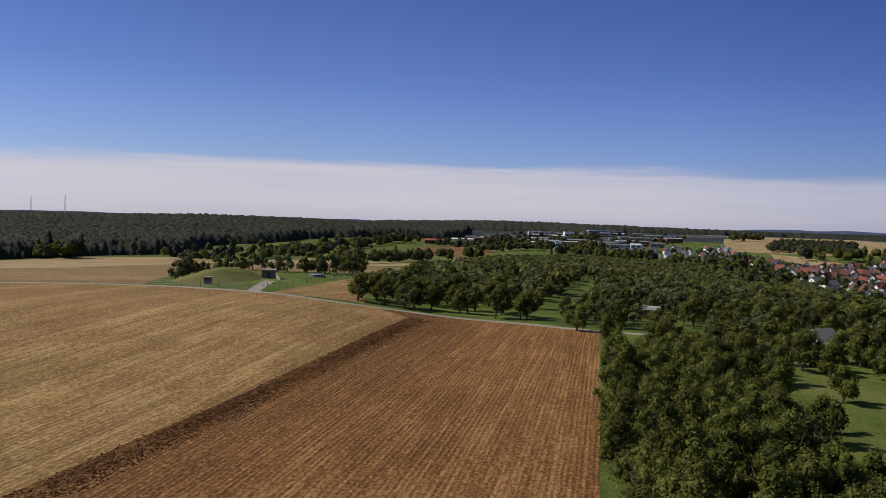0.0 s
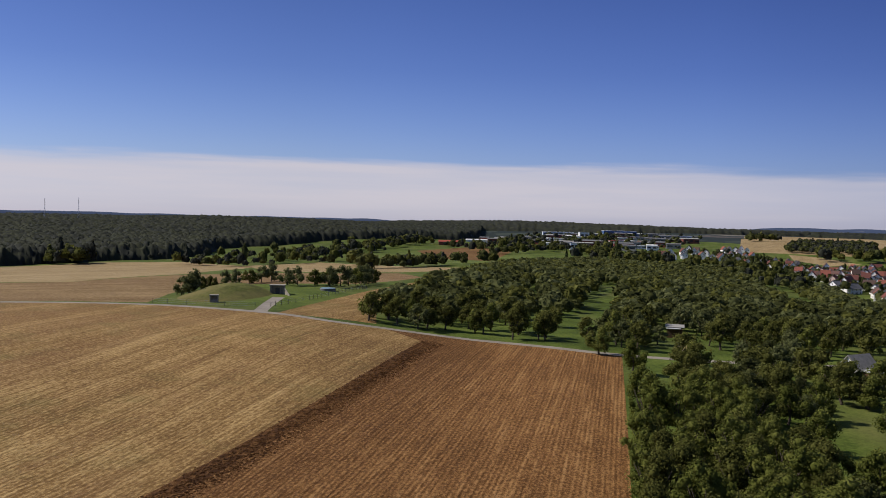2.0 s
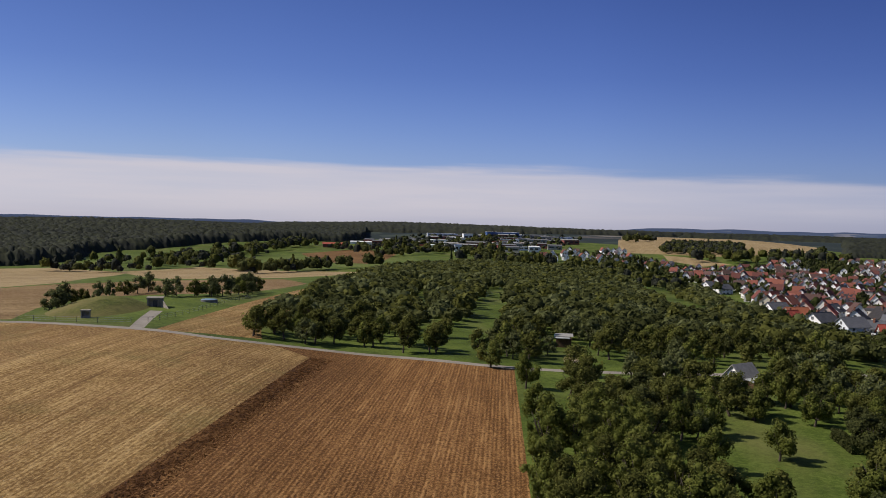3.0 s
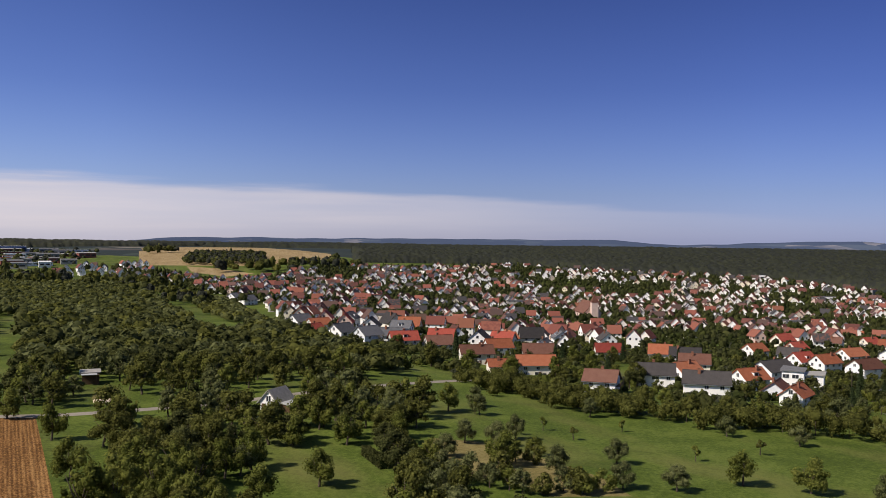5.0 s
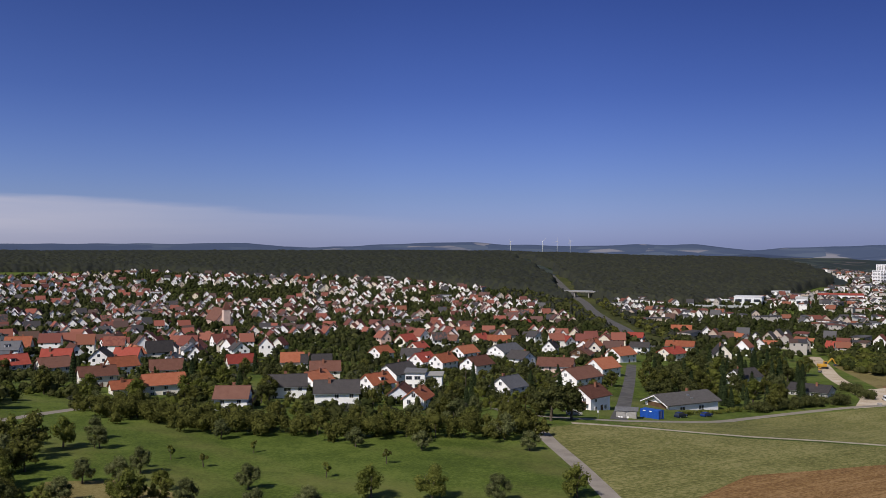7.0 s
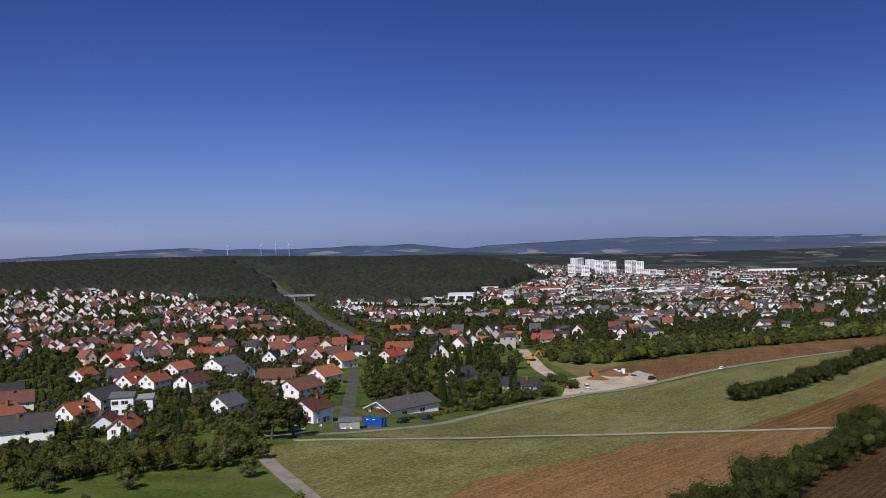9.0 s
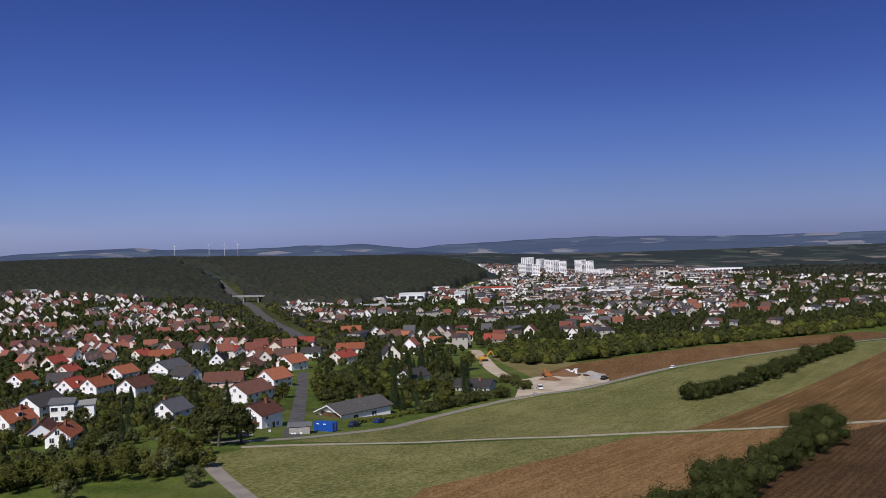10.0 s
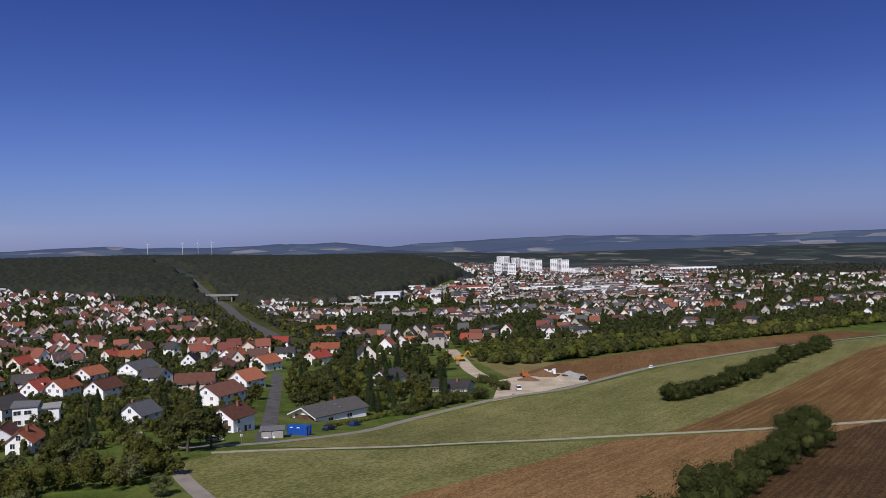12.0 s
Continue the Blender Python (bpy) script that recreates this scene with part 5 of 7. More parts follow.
house(352, -213, 165, 12.0, 9.0, 5.0, "black", "white", 36, balcony=True)
house(316, -219, 55, 15.0, 10.0, 2.6, "black", "grey", 24, label="low grey house with a broad dark roof")

# Templates for the rows behind, then copies.
MIX = [("orange", "white"), ("red", "white"), ("orange", "cream"), ("brown", "white"), ("orange", "white"), ("black", "white"), ("red", "cream"), ("brown", "cream"),
       ("slate", "white"), ("orange", "yellow"), ("red", "pink"), ("black", "cream")]
VILLAGE = [(1257, 666), (1010, 490), (910, 385), (760, 265), (500, 165), (412, 122), (345, 75), (330, 30), (285, 5), (270, -15), (262, -60), (275, -95), (310, -135),
           (400, -190), (560, -268), (753, -332), (939, -370), (1100, -415), (1300, -425), (1500, -350), (1550, -260), (1590, -55), (1670, 90), (1590, 190),
           (1480, 300), (1390, 390), (1230, 400), (1110, 440), (1230, 570)]
TOWN = [(560, -318), (760, -384), (940, -446), (1060, -492), (1160, -550), (1130, -640), (1100, -720), (1200, -900), (1450, -1170), (1880, -1450), (2300, -2000), (2100, -2500), (1416, -2000), (800, -1900),
        (430, -960), (432, -780), (475, -640), (472, -480), (480, -370), (455, -330)]
rng = np.random.default_rng(41)
templates = []
for i, (roof, wall) in enumerate(MIX):
    ob = make_house(9.5 + (i % 4), 7.6 + 0.5 * (i % 3), 4.2 + 0.5 * (i % 3), roof, wall, 36 + 4 * (i % 4), 300 + i, False, i % 4 == 0, True, i % 5 == 2)
    words = {"white": "white", "cream": "cream coloured", "pink": "pinkish", "yellow": "yellow"}[wall]
    tagged(ob, f"{words} village house with {'an' if roof == 'orange' else 'a'} {ROOF_WORDS[roof]} gabled roof", "house", "village houses")
    templates.append((ob, False))
RESERVED = [(286, -145, 19), (331, -66, 12), (245, -105, 8), (256, -75, 7), (229, -75, 14), (300, -250, 30), (790, 12, 45), (410, -300, 20), (925, -655, 40), (1000, -610, 45)]


def free_spot(x, y, gap):
    return all(math.hypot(x - a, y - b) > gap + c for a, b, c in HOUSES) and all(math.hypot(x - a, y - b) > c for a, b, c in RESERVED) \
        and line_distance(SAND_PATH, x, y) > 16 and line_distance(STREET, x, y) > 10 and line_distance(MOTORWAY, x, y) > 24 and line_distance(UPPER_ROAD, x, y) > 22


WASTE = [(330, -262), (420, -312), (455, -345), (430, -375), (362, -322), (338, -288)]
SITE_APPROACH = [(283, -190), (396, -277), (373, -303), (268, -211)]
BETWEEN = [(400, -190), (560, -268), (560, -318), (455, -330), (432, -290), (425, -225)]
NORTH_ROW = [(1075, 640), (1170, 690), (1310, 725), (1330, 640), (1165, 545)]
far_houses, used = [], set()
for poly, step in ((VILLAGE, 20.5), (TOWN, 21.0), (BETWEEN, 44.0), (NORTH_ROW, 23.0)):
    for x, y in scatter(poly, step, rng, 0.40, 0.35):
        d = math.hypot(x, y)
        if not in_sight(x, y) or not free_spot(x, y, 7.5) or rng.random() < (0.45 if y > 0.42 * x else 0.12):
            continue
        if inside(SITE_APPROACH, x, y) or (y < -700 and x < -0.76 * y and rng.random() < 0.6):
            continue
        if poly is TOWN and rng.random() < 0.1 or d > 430 and noise.noise((x * 0.012, y * 0.012, 5.5)) < -0.22:
            continue
        block = noise.noise((x * 0.012, y * 0.012, 1.5))
        ridge = 0.6 * math.degrees(math.atan2(x, y)) + 41 + 26 * noise.noise((x * 0.006, y * 0.006, 7.0)) + (90 if block + 0.3 * rng.normal() > 0.22 else 0) + rng.normal() * 16
        if d > 640:
            ridge = math.degrees(math.atan2(x, y)) + 24 * noise.noise((x * 0.006, y * 0.006, 7.0)) + (90 if rng.random() < 0.2 else 0) + rng.normal() * 10
        if d < 520:
            if d < 500 and 94 < math.degrees(math.atan2(x, y)) < 121 or d < 410 and x > 4 * y or d < 470 and (rng.random() < 0.45 or not free_spot(x, y, 10.5)):
                continue
            k = int(rng.integers(len(templates)))
            ob = templates[k][0] if k not in used else copy_thing(templates[k][0], Matrix())
            used.add(k)
            ob.matrix_basis = pose(x, y, ground_z(x, y) + 0.1, 0, 0, -ridge)
            HOUSES.append((x, y, 6.5))
        else:
            far_houses.append((x, y, ridge, poly is TOWN or rng.random() < 0.06))
for k, (ob, _) in enumerate(templates):
    if k not in used:
        ob.matrix_basis = pose(560 + 14 * k, 60, ground_z(560 + 14 * k, 60), 0, 0, 30)

# The rest of the village and the town, joined.
s = Shader("far_plaster")
FAR_WALL = s.done(s.ramp(s.island(), [(0.0, (0.85, 0.84, 0.82)), (0.50, (0.78, 0.75, 0.69)), (0.70, (0.70, 0.63, 0.50)), (0.80, (0.84, 0.83, 0.82)), (0.95, (0.66, 0.50, 0.43))], True), 0.9, spec=0.2)
s = Shader("far_tiles")
FAR_ROOF = s.done(s.ramp(s.mix(0.12, s.island(), s.noise(0.6, 4)), [(0.0, (0.21, 0.078, 0.054)), (0.2, (0.13, 0.052, 0.043)), (0.38, (0.085, 0.055, 0.048)), (0.56, (0.23, 0.080, 0.058)), (0.70, (0.055, 0.052, 0.055)), (0.85, (0.125, 0.070, 0.060))], True), 0.85, spec=0.15)
s = Shader("old_core_tiles")
CORE_ROOF = s.done(s.ramp(s.mix(0.12, s.island(), s.noise(0.6, 4)), [(0.0, (0.215, 0.080, 0.056)), (0.28, (0.16, 0.056, 0.044)), (0.48, (0.10, 0.058, 0.048)), (0.64, (0.24, 0.092, 0.064)), (0.80, (0.058, 0.054, 0.056)), (0.88, (0.14, 0.074, 0.060))], True), 0.85, spec=0.15)
s = Shader("far_town_tiles")
TOWN_WALL = Shader("far_town_plaster")
TOWN_WALL = TOWN_WALL.done(TOWN_WALL.ramp(TOWN_WALL.island(), [(0.0, (0.76, 0.75, 0.72)), (0.20, (0.40, 0.37, 0.33)), (0.48, (0.78, 0.77, 0.74)), (0.66, (0.46, 0.38, 0.31)), (0.82, (0.34, 0.33, 0.32))], True), 0.9, spec=0.2)
FAR_ROOF_TOWN = s.done(s.ramp(s.island(), [(0.0, (0.055, 0.053, 0.055)), (0.30, (0.10, 0.062, 0.048)), (0.52, (0.15, 0.056, 0.042)), (0.66, (0.09, 0.088, 0.09)), (0.86, (0.20, 0.08, 0.05))], True), 0.85, spec=0.15)


def joined_houses(name, rows, wall_mat, roof_mat, label):
    r = np.random.default_rng(51)
    sh = Shape()
    for x, y, ridge, town in rows:
        L, W, e = r.uniform(7.8, 10.8), r.uniform(6.6, 8.5), r.uniform(4.9, 6.6)
        p = radians(r.uniform(40, 51))
        if town and r.random() < 0.40:
            L, W, p = r.uniform(14, 30), r.uniform(9, 11), radians(4)
            e = r.uniform(5.5, 8.5)
        m = pose(x, y, ground_z(x, y), 0, 0, -ridge)
        hw, hl = W / 2, L / 2
        rise = hw * math.tan(p)
        sh.prism([(-hw, -2), (hw, -2), (hw, e), (0, e + rise), (-hw, e)], -hl, hl, m, 0)
        for side in (-1, 1):
            a, b = (0, e + rise + 0.25), (side * (hw + 0.5), e - 0.5 * math.tan(p) + 0.25)
            pts = [(a[0], a[1] - 0.22), (b[0], b[1] - 0.22), b, a]
            sh.prism(pts if side > 0 else pts[::-1], -hl - 0.45, hl + 0.45, m, 1)
        for side in (-1, 1):
            for z in (0.7, e - 1.6) if math.hypot(x, y) < 900 else (e - 1.6,) if math.hypot(x, y) < 1500 else ():
                for i in range(3):
                    if r.random() < 0.75:
                        yy = -hl + L * (i + 0.5) / 3
                        sh.box(side * hw - 0.05, side * hw + 0.05, yy - 0.55, yy + 0.55, z, z + 1.25, m, 2)
                for xx in (-hw * 0.45, hw * 0.45):
                    sh.box(xx - 0.5, xx + 0.5, side * hl - 0.05, side * hl + 0.05, z, z + 1.25, m, 2)
    if sh.v:
        tagged(new(name, sh.mesh(name, wall_mat, roof_mat, GLASS)), label, "houses", kind="stuff")


core = [h for h in far_houses if not h[3] and math.hypot(h[0], h[1]) < 720]
joined_houses("old_village_houses", core, FAR_WALL, CORE_ROOF, "old village core of low houses with red roofs")
joined_houses("village_houses", [h for h in far_houses if not h[3] and h not in core], FAR_WALL, FAR_ROOF, "dense rows of white gabled village houses")
joined_houses("town_houses", [h for h in far_houses if h[3]], TOWN_WALL, FAR_ROOF_TOWN, "suburb of white houses and low flats on a slope")

# ---------------------------------------------------------------- garden trees
rng = np.random.default_rng(61)
near_g, far_g = [], []
FAR_GRID = {}
for a, b, *_ in far_houses:
    FAR_GRID.setdefault((int(a // 24), int(b // 24)), []).append((a, b))
for poly, step in ((VILLAGE, 6.8), (TOWN, 8.0), (BETWEEN, 6.5)):
    for x, y in scatter(poly, step, rng, 0.45, 0.9):
        d = math.hypot(x, y)
        if not in_sight(x, y) or line_distance(STREET, x, y) < 6 or line_distance(MOTORWAY, x, y) < 11 or line_distance(UPPER_ROAD, x, y) < 14 or line_distance(SAND_PATH, x, y) < 8 or inside(WASTE, x, y) or inside(SITE_APPROACH, x, y):
            continue
        clear = min((math.hypot(x - a, y - b) - c for a, b, c in HOUSES), default=9)
        gx, gy = int(x // 24), int(y // 24)
        for a, b in (q for u in (-1, 0, 1) for v in (-1, 0, 1) for q in FAR_GRID.get((gx + u, gy + v), ())):
            off, side = ((a - x) * x + (b - y) * y) / d, abs((a - x) * y - (b - y) * x) / d
            if math.hypot(x - a, y - b) < 6.8 or 0 < off < 13 and side < 5.5 and rng.random() < 0.75:      # gardens keep the fronts open
                clear = -1
                break
        if d < 560 and rng.random() < 0.55 or d > 1400 and poly is TOWN and rng.random() < 0.35:
            continue
        if clear < 0.6 or any(math.hypot(x - a, y - b) < c * 0.8 for a, b, c in RESERVED) or rng.random() < (0.22 if poly is VILLAGE else 0.12):
            continue
        (near_g if d < 430 else far_g).append((x, y))
near_g.sort(key=lambda p: math.hypot(*p))
for x, y in near_g[:170]:
    k = rng.random()
    if k < 0.45:
        plant("bush", x, y, rng, rng.uniform(0.6, 1.0), group="garden trees")
    elif k < 0.54:
        plant("conifer", x, y, rng, rng.uniform(0.5, 0.9), group="garden trees")
    elif k < 0.9:
        plant("fruit", x, y, rng, rng.uniform(0.6, 0.95), int(rng.choice([0, 4, 4])), group="garden trees")
    else:
        plant("tall", x, y, rng, rng.uniform(0.4, 0.55), 0, group="garden trees")
spots = []
for x, y in near_g[170:] + far_g:
    r = rng.uniform(1.3, 2.6) if math.hypot(x, y) < 600 else rng.uniform(2.0, 4.0) if y > -330 else rng.uniform(1.8, 3.7)
    h = r * rng.uniform(0.8, 1.3)
    spots.append((x, y, ground_z(x, y) + h * 0.9 + rng.uniform(0, 1.6), r, h, int(rng.integers(3)) if y > -330 else 1 + int(rng.integers(2))))
joined_crowns("garden_greenery", spots, (M["leaf_dark"], M["leaf_hedge"], M["leaf_garden"]), "green trees and bushes between the houses", "garden trees", seed=73, levels=((480, 70, 0.2, True), (850, 34, 0.24, True), (1e9, 6, 0.34, False)), conical=0.12)

# low shrubs and kitchen gardens close round the nearer houses
GARDENS = [(345, 95), (300, 68), (268, 44), (245, 18), (230, -4), (222, -30), (220, -50), (240, -58), (262, -66), (262, -98), (300, -120), (352, -152), (470, -214), (560, -262), (590, -150), (560, -20), (500, 60), (430, 110)]
spots = []
rng = np.random.default_rng(64)
for x, y in scatter(GARDENS, 4.3, rng, 0.45, 0.5):
    if not in_sight(x, y) or math.hypot(x, y) > 560 or line_distance(STREET, x, y) < 5.2 or line_distance(UPPER_ROAD, x, y) < 8 or min(math.hypot(x - a, y - b) - c for a, b, c in HOUSES) < -0.6 or any(math.hypot(x - a, y - b) < c * 0.8 for a, b, c in RESERVED):
        continue
    if noise.noise((x * 0.045, y * 0.045, 9.0)) < -0.16 or rng.random() < 0.12:      # lawns
        continue
    r = rng.uniform(0.8, 1.8) + 0.8 * (rng.random() < 0.1)
    h = r * rng.uniform(0.7, 1.25)
    spots.append((x, y, ground_z(x, y) + h * 0.6, r, h, int(rng.choice([0, 0, 1, 1, 2, 3]))))
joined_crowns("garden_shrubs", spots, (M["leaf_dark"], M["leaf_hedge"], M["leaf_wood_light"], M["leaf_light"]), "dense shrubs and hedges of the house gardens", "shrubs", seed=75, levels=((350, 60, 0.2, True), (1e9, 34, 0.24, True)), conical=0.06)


# ---------------------------------------------------------------- single buildings
def placed(ob, x, y, heading=0.0, dz=0.0):
    ob.matrix_basis = pose(x, y, ground_z(x, y) + dz, 0, 0, -heading)
    return ob


def simple(name, colour, rough=0.6, metal=0.0, spec=0.4, vary=0.12, scale=1.5):
    s = Shader(name)
    lo = tuple(c * (1 - vary) for c in colour)
    hi = tuple(min(0.9, c * (1 + vary)) for c in colour)
    return s.done(s.ramp(s.noise(scale, 5), [(0.3, lo), (0.7, hi)]), rough, metal, spec)


PAINT = {"blue": simple("blue_container_paint", (0.012, 0.075, 0.36), 0.5), "navy": simple("navy_car_paint", (0.012, 0.018, 0.045), 0.25, 0.2, 0.6, 0.05),
         "car_blue": simple("blue_car_paint", (0.012, 0.035, 0.17), 0.25, 0.2, 0.6, 0.05), "black": simple("black_car_paint", (0.010, 0.010, 0.012), 0.25, 0.1, 0.6, 0.05),
         "white": simple("white_paint", (0.74, 0.74, 0.73), 0.4, 0, 0.5, 0.04), "yellow": simple("machine_yellow", (0.50, 0.27, 0.03), 0.5), "orange": simple("machine_orange", (0.42, 0.12, 0.03), 0.5),
         "rubber": simple("tyre_rubber", (0.018, 0.018, 0.018), 0.9, 0, 0.2), "steel": simple("dark_steel", (0.08, 0.08, 0.085), 0.5, 0.6), "grey": simple("grey_sheet", (0.30, 0.29, 0.27), 0.7),
         "pale_slate": simple("pale_fibre_slate", (0.284, 0.270, 0.250), 0.9, 0, 0.1, 0.2), "turquoise": simple("turquoise_sheet", (0.22, 0.42, 0.42), 0.6), "sheet": simple("pale_roof_sheet", (0.42, 0.43, 0.42), 0.6), "hall_blue": simple("blue_cladding", (0.05, 0.11, 0.26), 0.6),
         "cool_white": simple("white_cladding", (0.68, 0.69, 0.70), 0.6), "old_grey": simple("weathered_fibre_cement", (0.15, 0.15, 0.155), 0.9, 0, 0.15, 0.25), "redbrown": simple("redbrown_cladding", (0.20, 0.06, 0.045), 0.8)}


OLD_CONCRETE = simple("old_concrete", (0.29, 0.26, 0.215), 0.95, 0, 0.1, 0.3)


# the grass-covered bunker by the road
def bunker():
    root = new("bunker")
    cx, cy = 151.5, 234
    n, m = 96, 26
    v, f = [], []
    a0 = radians(53)
    for j in range(m + 1):
        q = j / m
        for i in range(n):
            t = 2 * math.pi * i / n
            u, w = math.cos(t) * 25 * q, math.sin(t) * 12.5 * q
            h = 3.9 * (1 - q**2.2) ** 1.2 * (0.62 + 0.42 / (1 + math.exp(-(u - 1) / 5))) + (0.3 * noise.noise((u * 0.3, w * 0.3, 2)) + 0.16 * noise.noise((u * 0.9, w * 0.9, 4))) * (1 - q)
            x, y = cx + u * math.sin(a0) - w * math.cos(a0) * 1, cy + u * math.cos(a0) + w * math.sin(a0)
            v.append((x, y, ground_z(x, y) + h - 0.35))
    for j in range(m):
        for i in range(n):
            f.append((j * n + i, j * n + (i + 1) % n, (j + 1) * n + (i + 1) % n, (j + 1) * n + i))
    me = mesh_of("mound", v, f, M["rough_grass"], smooth=True)
    me.flip_normals()
    part("mound", me, root, "grass covered earth mound")
    z = ground_z(168, 233)
    p = Shape()
    p.box(-3.4, 3.4, -0.6, 5.0, 3.3, 3.75)
    p.box(-3.1, -2.5, 0, 5.0, -0.8, 3.3)
    p.box(2.5, 3.1, 0, 5.0, -0.8, 3.3)
    p.box(-2.5, 2.5, 1.6, 2.0, 2.5, 3.3)
    p.box(-2.5, -0.9, 1.6, 2.0, -0.8, 2.5)
    p.box(0.9, 2.5, 1.6, 2.0, -0.8, 2.5)
    at = Matrix.LocRotScale((166.5, 230.5, z), Euler((0, 0, radians(-40))), (0.68, 0.8, 0.72))
    po = part("portal", p.mesh("portal", OLD_CONCRETE), root, "concrete entrance with a flat roof slab", at)
    part("door", Shape().box(-0.9, 0.9, 1.75, 1.85, -0.8, 2.5).mesh("door", PAINT["steel"]), po, "dark steel double door")
    w = Shape()
    w.prism([(0, -0.8), (6, -0.8), (6, 0.0), (0, 3.0)], 0, 0.35, Matrix.LocRotScale((2.8, 0, 0), Euler((0, 0, radians(-62))), None))
    part("wing_wall", w.mesh("wing_wall", OLD_CONCRETE), po, "sloping concrete wing wall")
    q = Shape()
    q.box(-1.7, 1.7, -0.2, 2.2, 1.75, 2.1)
    q.box(-1.5, -1.1, 0, 2, -0.7, 1.75)
    q.box(1.1, 1.5, 0, 2, -0.7, 1.75)
    q.box(-1.1, 1.1, 1.2, 1.4, -0.7, 1.75)
    q.box(-1.1, 1.1, 0.3, 0.5, -0.7, 0.35)
    part("small_portal", q.mesh("small_portal", OLD_CONCRETE), root, "small concrete opening in the mound", Matrix.LocRotScale((136.4, 216.6, ground_z(136.4, 216.6) + 0.3), Euler((0, 0, radians(-38))), (0.7, 0.9, 0.8)))
    return tagged(root, "grass covered bunker with a concrete entrance by the road", "bunker")


bunker()


def fence(line, label, step=4.0):
    root = new("fence")
    post = Shape().box(-0.04, 0.04, -0.04, 0.04, -0.4, 1.35).mesh("post", PAINT["steel"])
    pts = smooth_line(line, step)
    wires = Shape()
    for i, p in enumerate(pts):
        part("post", post, root, at=pose(p.x, p.y, ground_z(p.x, p.y)))
        if i:
            o = pts[i - 1]
            for h in (0.4, 0.85, 1.3):
                wires.tube([(o.x, o.y, ground_z(o.x, o.y) + h), (p.x, p.y, ground_z(p.x, p.y) + h)], [0.02, 0.02], 4)
    part("wire", wires.mesh("wire", METAL), root, "thin fence wires")
    return tagged(root, label, "fence")


fence([(122, 222), (127, 214), (133, 206), (138, 200)], "wire fence with dark posts before the bunker")
fence([(142, 199), (165, 213), (195, 235), (222, 254)], "wire fence with dark posts along the bunker garden")


# cottage among the fruit trees
def cottage():
    root = new("cottage")
    part("wall", Shape().prism([(-2.2, -1), (2.2, -1), (2.2, 2.1), (0, 4.4), (-2.2, 2.1)], -3.0, 3.0).mesh("wall", WALLS["white"]), root)
    r = Shape()
    for s in (-1, 1):
        pts = [(0, 4.4), (s * 2.7, 1.5), (s * 2.8, 1.7), (0, 4.62)]
        r.prism(pts if s > 0 else pts[::-1], -3.4, 3.4)
    part("roof", r.mesh("roof", PAINT["pale_slate"]), root, "steep weathered grey roof")
    part("annex", Shape().box(2.2, 4.6, -2.2, 2.2, -1, 1.4).mesh("annex", WALLS["timber"]), root, "timber lean-to")
    part("annex_roof", Shape().prism([(2.15, 1.9), (5.0, 1.35), (5.0, 1.5), (2.15, 2.05)], -2.5, 2.5).mesh("annex_roof", PAINT["sheet"]), root, "pale sheet roof")
    f, p = WIN
    w = part("window", f, root, at=Matrix.LocRotScale((0, -3.0, 2.0), Euler(), None))
    part("pane", p, w)
    part("door", Shape().box(-1.7, -0.8, -3.06, -2.98, -0.4, 1.6).mesh("door", DOOR), root)
    return tagged(placed(root, 195.5, 74, 106), "small white cottage with a steep grey roof among trees", "cottage")


cottage()


def hut():
    root = new("garden_hut")
    part("wall", Shape().box(-2.6, 2.6, -1.9, 1.9, -0.6, 2.2).mesh("wall", WALLS["timber"]), root, "dark boarded walls")
    part("roof", Shape().prism([(-3.2, 2.9), (0.4, 2.5), (0.4, 2.62), (-3.2, 3.02)], -2.4, 2.4).mesh("roof", PAINT["grey"]), root, "grey sheet roof")
    part("canopy", Shape().prism([(0.42, 2.3), (4.6, 2.55), (4.6, 2.64), (0.42, 2.4)], -2.2, 1.4).mesh("canopy", PAINT["sheet"]), root, "pale sheet canopy")
    part("edge_board", Shape().box(-3.2, 0.4, -2.5, -2.42, 2.2, 2.8).mesh("edge_board", PAINT["turquoise"]), root, "turquoise edge board")
    for x in (4.3,):
        for y in (-2.0, 1.2):
            part("post", Shape().box(x - 0.07, x + 0.07, y - 0.07, y + 0.07, -0.6, 2.53).mesh("post", DOOR), root)
    return tagged(placed(root, 218, 128, 150), "dark garden hut with sheet roof and turquoise edge", "hut")


hut()
sand_patch = Shape()
sand_patch.box(-2.6, 2.6, -1.6, 1.6, -0.3, 0.35, bevel=0.3)
tagged(placed(new("sand_pit", sand_patch.mesh("sand_pit", M["sand"])), 195, 112, 60), "low heap of pale sand in the orchard", "sand heap")


def box_hedge():
    r = np.random.default_rng(91)
    root = new("clipped_hedge")
    n = 2600
    p = np.stack([r.uniform(-5, 5, n), r.uniform(-0.7, 0.7, n), r.uniform(0, 1.5, n)], 1)
    k = r.integers(0, 3, n)
    p[k == 0, 2] = 1.5
    p[k == 1, 1] = np.sign(r.normal(size=(k == 1).sum())) * 0.7
    t = r.normal(size=(n, 3)) * 0.13
    b = r.normal(size=(n, 3)) * 0.13
    v = np.stack([p - t, p - b, p + t, p + b], 1).reshape(-1, 3)
    part("foliage", big_mesh("foliage", v, np.arange(4 * n).reshape(-1, 4), M["leaf_dark"]), root)
    part("core", Shape().box(-4.9, 4.9, -0.62, 0.62, -0.3, 1.42).mesh("core", M["forest_floor"]), root)
    return tagged(placed(root, 157, 45, 150), "dark green clipped box hedge on grass", "hedge")


box_hedge()


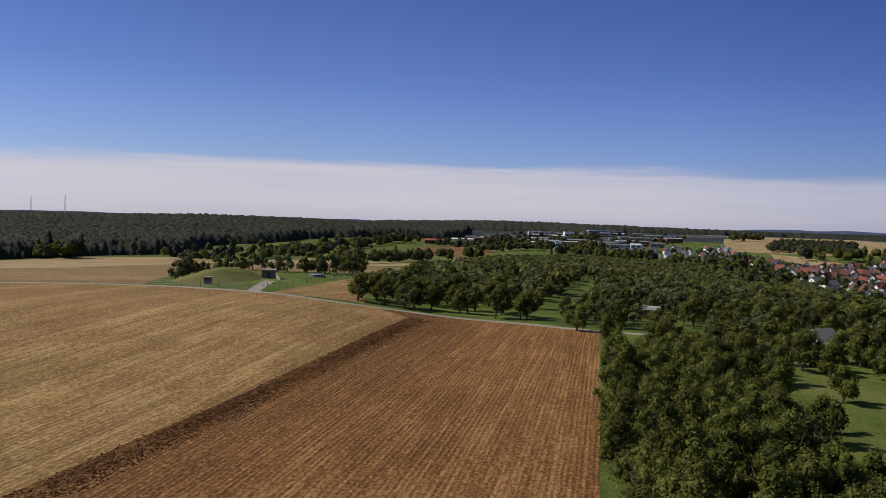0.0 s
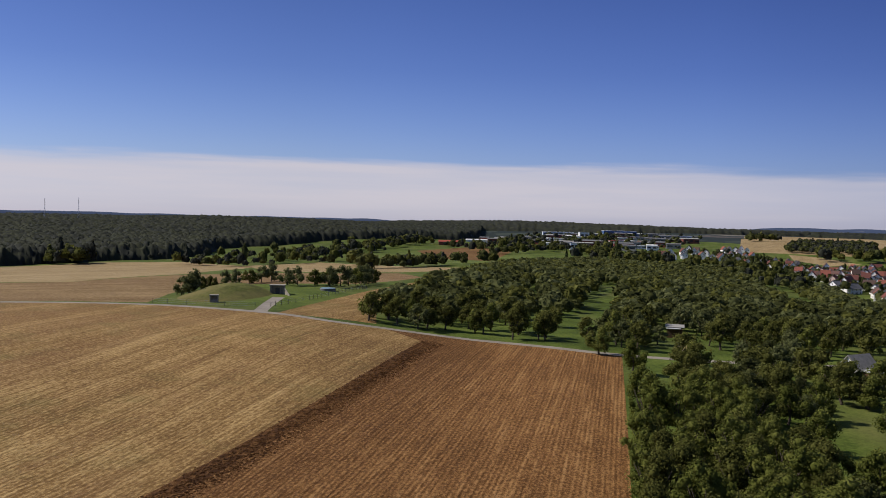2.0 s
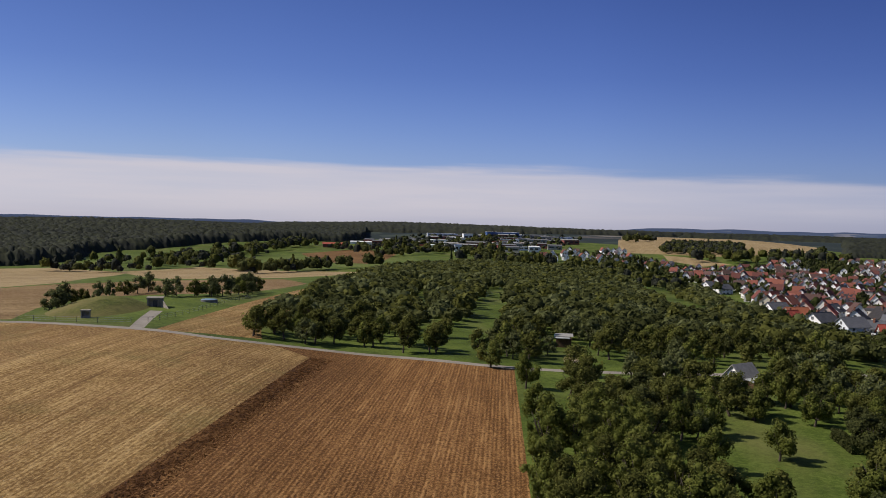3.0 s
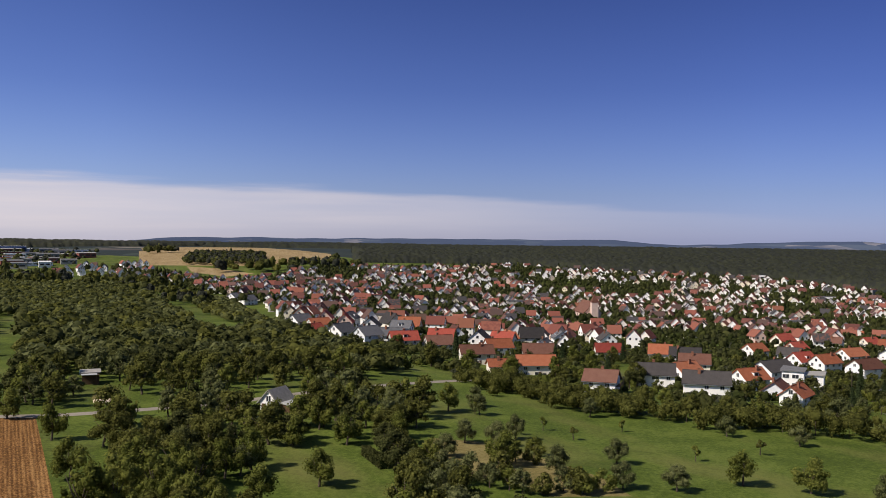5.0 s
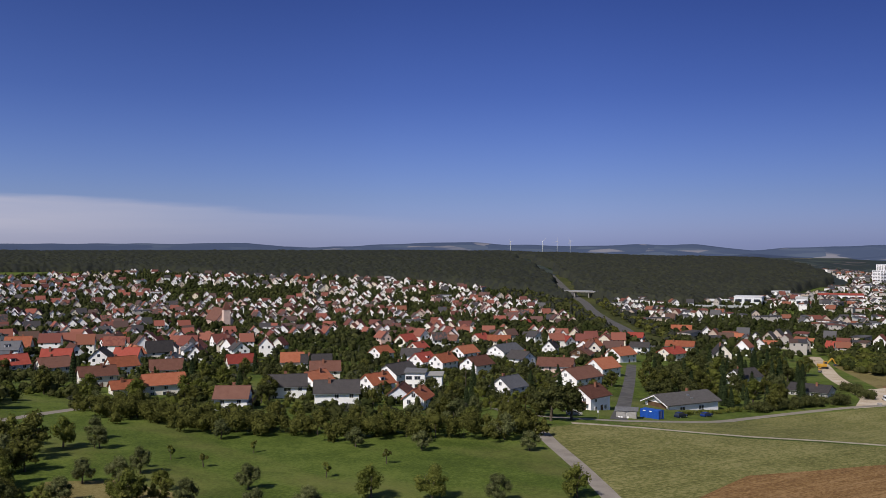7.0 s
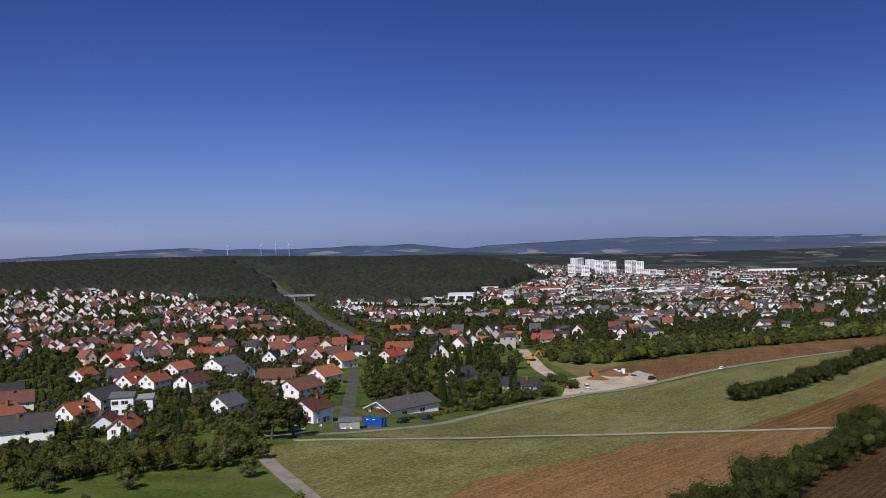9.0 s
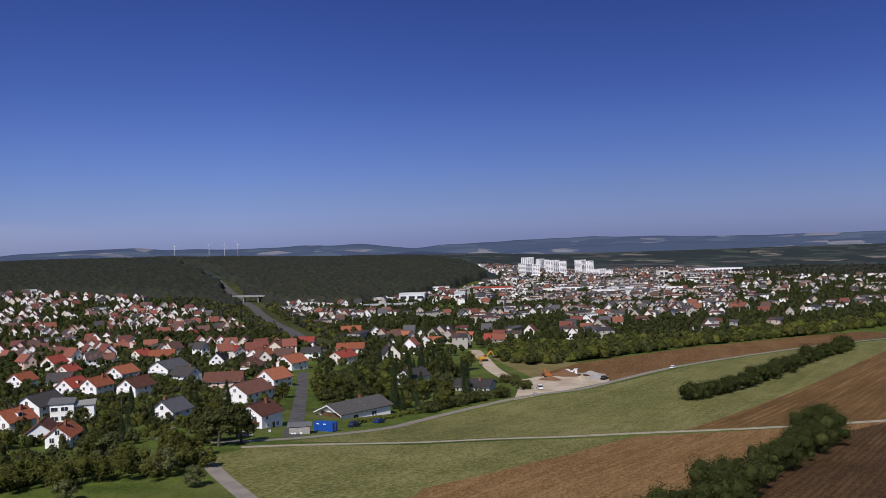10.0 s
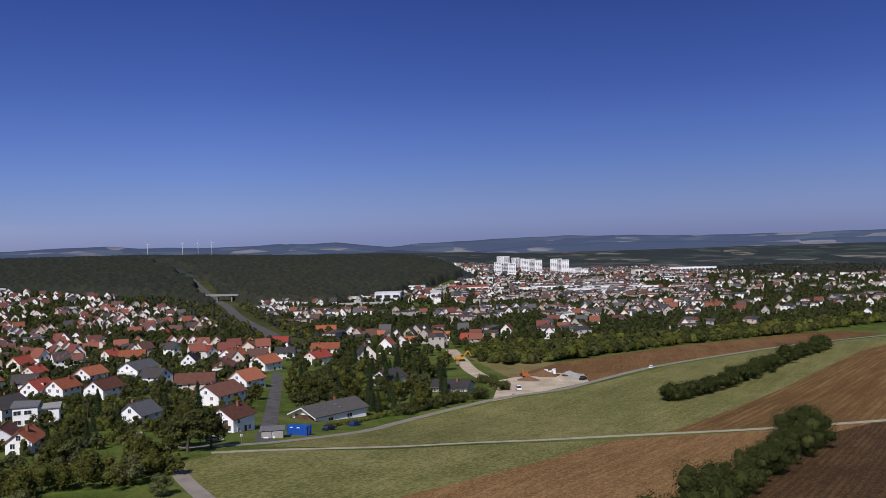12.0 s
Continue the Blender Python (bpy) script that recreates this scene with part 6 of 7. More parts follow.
FIBRE = simple("dark_fibre_cement", (0.085, 0.080, 0.078), 0.9, 0, 0.15, 0.25)


# the low barn-like bungalow by the lane
def bungalow():
    root = new("bungalow")
    part("wall", Shape().prism([(-6.2, -2), (6.2, -2), (6.2, 2.95), (0, 5.5), (-6.2, 2.95)], -10.4, 10.4).mesh("wall", WALLS["white"]), root, "white walls, dark gable")
    r = Shape()
    for s in (-1, 1):
        pts = [(0, 5.56), (s * 7.0, 2.76), (s * 7.05, 3.06), (0, 5.9)]
        r.prism(pts if s > 0 else pts[::-1], -11.8, 11.4)
    part("roof", r.mesh("roof", FIBRE), root, "broad low grey roof")
    # a dark panel stands in for the shade under the gable's overhang
    g = Shape().box(-4.6, 4.6, -10.5, -10.41, -0.3, 3.0)
    part("gable_front", g.mesh("gable_front", WALLS["timber"]), root, "dark panel for the shade in the gable recess")
    for s in (-1, 1):
        part("barge_board", Shape().prism([(0, 5.2), (s * 6.9, 2.45), (s * 6.9, 2.75), (0, 5.54)][::s], -11.95, -11.82).mesh("barge_board", FRAME), root, "white barge board")
    for x, z in ((2.5, 4.75), (4.5, 3.95)):
        part("skylight", Shape().box(x - 0.4, x + 0.4, 0, 0.9, z, z + 0.45).mesh("skylight", METAL), root)
    part("chimney", Shape().box(-1.6, -0.9, 3, 3.7, 3.5, 6.6).mesh("chimney", BRICK), root)
    for y in (-5.0, 3.0):
        f, p = WIN_WIDE
        w = part("window", f, root, at=Matrix.LocRotScale((6.2, y, 0.7), Euler((0, 0, radians(90))), None))
        part("pane", p, w)
    part("dish", Shape().tube([(3.0, 10.8, 4.2), (3.05, 10.95, 4.3)], [0.35, 0.42], 10).mesh("dish", PAINT["white"]), root, "white satellite dish")
    return tagged(placed(root, 286, -145, 169, -0.6), "white bungalow with a broad low grey roof by the lane", "bungalow")


bungalow()
hedge([(264, -132), (269, -143), (274, -154), (277, -161)], 2.0, 2.0, 85, M["leaf_light"], "clipped green garden hedge before a bungalow", 130, 0.3)


hedge([(276, -167), (282, -182), (287, -200), (289, -212)], 7, 5.0, 86, M["leaf_dark"], "dense bushes along the lane", 420, 0.42)
hedge([(300, -232), (312, -238), (330, -246)], 5, 4.0, 87, M["leaf_dark"], "bushes beside the building site", 300, 0.42)


def flat_house():
    root = new("modern_house")
    part("wall", Shape().box(-5.5, 1.5, -5, 5, -2, 6.0).box(1.5, 7.5, -4.2, 4.6, -2, 5.0).mesh("wall", WALLS["white"]), root, "white cubic walls")
    part("roof", Shape().prism([(-6.0, 6.05), (1.9, 6.05), (1.9, 6.3), (-6.0, 6.7)], -5.5, 5.5).mesh("roof", PAINT["old_grey"]), root, "flat grey roof")
    part("lower_roof", Shape().prism([(1.95, 5.05), (8.0, 5.05), (8.0, 5.5), (1.95, 5.3)], -4.7, 5.0).mesh("lower_roof", PAINT["grey"]), root, "light grey roof")
    part("glazing", Shape().box(1.7, 4.4, -4.32, -4.22, 0.3, 4.6).mesh("glazing", GLASS), root, "tall dark glazing")
    for x, z in ((-4.2, 0.8), (-1.2, 0.8), (-4.2, 3.7), (-1.2, 3.7)):
        f, p = WIN_WIDE
        w = part("window", f, root, at=Matrix.LocRotScale((x, -5.0, z), Euler(), None))
        part("pane", p, w)
    for y in (-2.5, 1.5):
        f, p = WIN_WIDE
        w = part("window", f, root, at=Matrix.LocRotScale((-5.5, y, 3.7), Euler((0, 0, radians(-90))), None))
        part("pane", p, w)
    return tagged(placed(root, 331, -66, 108), "modern white cubic house with flat grey roofs", "house")


flat_house()


def garage():
    root = new("garage")
    part("wall", Shape().box(-2.8, 2.8, -2.4, 2.4, -1, 2.2).mesh("wall", WALLS["grey"]), root)
    part("roof", Shape().box(-3.3, 3.3, -2.9, 2.9, 2.21, 2.45).mesh("roof", PAINT["old_grey"]), root, "flat roof with mossy felt")
    for x in (-1.5, 1.5):
        part("garage_door", Shape().box(x - 1.25, x + 1.25, -2.68, -2.61, -0.3, 2.0).mesh("garage_door", PAINT["grey"]), root)
    for x in (-2.0, -1.3, 0.4):
        part("bin", Shape().box(x - 0.3, x + 0.3, -3.7, -3.1, -0.4, 0.8, bevel=0.08).mesh("bin", PAINT["white"]), root)
    return tagged(placed(root, 247, -105, 118), "small white double garage with a flat roof", "garage")


garage()


def container():
    root = new("container")
    b = Shape().box(-3.03, 3.03, -1.22, 1.22, 0.12, 2.55)
    for i in range(30):
        x = -2.9 + i * 0.2
        b.box(x, x + 0.09, -1.26, -1.221, 0.25, 2.4).box(x, x + 0.09, 1.221, 1.26, 0.25, 2.4)
    part("body", b.mesh("body", PAINT["blue"]), root)
    fr = Shape()
    for x in (-3.06, 3.06):
        for y in (-1.24, 1.24):
            fr.box(x - 0.08, x + 0.08, y - 0.08, y + 0.08, 0.0, 2.6)
    part("corner_posts", fr.mesh("corner_posts", PAINT["blue"]), root)
    for x in (-2.2, 0.0):
        part("vent", Shape().box(x, x + 0.9, -1.29, -1.262, 2.0, 2.25).mesh("vent", PAINT["white"]), root, "pale marking bar")
    part("door_bars", Shape().box(3.04, 3.1, -0.4, -0.34, 0.3, 2.4).box(3.04, 3.1, 0.34, 0.4, 0.3, 2.4).mesh("door_bars", METAL), root)
    return tagged(placed(root, 249, -114, 152, 0.05), "bright blue steel container beside the lane", "container")


container()


def car(x, y, heading, paint, label, kind="estate", dz=0.0):
    root = new("car")
    h = {"suv": 1.72, "estate": 1.46, "van": 1.9}[kind]
    L = {"suv": 4.7, "estate": 4.4, "van": 4.9}[kind] / 2
    w = 0.9
    lower = [(-L, 0.35), (L, 0.32), (L + 0.03, 0.62), (L - 0.15, 0.82), (L - 1.15, 0.94), (-L + 0.1, 0.98), (-L - 0.02, 0.7)]
    turn = Matrix.Rotation(radians(90), 4, "Z")
    b = Shape().prism(lower, -w, w)
    part("body", b.mesh("body", PAINT[paint]), root)
    roof = [(-L + 0.15, 0.985), (L - 1.2, 0.945), (L - 2.0, h - 0.06), (L - 2.4, h), (-L + 0.6, h - 0.03)]
    part("cabin", Shape().prism([(-L + 0.15, 0.985), (L - 1.2, 0.945), (L - 1.95, h - 0.12), (-L + 0.45, h - 0.12)], -w * 0.86, w * 0.86).mesh("cabin", GLASS), root, "dark car windows")
    part("roof", Shape().prism([(-L + 0.42, h - 0.118), (L - 1.98, h - 0.118), (L - 2.3, h), (-L + 0.65, h - 0.01)], -w * 0.82, w * 0.82).mesh("roof", PAINT[paint]), root)
    for sx in (L - 0.85, -L + 0.8):
        for sy in (-w + 0.06, w - 0.06):
            wh = part("wheel", Shape().tube([(sx, sy - 0.11, 0.33), (sx, sy + 0.11, 0.33)], [0.33, 0.33], 14).mesh("wheel", PAINT["rubber"]), root, "black tyre")
            part("rim", Shape().tube([(sx, sy - 0.12, 0.33), (sx, sy + 0.12, 0.33)], [0.2, 0.2], 10).mesh("rim", METAL), wh, "grey metal rim")
    for sy in (-0.62, 0.62):
        part("headlight", Shape().box(L - 0.06, L + 0.035, sy - 0.18, sy + 0.18, 0.6, 0.74).mesh("headlight", PAINT["white"]), root)
    root.matrix_basis = pose(x, y, ground_z(x, y) + dz, 0, 0, 90 - heading)
    return tagged(root, label, "car")


car(257, -128, 155, "navy", "dark blue off-road car parked by the lane", "suv")
car(264, -141, 155, "car_blue", "small blue car parked by the lane", "estate")
car(302, -279, 160, "black", "black estate car parked by the building site", "suv")
car(312, -336, 162, "white", "white car on the narrow lane", "estate")
car(245, -88, 200, "grey", "grey car parked under a tree", "estate")


def box_trailer(x, y, heading, label):
    root = new("trailer")
    part("box", Shape().box(-1.7, 1.7, -1.0, 1.0, 0.55, 2.3, bevel=0.12).mesh("box", PAINT["grey"]), root, "grey box body")
    for sy in (-0.95, 0.95):
        part("wheel", Shape().tube([(0, sy - 0.1, 0.32), (0, sy + 0.1, 0.32)], [0.32, 0.32], 12).mesh("wheel", PAINT["rubber"]), root)
    part("drawbar", Shape().box(1.7, 3.0, -0.06, 0.06, 0.45, 0.57).mesh("drawbar", PAINT["steel"]), root)
    return tagged(placed(root, x, y, heading), label, "trailer")


box_trailer(262, -74, 100, "grey box trailer parked beside the lane")


def covered_pool():
    root = new("garden_pool")
    part("rim", Shape().tube([(0, 0, -0.3), (0, 0, 0.75), (0, 0, 0.8)], [2.6, 2.6, 2.5], 24).mesh("rim", PAINT["old_grey"]), root, "round grey wall")
    part("cover", Shape().tube([(0, 0, 0.8), (0, 0, 0.9), (0, 0, 0.98)], [2.45, 2.3, 0.6], 24).mesh("cover", simple("pool_cover", (0.16, 0.26, 0.34), 0.5)), root, "bluish cover")
    return tagged(placed(root, 194, 241), "round garden pool with a bluish cover", "pool")


covered_pool()


# ---------------------------------------------------------------- the building site
def excavator(x, y, heading, paint, label, s=1.0):
    root = new("excavator")
    for sy in (-1.05, 1.05):
        part("track", Shape().prism([(-1.9, 0.25), (-1.6, 0), (1.6, 0), (1.9, 0.25), (1.9, 0.6), (1.6, 0.85), (-1.6, 0.85), (-1.9, 0.6)], sy - 0.3, sy + 0.3).mesh("track", PAINT["rubber"]), root, "black crawler track")
    part("body", Shape().box(-2.1, 1.1, -1.25, 1.25, 0.95, 1.9, bevel=0.15).mesh("body", PAINT[paint]), root)
    cab = part("cab", Shape().prism([(0.0, 1.9), (1.4, 1.9), (1.5, 2.5), (1.2, 3.1), (0.0, 3.1)], -1.2, -0.15).mesh("cab", PAINT[paint]), root)
    part("window", Shape().box(0.15, 1.25, -1.23, -1.202, 2.1, 2.95).mesh("window", GLASS), cab)
    part("boom", Shape().prism([(0.8, 1.4), (1.3, 1.4), (3.8, 4.0), (3.7, 4.4), (3.3, 4.2)], 0.1, 0.5).mesh("boom", PAINT[paint]), root)
    part("arm", Shape().prism([(3.5, 4.3), (3.95, 4.3), (5.3, 1.9), (5.0, 1.8)], 0.15, 0.45).mesh("arm", PAINT[paint]), root)
    part("bucket", Shape().prism([(4.7, 1.9), (5.4, 1.9), (5.2, 1.0), (4.5, 0.9), (4.2, 1.3)], -0.2, 0.8).mesh("bucket", PAINT["steel"]), root)
    root.matrix_basis = Matrix.LocRotScale((x, y, ground_z(x, y)), Euler((0, 0, radians(90 - heading))), (s, s, s))
    return tagged(root, label, "excavator")


excavator(409, -297, 200, "yellow", "yellow excavator on the sandy construction road", 1.25)
excavator(326, -268, 100, "orange", "orange excavator beside earth heaps", 0.8)


def roller(x, y, heading):
    root = new("road_roller")
    part("body", Shape().box(-1.4, 1.0, -0.7, 0.7, 0.6, 1.4, bevel=0.12).mesh("body", PAINT["yellow"]), root)
    part("drum", Shape().tube([(1.5, -0.8, 0.6), (1.5, 0.8, 0.6)], [0.6, 0.6], 16).mesh("drum", PAINT["steel"]), root)
    part("canopy", Shape().box(-0.9, 0.5, -0.7, 0.7, 2.3, 2.4).box(-0.85, -0.78, -0.65, -0.58, 1.4, 2.3).box(-0.85, -0.78, 0.58, 0.65, 1.4, 2.3).mesh("canopy", PAINT["yellow"]), root)
    for sy in (-0.75, 0.75):
        part("wheel", Shape().tube([(-0.9, sy - 0.15, 0.55), (-0.9, sy + 0.15, 0.55)], [0.55, 0.55], 14).mesh("wheel", PAINT["rubber"]), root)
    return tagged(placed(root, x, y, heading), "small yellow road roller on sand", "roller")


roller(391, -281, 220)


def heap(x, y, r, h, mat, label, seed):
    v, f, n, m = [(0, 0, h)], [], 20, 6
    g = np.random.default_rng(seed)
    for j in range(1, m + 1):
        q = j / m
        for i in range(n):
            a = 2 * math.pi * i / n
            k = r * q * (1 + 0.18 * math.sin(2 * a + seed) + 0.06 * g.normal())
            v.append((math.cos(a) * k, math.sin(a) * k, h * (1 - q) ** 1.1 * (1 + 0.1 * g.normal()) - (0.3 if j == m else 0)))
    f += [(0, 1 + i, 1 + (i + 1) % n) for i in range(n)]
    for j in range(m - 1):
        f += [(1 + j * n + i, 1 + (j + 1) * n + i, 1 + (j + 1) * n + (i + 1) % n, 1 + j * n + (i + 1) % n) for i in range(n)]
    return tagged(placed(new("earth_heap", mesh_of("earth_heap", v, f, mat)), x, y), label, "heap", "building site heaps")


SOIL = simple("dug_soil", (0.17, 0.10, 0.055), 0.95, 0, 0.1, 0.35, 2.5)
GRAVEL = simple("gravel_heap", (0.30, 0.29, 0.27), 0.95, 0, 0.1, 0.25, 4)
heap(318, -262, 5, 1.8, SOIL, "heap of dug brown earth", 1)
heap(326, -279, 7, 2.6, SOIL, "heap of brown earth and rubble", 2)
heap(310, -272, 4, 1.4, M["sand"], "heap of yellow sand", 3)
heap(309, -282, 5.5, 2.3, GRAVEL, "heap of grey gravel", 4)
heap(332, -272, 5, 1.5, SOIL, "overgrown heap of earth", 5)
heap(321, -290, 4.5, 1.7, GRAVEL, "heap of grey rubble", 6)
for i, (x, y) in enumerate([(331, -284), (333, -287), (329, -288), (332, -291), (327, -284)]):
    b = Shape().box(-1.3, 1.3, -0.8, 0.8, 0, 1.7, bevel=0.08)
    tagged(placed(new("wrapped_pallet", b.mesh("wrapped_pallet", PAINT["white"])), x, y, 30 + 8 * i), "pallet of white wrapped building blocks", "pallet", "stacked blocks")
for i, (x, y) in enumerate([(318, -284), (322, -283), (315, -288)]):
    b = Shape()
    for k in range(5):
        b.box(-1.6, 1.6, -0.8 + k * 0.34, -0.5 + k * 0.34, 0.1 + 0.05 * (k % 2), 0.5 + 0.05 * (k % 2))
    tagged(placed(new("timber_bundle", b.mesh("timber_bundle", DOOR)), x, y, 20 + 40 * i), "stack of dark timber planks", "planks", "stacked planks")
car(297, -237, 120, "white", "small white van at the site entrance", "van")
b = Shape().box(-0.8, 0.8, -0.5, 0.5, -0.2, 0.9, bevel=0.15)
tagged(placed(new("stone_block", b.mesh("stone_block", GRAVEL)), 285, -224, 10), "pale stone block at the roadside", "stone")


# ---------------------------------------------------------------- woods by the village edge
rng = np.random.default_rng(97)
GROVE = [(258, -121), (288, -121), (350, -172), (420, -225), (405, -262), (372, -262), (318, -238), (291, -214), (286, -190), (274, -158)]
for x, y in scatter(GROVE, 8.2, rng, 0.42, 0.2):
    if y > -131 and x < 300 or math.hypot(x - 282, y + 143) < 19 or (x - y < 436 and y > -172 and x - y > 400 and x < 281) or line_distance(UPPER_ROAD, x, y) < 6 or inside(SITE_APPROACH, x, y) or line_distance(SAND_PATH, x, y) < 9 or line_distance(STREET, x, y) < 7 or min(math.hypot(x - a, y - b) - c for a, b, c in HOUSES) < 0.5:
        continue
    k = rng.random() * (0.4 if x < -1.79 * y and rng.random() < 0.75 else 1)      # low growth towards the site
    plant("conifer" if k < 0.2 else "bush" if k < 0.4 else "tall", x, y, rng, rng.uniform(0.6, 0.95) if k < 0.2 or k > 0.4 else rng.uniform(1.0, 1.5), None if k < 0.4 else (0, 1, 2, 0)[int(k * 40) % 4], group="village edge trees")
plant_all("tall", [(293, 13), (364, 3), (288, -67), (299, -79), (242, -77), (255, -89), (314, 69), (331, 89), (299, 44), (273, -35), (307, -84), (251, -79)], 0.56, "big garden trees", 15, 0)
plant_all("tall", [(252, 15), (236, -48), (235, -6), (224, -15), (226, -24), (267, 28)], 0.5, "big garden trees", 17, 1)
plant_all("tall", [(339, -145), (344, -156), (276, -62), (301, -160), (279, -176)], 0.58, "big garden trees", 16, 1)
plant_all("tall", [(230, -75), (233, -82), (239, -79)], 0.9, "lane trees", 7, 0)
plant_all("tall", [(213, -58), (217, -61), (222, -62), (228, -63), (234, -64), (219, -66)], 0.55, "lane trees", 18, 1)
plant_all("conifer", [(262, -62), (270, -66), (258, -52), (274, -74), (296, -90)], 0.62, "garden spruces", 8)
plant_all("tall", [(282, 14), (286, 8), (292, -2), (276, 16), (300, 12), (252, -52), (262, -80), (270, -88), (298, -70)], 0.48, "garden trees", 9)
plant_all("bush", [(254, -62), (248, -56), (258, -68), (240, -48), (236, -40), (244, -34), (250, -28), (238, -26), (246, -12), (252, -6), (254, 10), (262, 16), (270, 26), (280, 40), (292, 48)], 0.9, "garden bushes", 10)
plant_all("bush", [(206, -62), (213, -57), (203, -53), (218, -50), (226, -48), (222, -36), (214, -28)], 1.3, "meadow edge bushes", 11)
plant_all("tall", [(340, 18), (374, 10), (343, 3), (395, -7), (378, -16), (347, -20), (284, 16), (287, -8), (296, -9), (325, 60), (299, 30), (281, 29), (318, 54), (286, 42), (300, 56)], 0.62, "garden trees", 23)
plant_all("tall", [(299, -131), (311, -141), (306, -134), (369, -171), (394, -189), (369, -181), (424, -199), (322, -156), (331, -150), (322, -108), (352, -112), (433, -100)], 0.5, "garden trees", 24)
plant_all("conifer", [(303, -128), (315, -146), (345, -170), (380, -186), (356, 14), (408, -12), (326, -84), (350, -66)], 0.7, "garden spruces", 25)

# tree lines and copses in the fields to the north
spots = []
rng = np.random.default_rng(98)


def tree_line(line, n, r0, r1, spread):
    pts = smooth_line(line, 5.0)
    for _ in range(n):
        p = pts[int(rng.integers(len(pts)))]
        x, y = p.x + rng.normal() * spread, p.y + rng.normal() * spread
        r = rng.uniform(r0, r1)
        spots.append((x, y, ground_z(x, y) + r * rng.uniform(0.9, 1.5), r, r * rng.uniform(0.9, 1.4), int(rng.integers(3))))


tree_line([(370, 650), (400, 600), (412, 588)], 30, 2.5, 4.5, 5)
tree_line([(400, 715), (470, 730), (520, 738), (600, 800)], 30, 2, 4, 12)
tree_line([(440, 640), (500, 660), (560, 720), (640, 800), (760, 880)], 90, 2.4, 5, 20)
tree_line([(461, 523), (500, 530), (555, 545)], 55, 3, 5, 5)
tree_line([(490, 570), (505, 590)], 10, 4, 6, 5)
tree_line([(560, 548), (640, 567), (660, 575)], 14, 3.5, 5.5, 6)
tree_line([(700, 830), (860, 940), (1000, 1010)], 80, 4, 6, 14)
tree_line([(960, 900), (1060, 900), (1180, 960)], 70, 3.5, 6, 16)
tree_line([(880, 760), (1040, 800), (1110, 830)], 60, 3, 5.5, 12)
tree_line([(980, 660), (1040, 720), (1100, 760)], 40, 4, 7, 14)
tree_line([(1120, 700), (1200, 640), (1240, 600)], 12, 3, 5, 14)
tree_line([(1280, 500), (1320, 440), (1350, 420)], 26, 5, 8, 14)
tree_line([(1400, 430), (1430, 390), (1440, 360)], 36, 5, 8, 14)
tree_line([(1660, 800), (1720, 770)], 16, 5, 7, 8)
for x, y in scatter([(1360, 600), (1408, 480), (1640, 560), (1670, 650), (1590, 680)], 9.0, rng):
    r = rng.uniform(3.2, 5.4)
    spots.append((x, y, ground_z(x, y) + r * 1.1, r, r * rng.uniform(0.8, 1.2), 1 + int(rng.integers(2))))
tree_line([(300, 712), (316, 706)], 9, 4.5, 6, 4)
for x, y in scatter([(960, -372), (1100, -412), (1300, -425), (1335, -445), (1260, -482), (1136, -462), (1010, -415)], 8.5, rng):
    r = rng.uniform(2.5, 4.8)
    spots.append((x, y, ground_z(x, y) + r * 0.9, r, r * rng.uniform(0.8, 1.2), 1 + int(rng.integers(2))))
tree_line([(870, 600), (960, 560), (1000, 520), (950, 440)], 70, 4, 6.5, 22)
tree_line([(730, 300), (800, 360), (880, 420), (940, 470)], 60, 3, 5, 14)
tree_line([(1260, 900), (1400, 960), (1500, 1000)], 60, 4, 6, 18)
tree_line([(295, 690), (320, 690)], 16, 4, 6, 7)
for x, y in scatter([(1191, -2272), (1632, -2492), (1480, -1900), (1000, -1640), (860, -1800)], 19, rng):
    spots.append((x, y, ground_z(x, y) + 6, rng.uniform(5, 8), 6.0, 2))
for side in (-1, 1):
    tree_line([(x - 7 * side, y - 21 * side) for x, y in MOTORWAY[:6]], 200, 2.2, 3.8, 4)
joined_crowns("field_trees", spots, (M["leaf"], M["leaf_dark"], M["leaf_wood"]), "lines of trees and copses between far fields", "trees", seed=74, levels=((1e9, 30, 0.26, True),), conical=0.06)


# ---------------------------------------------------------------- halls, towers and far landmarks
def hall(x, y, heading, L, W, H, wall, roof, label, lights=True, pitch=0.0, dz=0.0):
    root = new("hall")
    part("wall", Shape().box(-W / 2, W / 2, -L / 2, L / 2, -3, H).mesh("wall", wall), root)
    part("roof", Shape().prism([(-W / 2 - 0.5, H + 0.01), (W / 2 + 0.5, H + 0.01), (W / 2 + 0.5, H + 0.5), (0, H + 0.5 + pitch), (-W / 2 - 0.5, H + 0.5)], -L / 2 - 0.5, L / 2 + 0.5).mesh("roof", roof), root)
    if lights:
        for side in (-1, 1):
            n = max(2, int(L / 9))
            for i in range(n):
                y0 = -L / 2 + L * (i + 0.15) / n
                xx = side * W / 2
                part("window", Shape().box(xx - 0.08, xx + 0.08, y0, y0 + L / n * 0.7, H * 0.45, H * 0.75).mesh("window", GLASS), root)
    return tagged(placed(root, x, y, heading, dz), label, "hall", "works and halls")


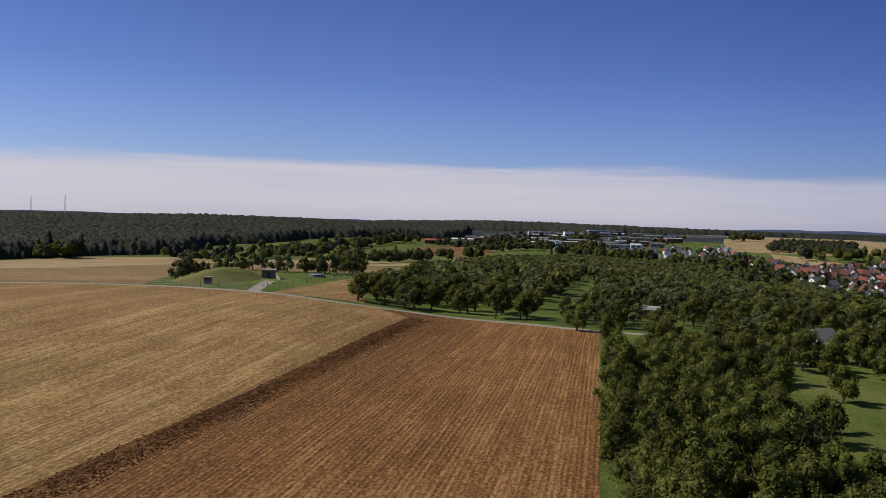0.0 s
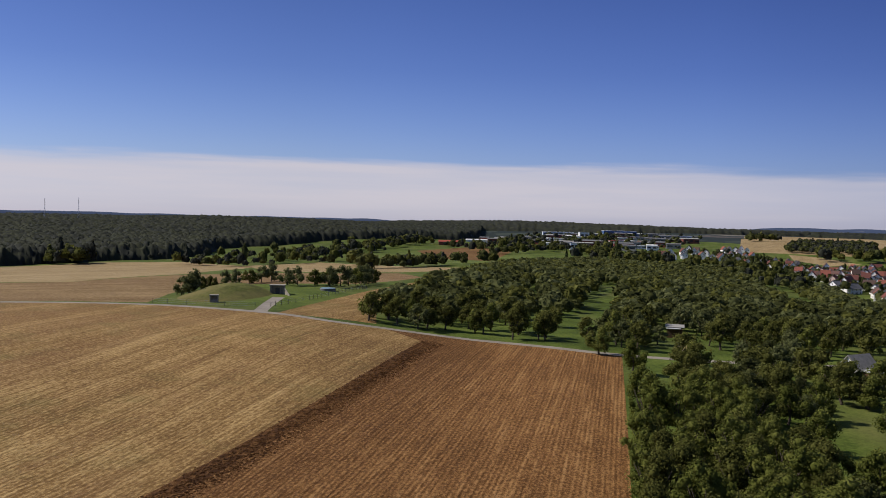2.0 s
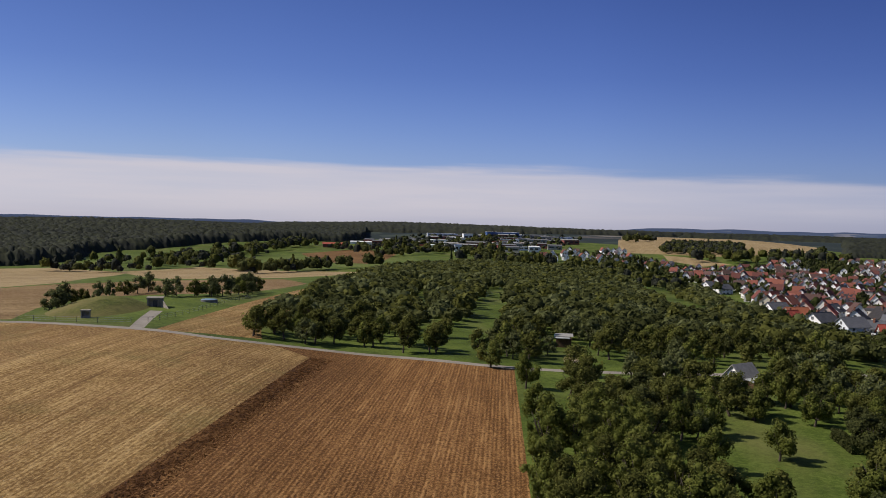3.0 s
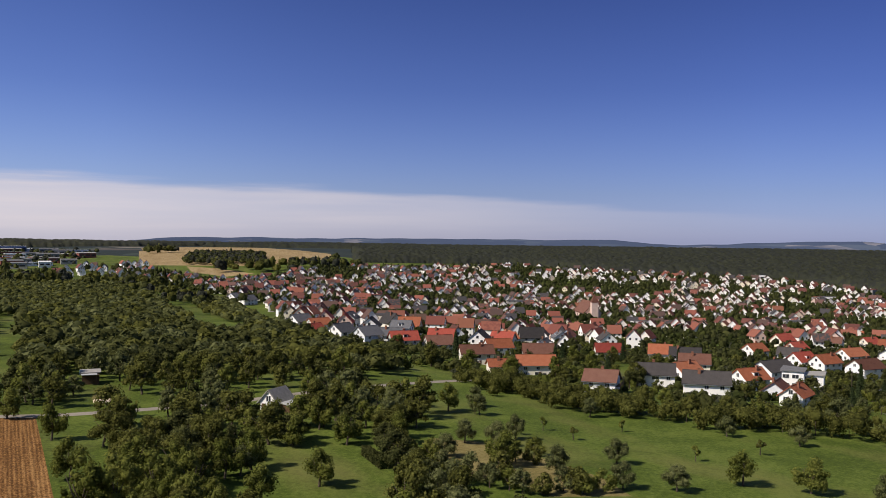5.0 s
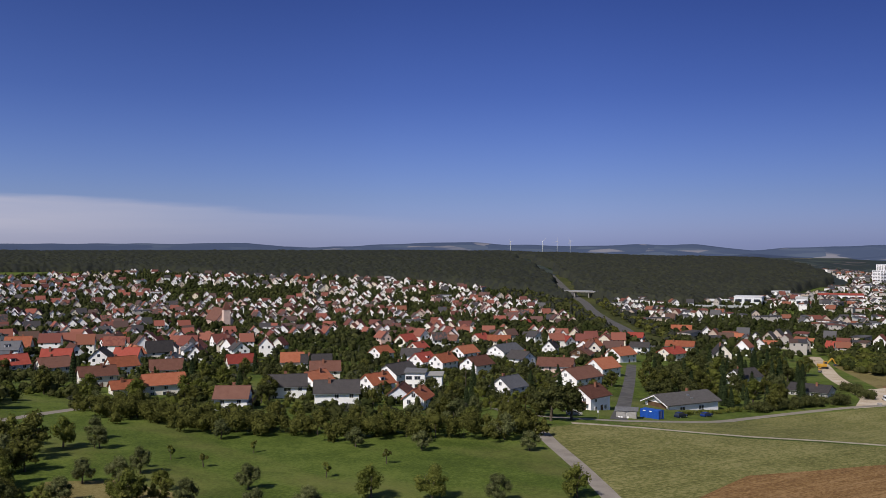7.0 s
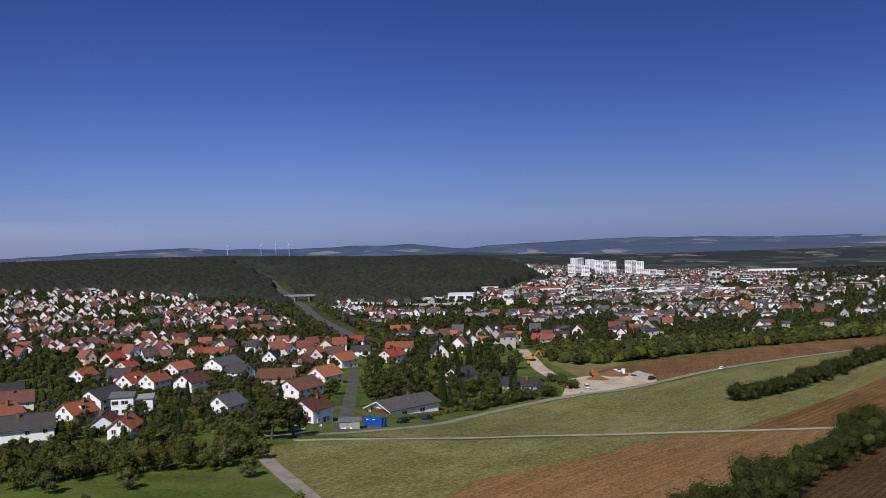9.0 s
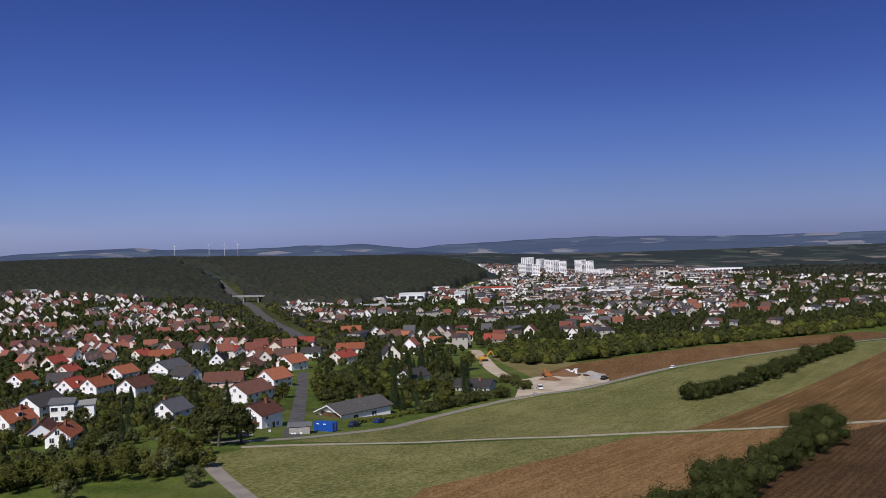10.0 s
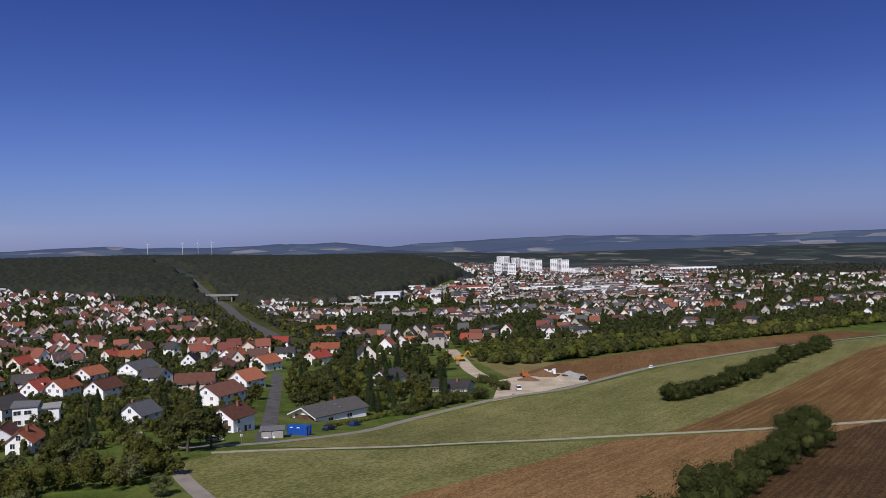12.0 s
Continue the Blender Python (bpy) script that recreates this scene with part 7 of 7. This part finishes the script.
hall(1500, 1130, 138, 62, 24, 8, PAINT["cool_white"], PAINT["white"], "long white factory hall on the ridge")
hall(1585, 1040, 138, 66, 30, 12, PAINT["hall_blue"], PAINT["cool_white"], "large blue factory hall")
hall(1262, 783, 138, 46, 16, 5, PAINT["cool_white"], PAINT["white"], "low white hall with a pale roof")
hall(1285, 1018, 138, 40, 18, 7, WALLS["grey"], PAINT["grey"], "large grey factory hall")
hall(1340, 985, 138, 34, 16, 6, PAINT["cool_white"], PAINT["white"], "white warehouse with a pale roof")
hall(1112, 808, 138, 12, 12, 11, PAINT["cool_white"], PAINT["hall_blue"], "white cubic workshop building")
hall(1004, 958, 135, 36, 14, 5, PAINT["redbrown"], ROOFS["red"], "red barn at the forest edge", False, 2.5)
hall(1170, 1020, 138, 88, 14, 4, PAINT["cool_white"], PAINT["white"], "very long low white stable", False, 1.5)
hall(1470, 960, 140, 40, 20, 9, PAINT["redbrown"], PAINT["grey"], "flat-roofed redbrown factory building")
hall(1420, 1010, 130, 18, 14, 16, PAINT["cool_white"], PAINT["grey"], "tall white silo building")
hall(1390, 900, 140, 30, 18, 7, WALLS["white"], ROOFS["brown"], "workshop with a brown roof")
hall(1450, 870, 150, 36, 18, 7, PAINT["cool_white"], PAINT["grey"], "white workshop hall with grey roof")
hall(1330, 880, 120, 26, 14, 7, WALLS["cream"], ROOFS["red"], "cream workshop building with red roof")
hall(1580, 900, 140, 44, 20, 8, PAINT["cool_white"], PAINT["white"], "white flat-roofed industrial hall")
hall(1566, -374, 170, 50, 18, 5, WALLS["cream"], PAINT["sheet"], "long low school hall at the forest edge")
hall(1530, -300, 175, 18, 12, 8, WALLS["white"], PAINT["white"], "white cubic building at the forest edge")
hall(1043, -680, 40, 34, 26, 12, PAINT["cool_white"], PAINT["white"], "white sports hall with a flat roof")
hall(1062, -648, 40, 26, 16, 7, PAINT["cool_white"], PAINT["white"], "lower wing of a white hall")
hall(1010, -735, 40, 14, 14, 12, PAINT["cool_white"], PAINT["sheet"], "white cubic house with pitched roof", True, 2.0)
hall(990, -610, 35, 66, 14, 5, WALLS["grey"], PAINT["sheet"], "long low grey school wing")
hall(1130, -890, 32, 60, 18, 8, WALLS["white"], ROOFS["red"], "white supermarket with a red roof", True, 2.0)
hall(1190, -800, 35, 80, 14, 6, WALLS["white"], PAINT["sheet"], "long pale school building")
hall(1420, -1830, 48, 110, 16, 14, WALLS["white"], PAINT["white"], "long white school block")
hall(1340, -1640, 48, 60, 14, 9, WALLS["grey"], PAINT["sheet"], "long grey office block")
hall(1390, -1590, 20, 22, 16, 18, WALLS["cream"], PAINT["grey"], "cream cubic apartment house")
for i, (x, y) in enumerate([(1020, -1010), (1040, -1050), (1060, -1090), (1000, -1060), (1025, -1110), (1085, -1130), (980, -1120), (1010, -1160), (1120, -1010), (1140, -1060)]):
    hall(x, y, 52, 46, 9, 7 + 2 * (i % 2), WALLS["white"], PAINT["white"] if i % 3 else PAINT["old_grey"], "terrace of white flat-roofed houses")


rng = np.random.default_rng(45)
ESTATE = [(1080, 760), (1300, 740), (1640, 880), (1620, 1080), (1450, 1160), (1150, 1040)]
SHEDS = [("cool_white", "white", "low white workshop with a pale roof"), ("cool_white", "grey", "white workshop with a grey roof"), ("grey", "old_grey", "grey storage shed of the estate"),
         ("redbrown", "old_grey", "redbrown storage shed of the estate"), ("redbrown", "grey", "low redbrown workshop with a grey roof")]
for x, y in scatter(ESTATE, 58, rng, 0.35, 0.3):
    wall, roof, words = SHEDS[int(rng.integers(5))]
    hall(x, y, rng.uniform(120, 160), rng.uniform(14, 38), rng.uniform(10, 18), rng.uniform(4, 9), PAINT[wall], PAINT[roof], words, True, rng.uniform(0, 2.0))
spots = []
for x, y in scatter(ESTATE, 26, rng):
    r = rng.uniform(3, 6)
    spots.append((x, y, ground_z(x, y) + r, r, r * 1.1, int(rng.integers(2))))
joined_crowns("estate_greenery", spots, (M["leaf_dark"], M["leaf_wood"]), "trees between the workshops of an estate", "trees", seed=75, levels=((1e9, 10, 0.3, True),))


def terrace(x, y, heading, units, roof, label, pitch=1.6):
    """A row of joined white houses, stepped a little from unit to unit."""
    root = new("terrace")
    for i in range(units):
        y0, dx, h = (i - units / 2) * 7.0, 0.9 * (i % 2), 6.2 + 0.4 * (i % 3)
        part("wall", Shape().box(-4.5 + dx, 4.5 + dx, y0, y0 + 6.98, -3, h).mesh("wall", WALLS["white"]), root)
        part("roof", Shape().prism([(-4.9 + dx, h + 0.01), (4.9 + dx, h + 0.01), (4.9 + dx, h + 0.3), (dx, h + 0.3 + pitch), (-4.9 + dx, h + 0.3)], y0, y0 + 6.98).mesh("roof", roof), root)
        for side in (-1, 1):
            for z in (0.9, 3.8):
                xx = side * 4.5 + dx
                part("window", Shape().box(xx - 0.08, xx + 0.08, y0 + 1.2, y0 + 5.6, z, z + 1.4).mesh("window", GLASS), root)
    return tagged(placed(root, x, y, heading), label, "terraced houses", "terraces of the town")


for x, y, n in ((1270, -1345, 5), (1302, -1385, 5), (1255, -1300, 4), (1112, -1188, 5), (1143, -1225, 6), (1170, -1262, 4), (1028, -1070, 4), (1058, -1105, 5), (935, -950, 4), (962, -980, 3)):
    terrace(x, y, 46, n, PAINT["grey"], "row of white terraced houses with grey roofs")
for x, y, n in ((1370, -1180, 4), (1265, -1112, 4), (1250, -1150, 3), (1330, -1235, 4), (1190, -1105, 4)):
    terrace(x, y, 40, n, PAINT["old_grey"], "row of pale houses with flat grey roofs", 0.3)
for x, y, L in ((645, -650, 13), (662, -672, 12), (672, -640, 15)):
    hall(x, y, 20, L, 10, 7, WALLS["white"], PAINT["grey"], "modern white house with a flat roof")


def tower_block(x, y, heading, cells, storeys, label):
    """cells: the widths of the stepped slices of the slab."""
    root = new("tower_block")
    x0 = -sum(cells) / 2
    pane_mesh = {}
    for i, w in enumerate(cells):
        n = storeys - (i % 3) - (1 if i == 0 else 0)
        h = 2.9 * n
        part("wall", Shape().box(x0, x0 + w, -7 + (i % 2) * 1.6, 7 + (i % 2) * 1.6, -12, h).mesh("wall", WALLS["white"]), root)
        part("parapet", Shape().box(x0 - 0.2, x0 + w + 0.2, -7.2 + (i % 2) * 1.6, 7.2 + (i % 2) * 1.6, h + 0.003, h + 0.8).mesh("parapet", PAINT["cool_white"]), root)
        if w not in pane_mesh:
            pane_mesh[w] = Shape().box(w * 0.08, w * 0.30, -0.12, 0.1, 0, 1.15).box(w * 0.38, w * 0.62, -0.12, 0.1, 0, 1.15).box(w * 0.70, w * 0.92, -0.12, 0.1, 0, 1.15).mesh("window_band", GLASS)
            pane_mesh[-w] = Shape().box(0.5, w - 0.5, -1.2, -0.125, -0.9, -0.1).mesh("balcony", PAINT["white"])
        for k in range(n):
            part("window_band", pane_mesh[w], root, at=pose(x0, -7 + (i % 2) * 1.6, 1.0 + 2.9 * k))
            if i % 2:
                part("balcony", pane_mesh[-w], root, at=pose(x0, -7 + (i % 2) * 1.6, 1.0 + 2.9 * k))
        x0 += w
    return tagged(placed(root, x, y, heading, 5.0), label, "tower block", "tower blocks")


def at_heading(h, d):
    return math.sin(radians(h)) * d, math.cos(radians(h)) * d


for h, d, cells, n, lab in ((130.75, 2030, [15, 16, 16], 9, "white stepped slab of flats with window bands"), (132.45, 2200, [18, 15, 16], 12, "tall white tower block with balconies"),
                            (134.2, 2300, [16, 12, 18], 13, "white tower block on the hilltop"), (130.8, 2700, [19, 18], 11, "far white tower block"), (131.7, 2620, [12, 12, 12], 11, "far stepped white flats"),
                            (135.3, 2250, [16, 16, 16], 6, "long white low flats")):
    x, y = at_heading(h, d)
    tower_block(x, y, h, cells, n, lab)


def bridge():
    root = new("road_bridge")
    a, b = Vector((1252, -486)), Vector((1196, -548))
    mid, d = (a + b) / 2, (b - a)
    L = d.length
    z = ground_z(mid.x, mid.y) + 8.5
    head = math.degrees(math.atan2(d.x, d.y))
    part("deck", Shape().box(-5, 5, -L / 2 - 8, L / 2 + 8, -1.3, 0).mesh("deck", CONCRETE), root, "grey concrete deck")
    for s in (-1, 1):
        part("railing", Shape().box(s * 4.9 - 0.1, s * 4.9 + 0.1, -L / 2 - 8, L / 2 + 8, 0.004, 1.0).mesh("railing", METAL), root)
    for y in (-L / 4, 0, L / 4):
        part("pier", Shape().box(-3.5, 3.5, y - 0.6, y + 0.6, -14, -1.305).mesh("pier", CONCRETE), root)
    for s in (-1, 1):
        part("abutment", Shape().box(-6, 6, s * (L / 2 + 6) - 4, s * (L / 2 + 6) + 4, -14, -1.31).mesh("abutment", CONCRETE), root)
    root.matrix_basis = pose(mid.x, mid.y, z, 0, 0, -head)
    return tagged(root, "grey concrete road bridge over the motorway", "bridge")


bridge()


def church():
    root = new("church")
    part("nave", Shape().prism([(-8, -3), (8, -3), (8, 9), (0, 19), (-8, 9)], -17, 17).mesh("nave", WALLS["pink"]), root)
    r = Shape()
    for s in (-1, 1):
        pts = [(0, 19.05), (s * 8.6, 8.3), (s * 8.8, 8.7), (0, 19.6)]
        r.prism(pts if s > 0 else pts[::-1], -17.6, 17.6)
    part("roof", r.mesh("roof", ROOFS["brown"]), root, "steep reddish brown roof")
    part("choir", Shape().tube([(0, 18, -3), (0, 18, 9), (0, 18, 15)], [7, 7, 0.4], 10).mesh("choir", ROOFS["orange"]), root)
    t = part("tower", Shape().box(-3, 3, -23, -17.003, -3, 19).mesh("tower", WALLS["pink"]), root)
    part("spire", Shape().add([(-3.3, -23.3, 19.01), (3.3, -23.3, 19.01), (3.3, -16.7, 19.01), (-3.3, -16.7, 19.01), (0, -20, 27)], [(0, 1, 2, 3), (0, 4, 1), (1, 4, 2), (2, 4, 3), (3, 4, 0)]).mesh("spire", ROOFS["brown"]), t)
    for y in (-13, -7, -1, 5, 11):
        for s in (-1, 1):
            part("window", Shape().box(s * 8 - 0.06, s * 8 + 0.06, y, y + 1.8, 2, 7).mesh("window", GLASS), root, "tall church window")
    return tagged(placed(root, 868, -10, 75), "pinkish church with a steep brown roof", "church")


church()


def wind_turbine(h, d, seed):
    x, y = at_heading(h, d)
    root = new("wind_turbine")
    part("tower", Shape().tube([(0, 0, -5), (0, 0, 85)], [1.3, 0.8], 12).mesh("tower", PAINT["sheet"], smooth=True), root)
    part("nacelle", Shape().box(-1.6, 1.6, -4, 5, 83.5, 87.5, bevel=0.6).mesh("nacelle", PAINT["white"]), root)
    for k in range(3):
        a = radians(seed * 37 + 120 * k)
        c, s = math.cos(a), math.sin(a)
        b = Shape().add([(-0.6, -4.6, 0), (0.6, -4.6, 0), (0.8, -4.5, 6), (0.1, -4.5, 24), (-0.1, -4.4, 24), (-0.5, -4.3, 6)], [(0, 1, 2, 5), (5, 2, 3, 4)], Matrix.Translation((0, 0, 85.5)) @ Matrix.Rotation(a, 4, "Y"))
        b.add([(-0.6, -4.2, 0), (0.6, -4.2, 0), (0.8, -4.2, 6), (0.1, -4.3, 24), (-0.1, -4.3, 24), (-0.5, -4.1, 6)], [(5, 2, 1, 0), (4, 3, 2, 5)], Matrix.Translation((0, 0, 85.5)) @ Matrix.Rotation(a, 4, "Y"))
        part("blade", b.mesh("blade", PAINT["sheet"]), root)
    root.matrix_basis = pose(x, y, ground_z(x, y) - 10, 0, 0, 180 - h)
    return tagged(root, "white three-bladed wind turbine on the horizon", "wind turbine", "wind farm")


for i, h in enumerate((109.4, 111.4, 112.3, 113.1)):
    wind_turbine(h, 4550 - 40 * i, i + 1)


def radio_mast(h, d, tall):
    x, y = at_heading(h, d)
    s = Shape()
    for a in range(3):
        t = 2 * math.pi * a / 3
        s.tube([(math.cos(t) * 1.6, math.sin(t) * 1.6, -3), (math.cos(t) * 0.4, math.sin(t) * 0.4, tall)], [0.16, 0.12], 4)
    for k in range(8):
        q = 1.6 - 1.2 * k / 8
        s.box(-q, q, -0.12, 0.12, tall * k / 8, tall * k / 8 + 0.25)
    return tagged(placed(new("radio_mast", s.mesh("radio_mast", METAL)), x, y), "slender lattice radio mast above the forest", "mast")


radio_mast(22.4, 1500, 42)
radio_mast(24.2, 1500, 44)


def power_pole(x, y):
    s = Shape().tube([(0, 0, -1), (0, 0, 9)], [0.16, 0.1], 8).box(-1.1, 1.1, -0.06, 0.06, 8.2, 8.35)
    return tagged(placed(new("power_pole", s.mesh("power_pole", M["bark"])), x, y, 30), "wooden power pole between gardens", "pole")


power_pole(299, -73)
sign = new("road_sign")
part("post", Shape().tube([(0, 0, -0.4), (0, 0, 2.2)], [0.05, 0.05], 8).mesh("post", METAL), sign)
part("board", Shape().box(-0.3, 0.3, -0.06, -0.03, 1.6, 2.2).mesh("board", PAINT["white"]), sign)
tagged(placed(sign, 238, -92, 280), "small white road sign on a post", "sign")

# far hills: plain backdrops behind everything, haze painted into their bluish colour
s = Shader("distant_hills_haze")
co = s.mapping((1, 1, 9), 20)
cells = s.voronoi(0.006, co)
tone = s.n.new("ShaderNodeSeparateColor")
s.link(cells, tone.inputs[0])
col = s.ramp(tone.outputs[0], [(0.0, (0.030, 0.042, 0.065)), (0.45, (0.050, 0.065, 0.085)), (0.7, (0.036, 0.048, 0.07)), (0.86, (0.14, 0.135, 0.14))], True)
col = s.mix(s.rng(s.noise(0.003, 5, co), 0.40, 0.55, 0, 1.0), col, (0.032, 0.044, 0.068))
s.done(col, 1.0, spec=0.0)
# faint blue glow imitates the haze before the hills
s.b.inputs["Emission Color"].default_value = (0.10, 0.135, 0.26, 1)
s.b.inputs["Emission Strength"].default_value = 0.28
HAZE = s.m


def hills(h0, h1, d, base, crest, seed, rough=1.0):
    v, f = [], []
    n = int((h1 - h0) * 4)
    for i in range(n + 1):
        h = h0 + (h1 - h0) * i / n
        x, y = at_heading(h, d)
        u = i / n
        edge = min(1, 6 * u, 6 * (1 - u))
        z = base + (crest - base) * edge * (0.8 + 0.35 * noise.noise((h * 0.09 * rough, seed, 0)) + 0.1 * noise.noise((h * 0.5, seed, 3)))
        xb, yb = at_heading(h, d + 120)
        v += [(x, y, -160), (x, y, z - 14), (xb, yb, z)]
    for i in range(n):
        for k in range(2):
            a = 3 * i + k
            f.append((a, a + 3, a + 4, a + 1))
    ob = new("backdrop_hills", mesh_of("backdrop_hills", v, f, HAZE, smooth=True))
    return tagged(ob, "far hills with bluish summer haze painted on", "hills", kind="structure")


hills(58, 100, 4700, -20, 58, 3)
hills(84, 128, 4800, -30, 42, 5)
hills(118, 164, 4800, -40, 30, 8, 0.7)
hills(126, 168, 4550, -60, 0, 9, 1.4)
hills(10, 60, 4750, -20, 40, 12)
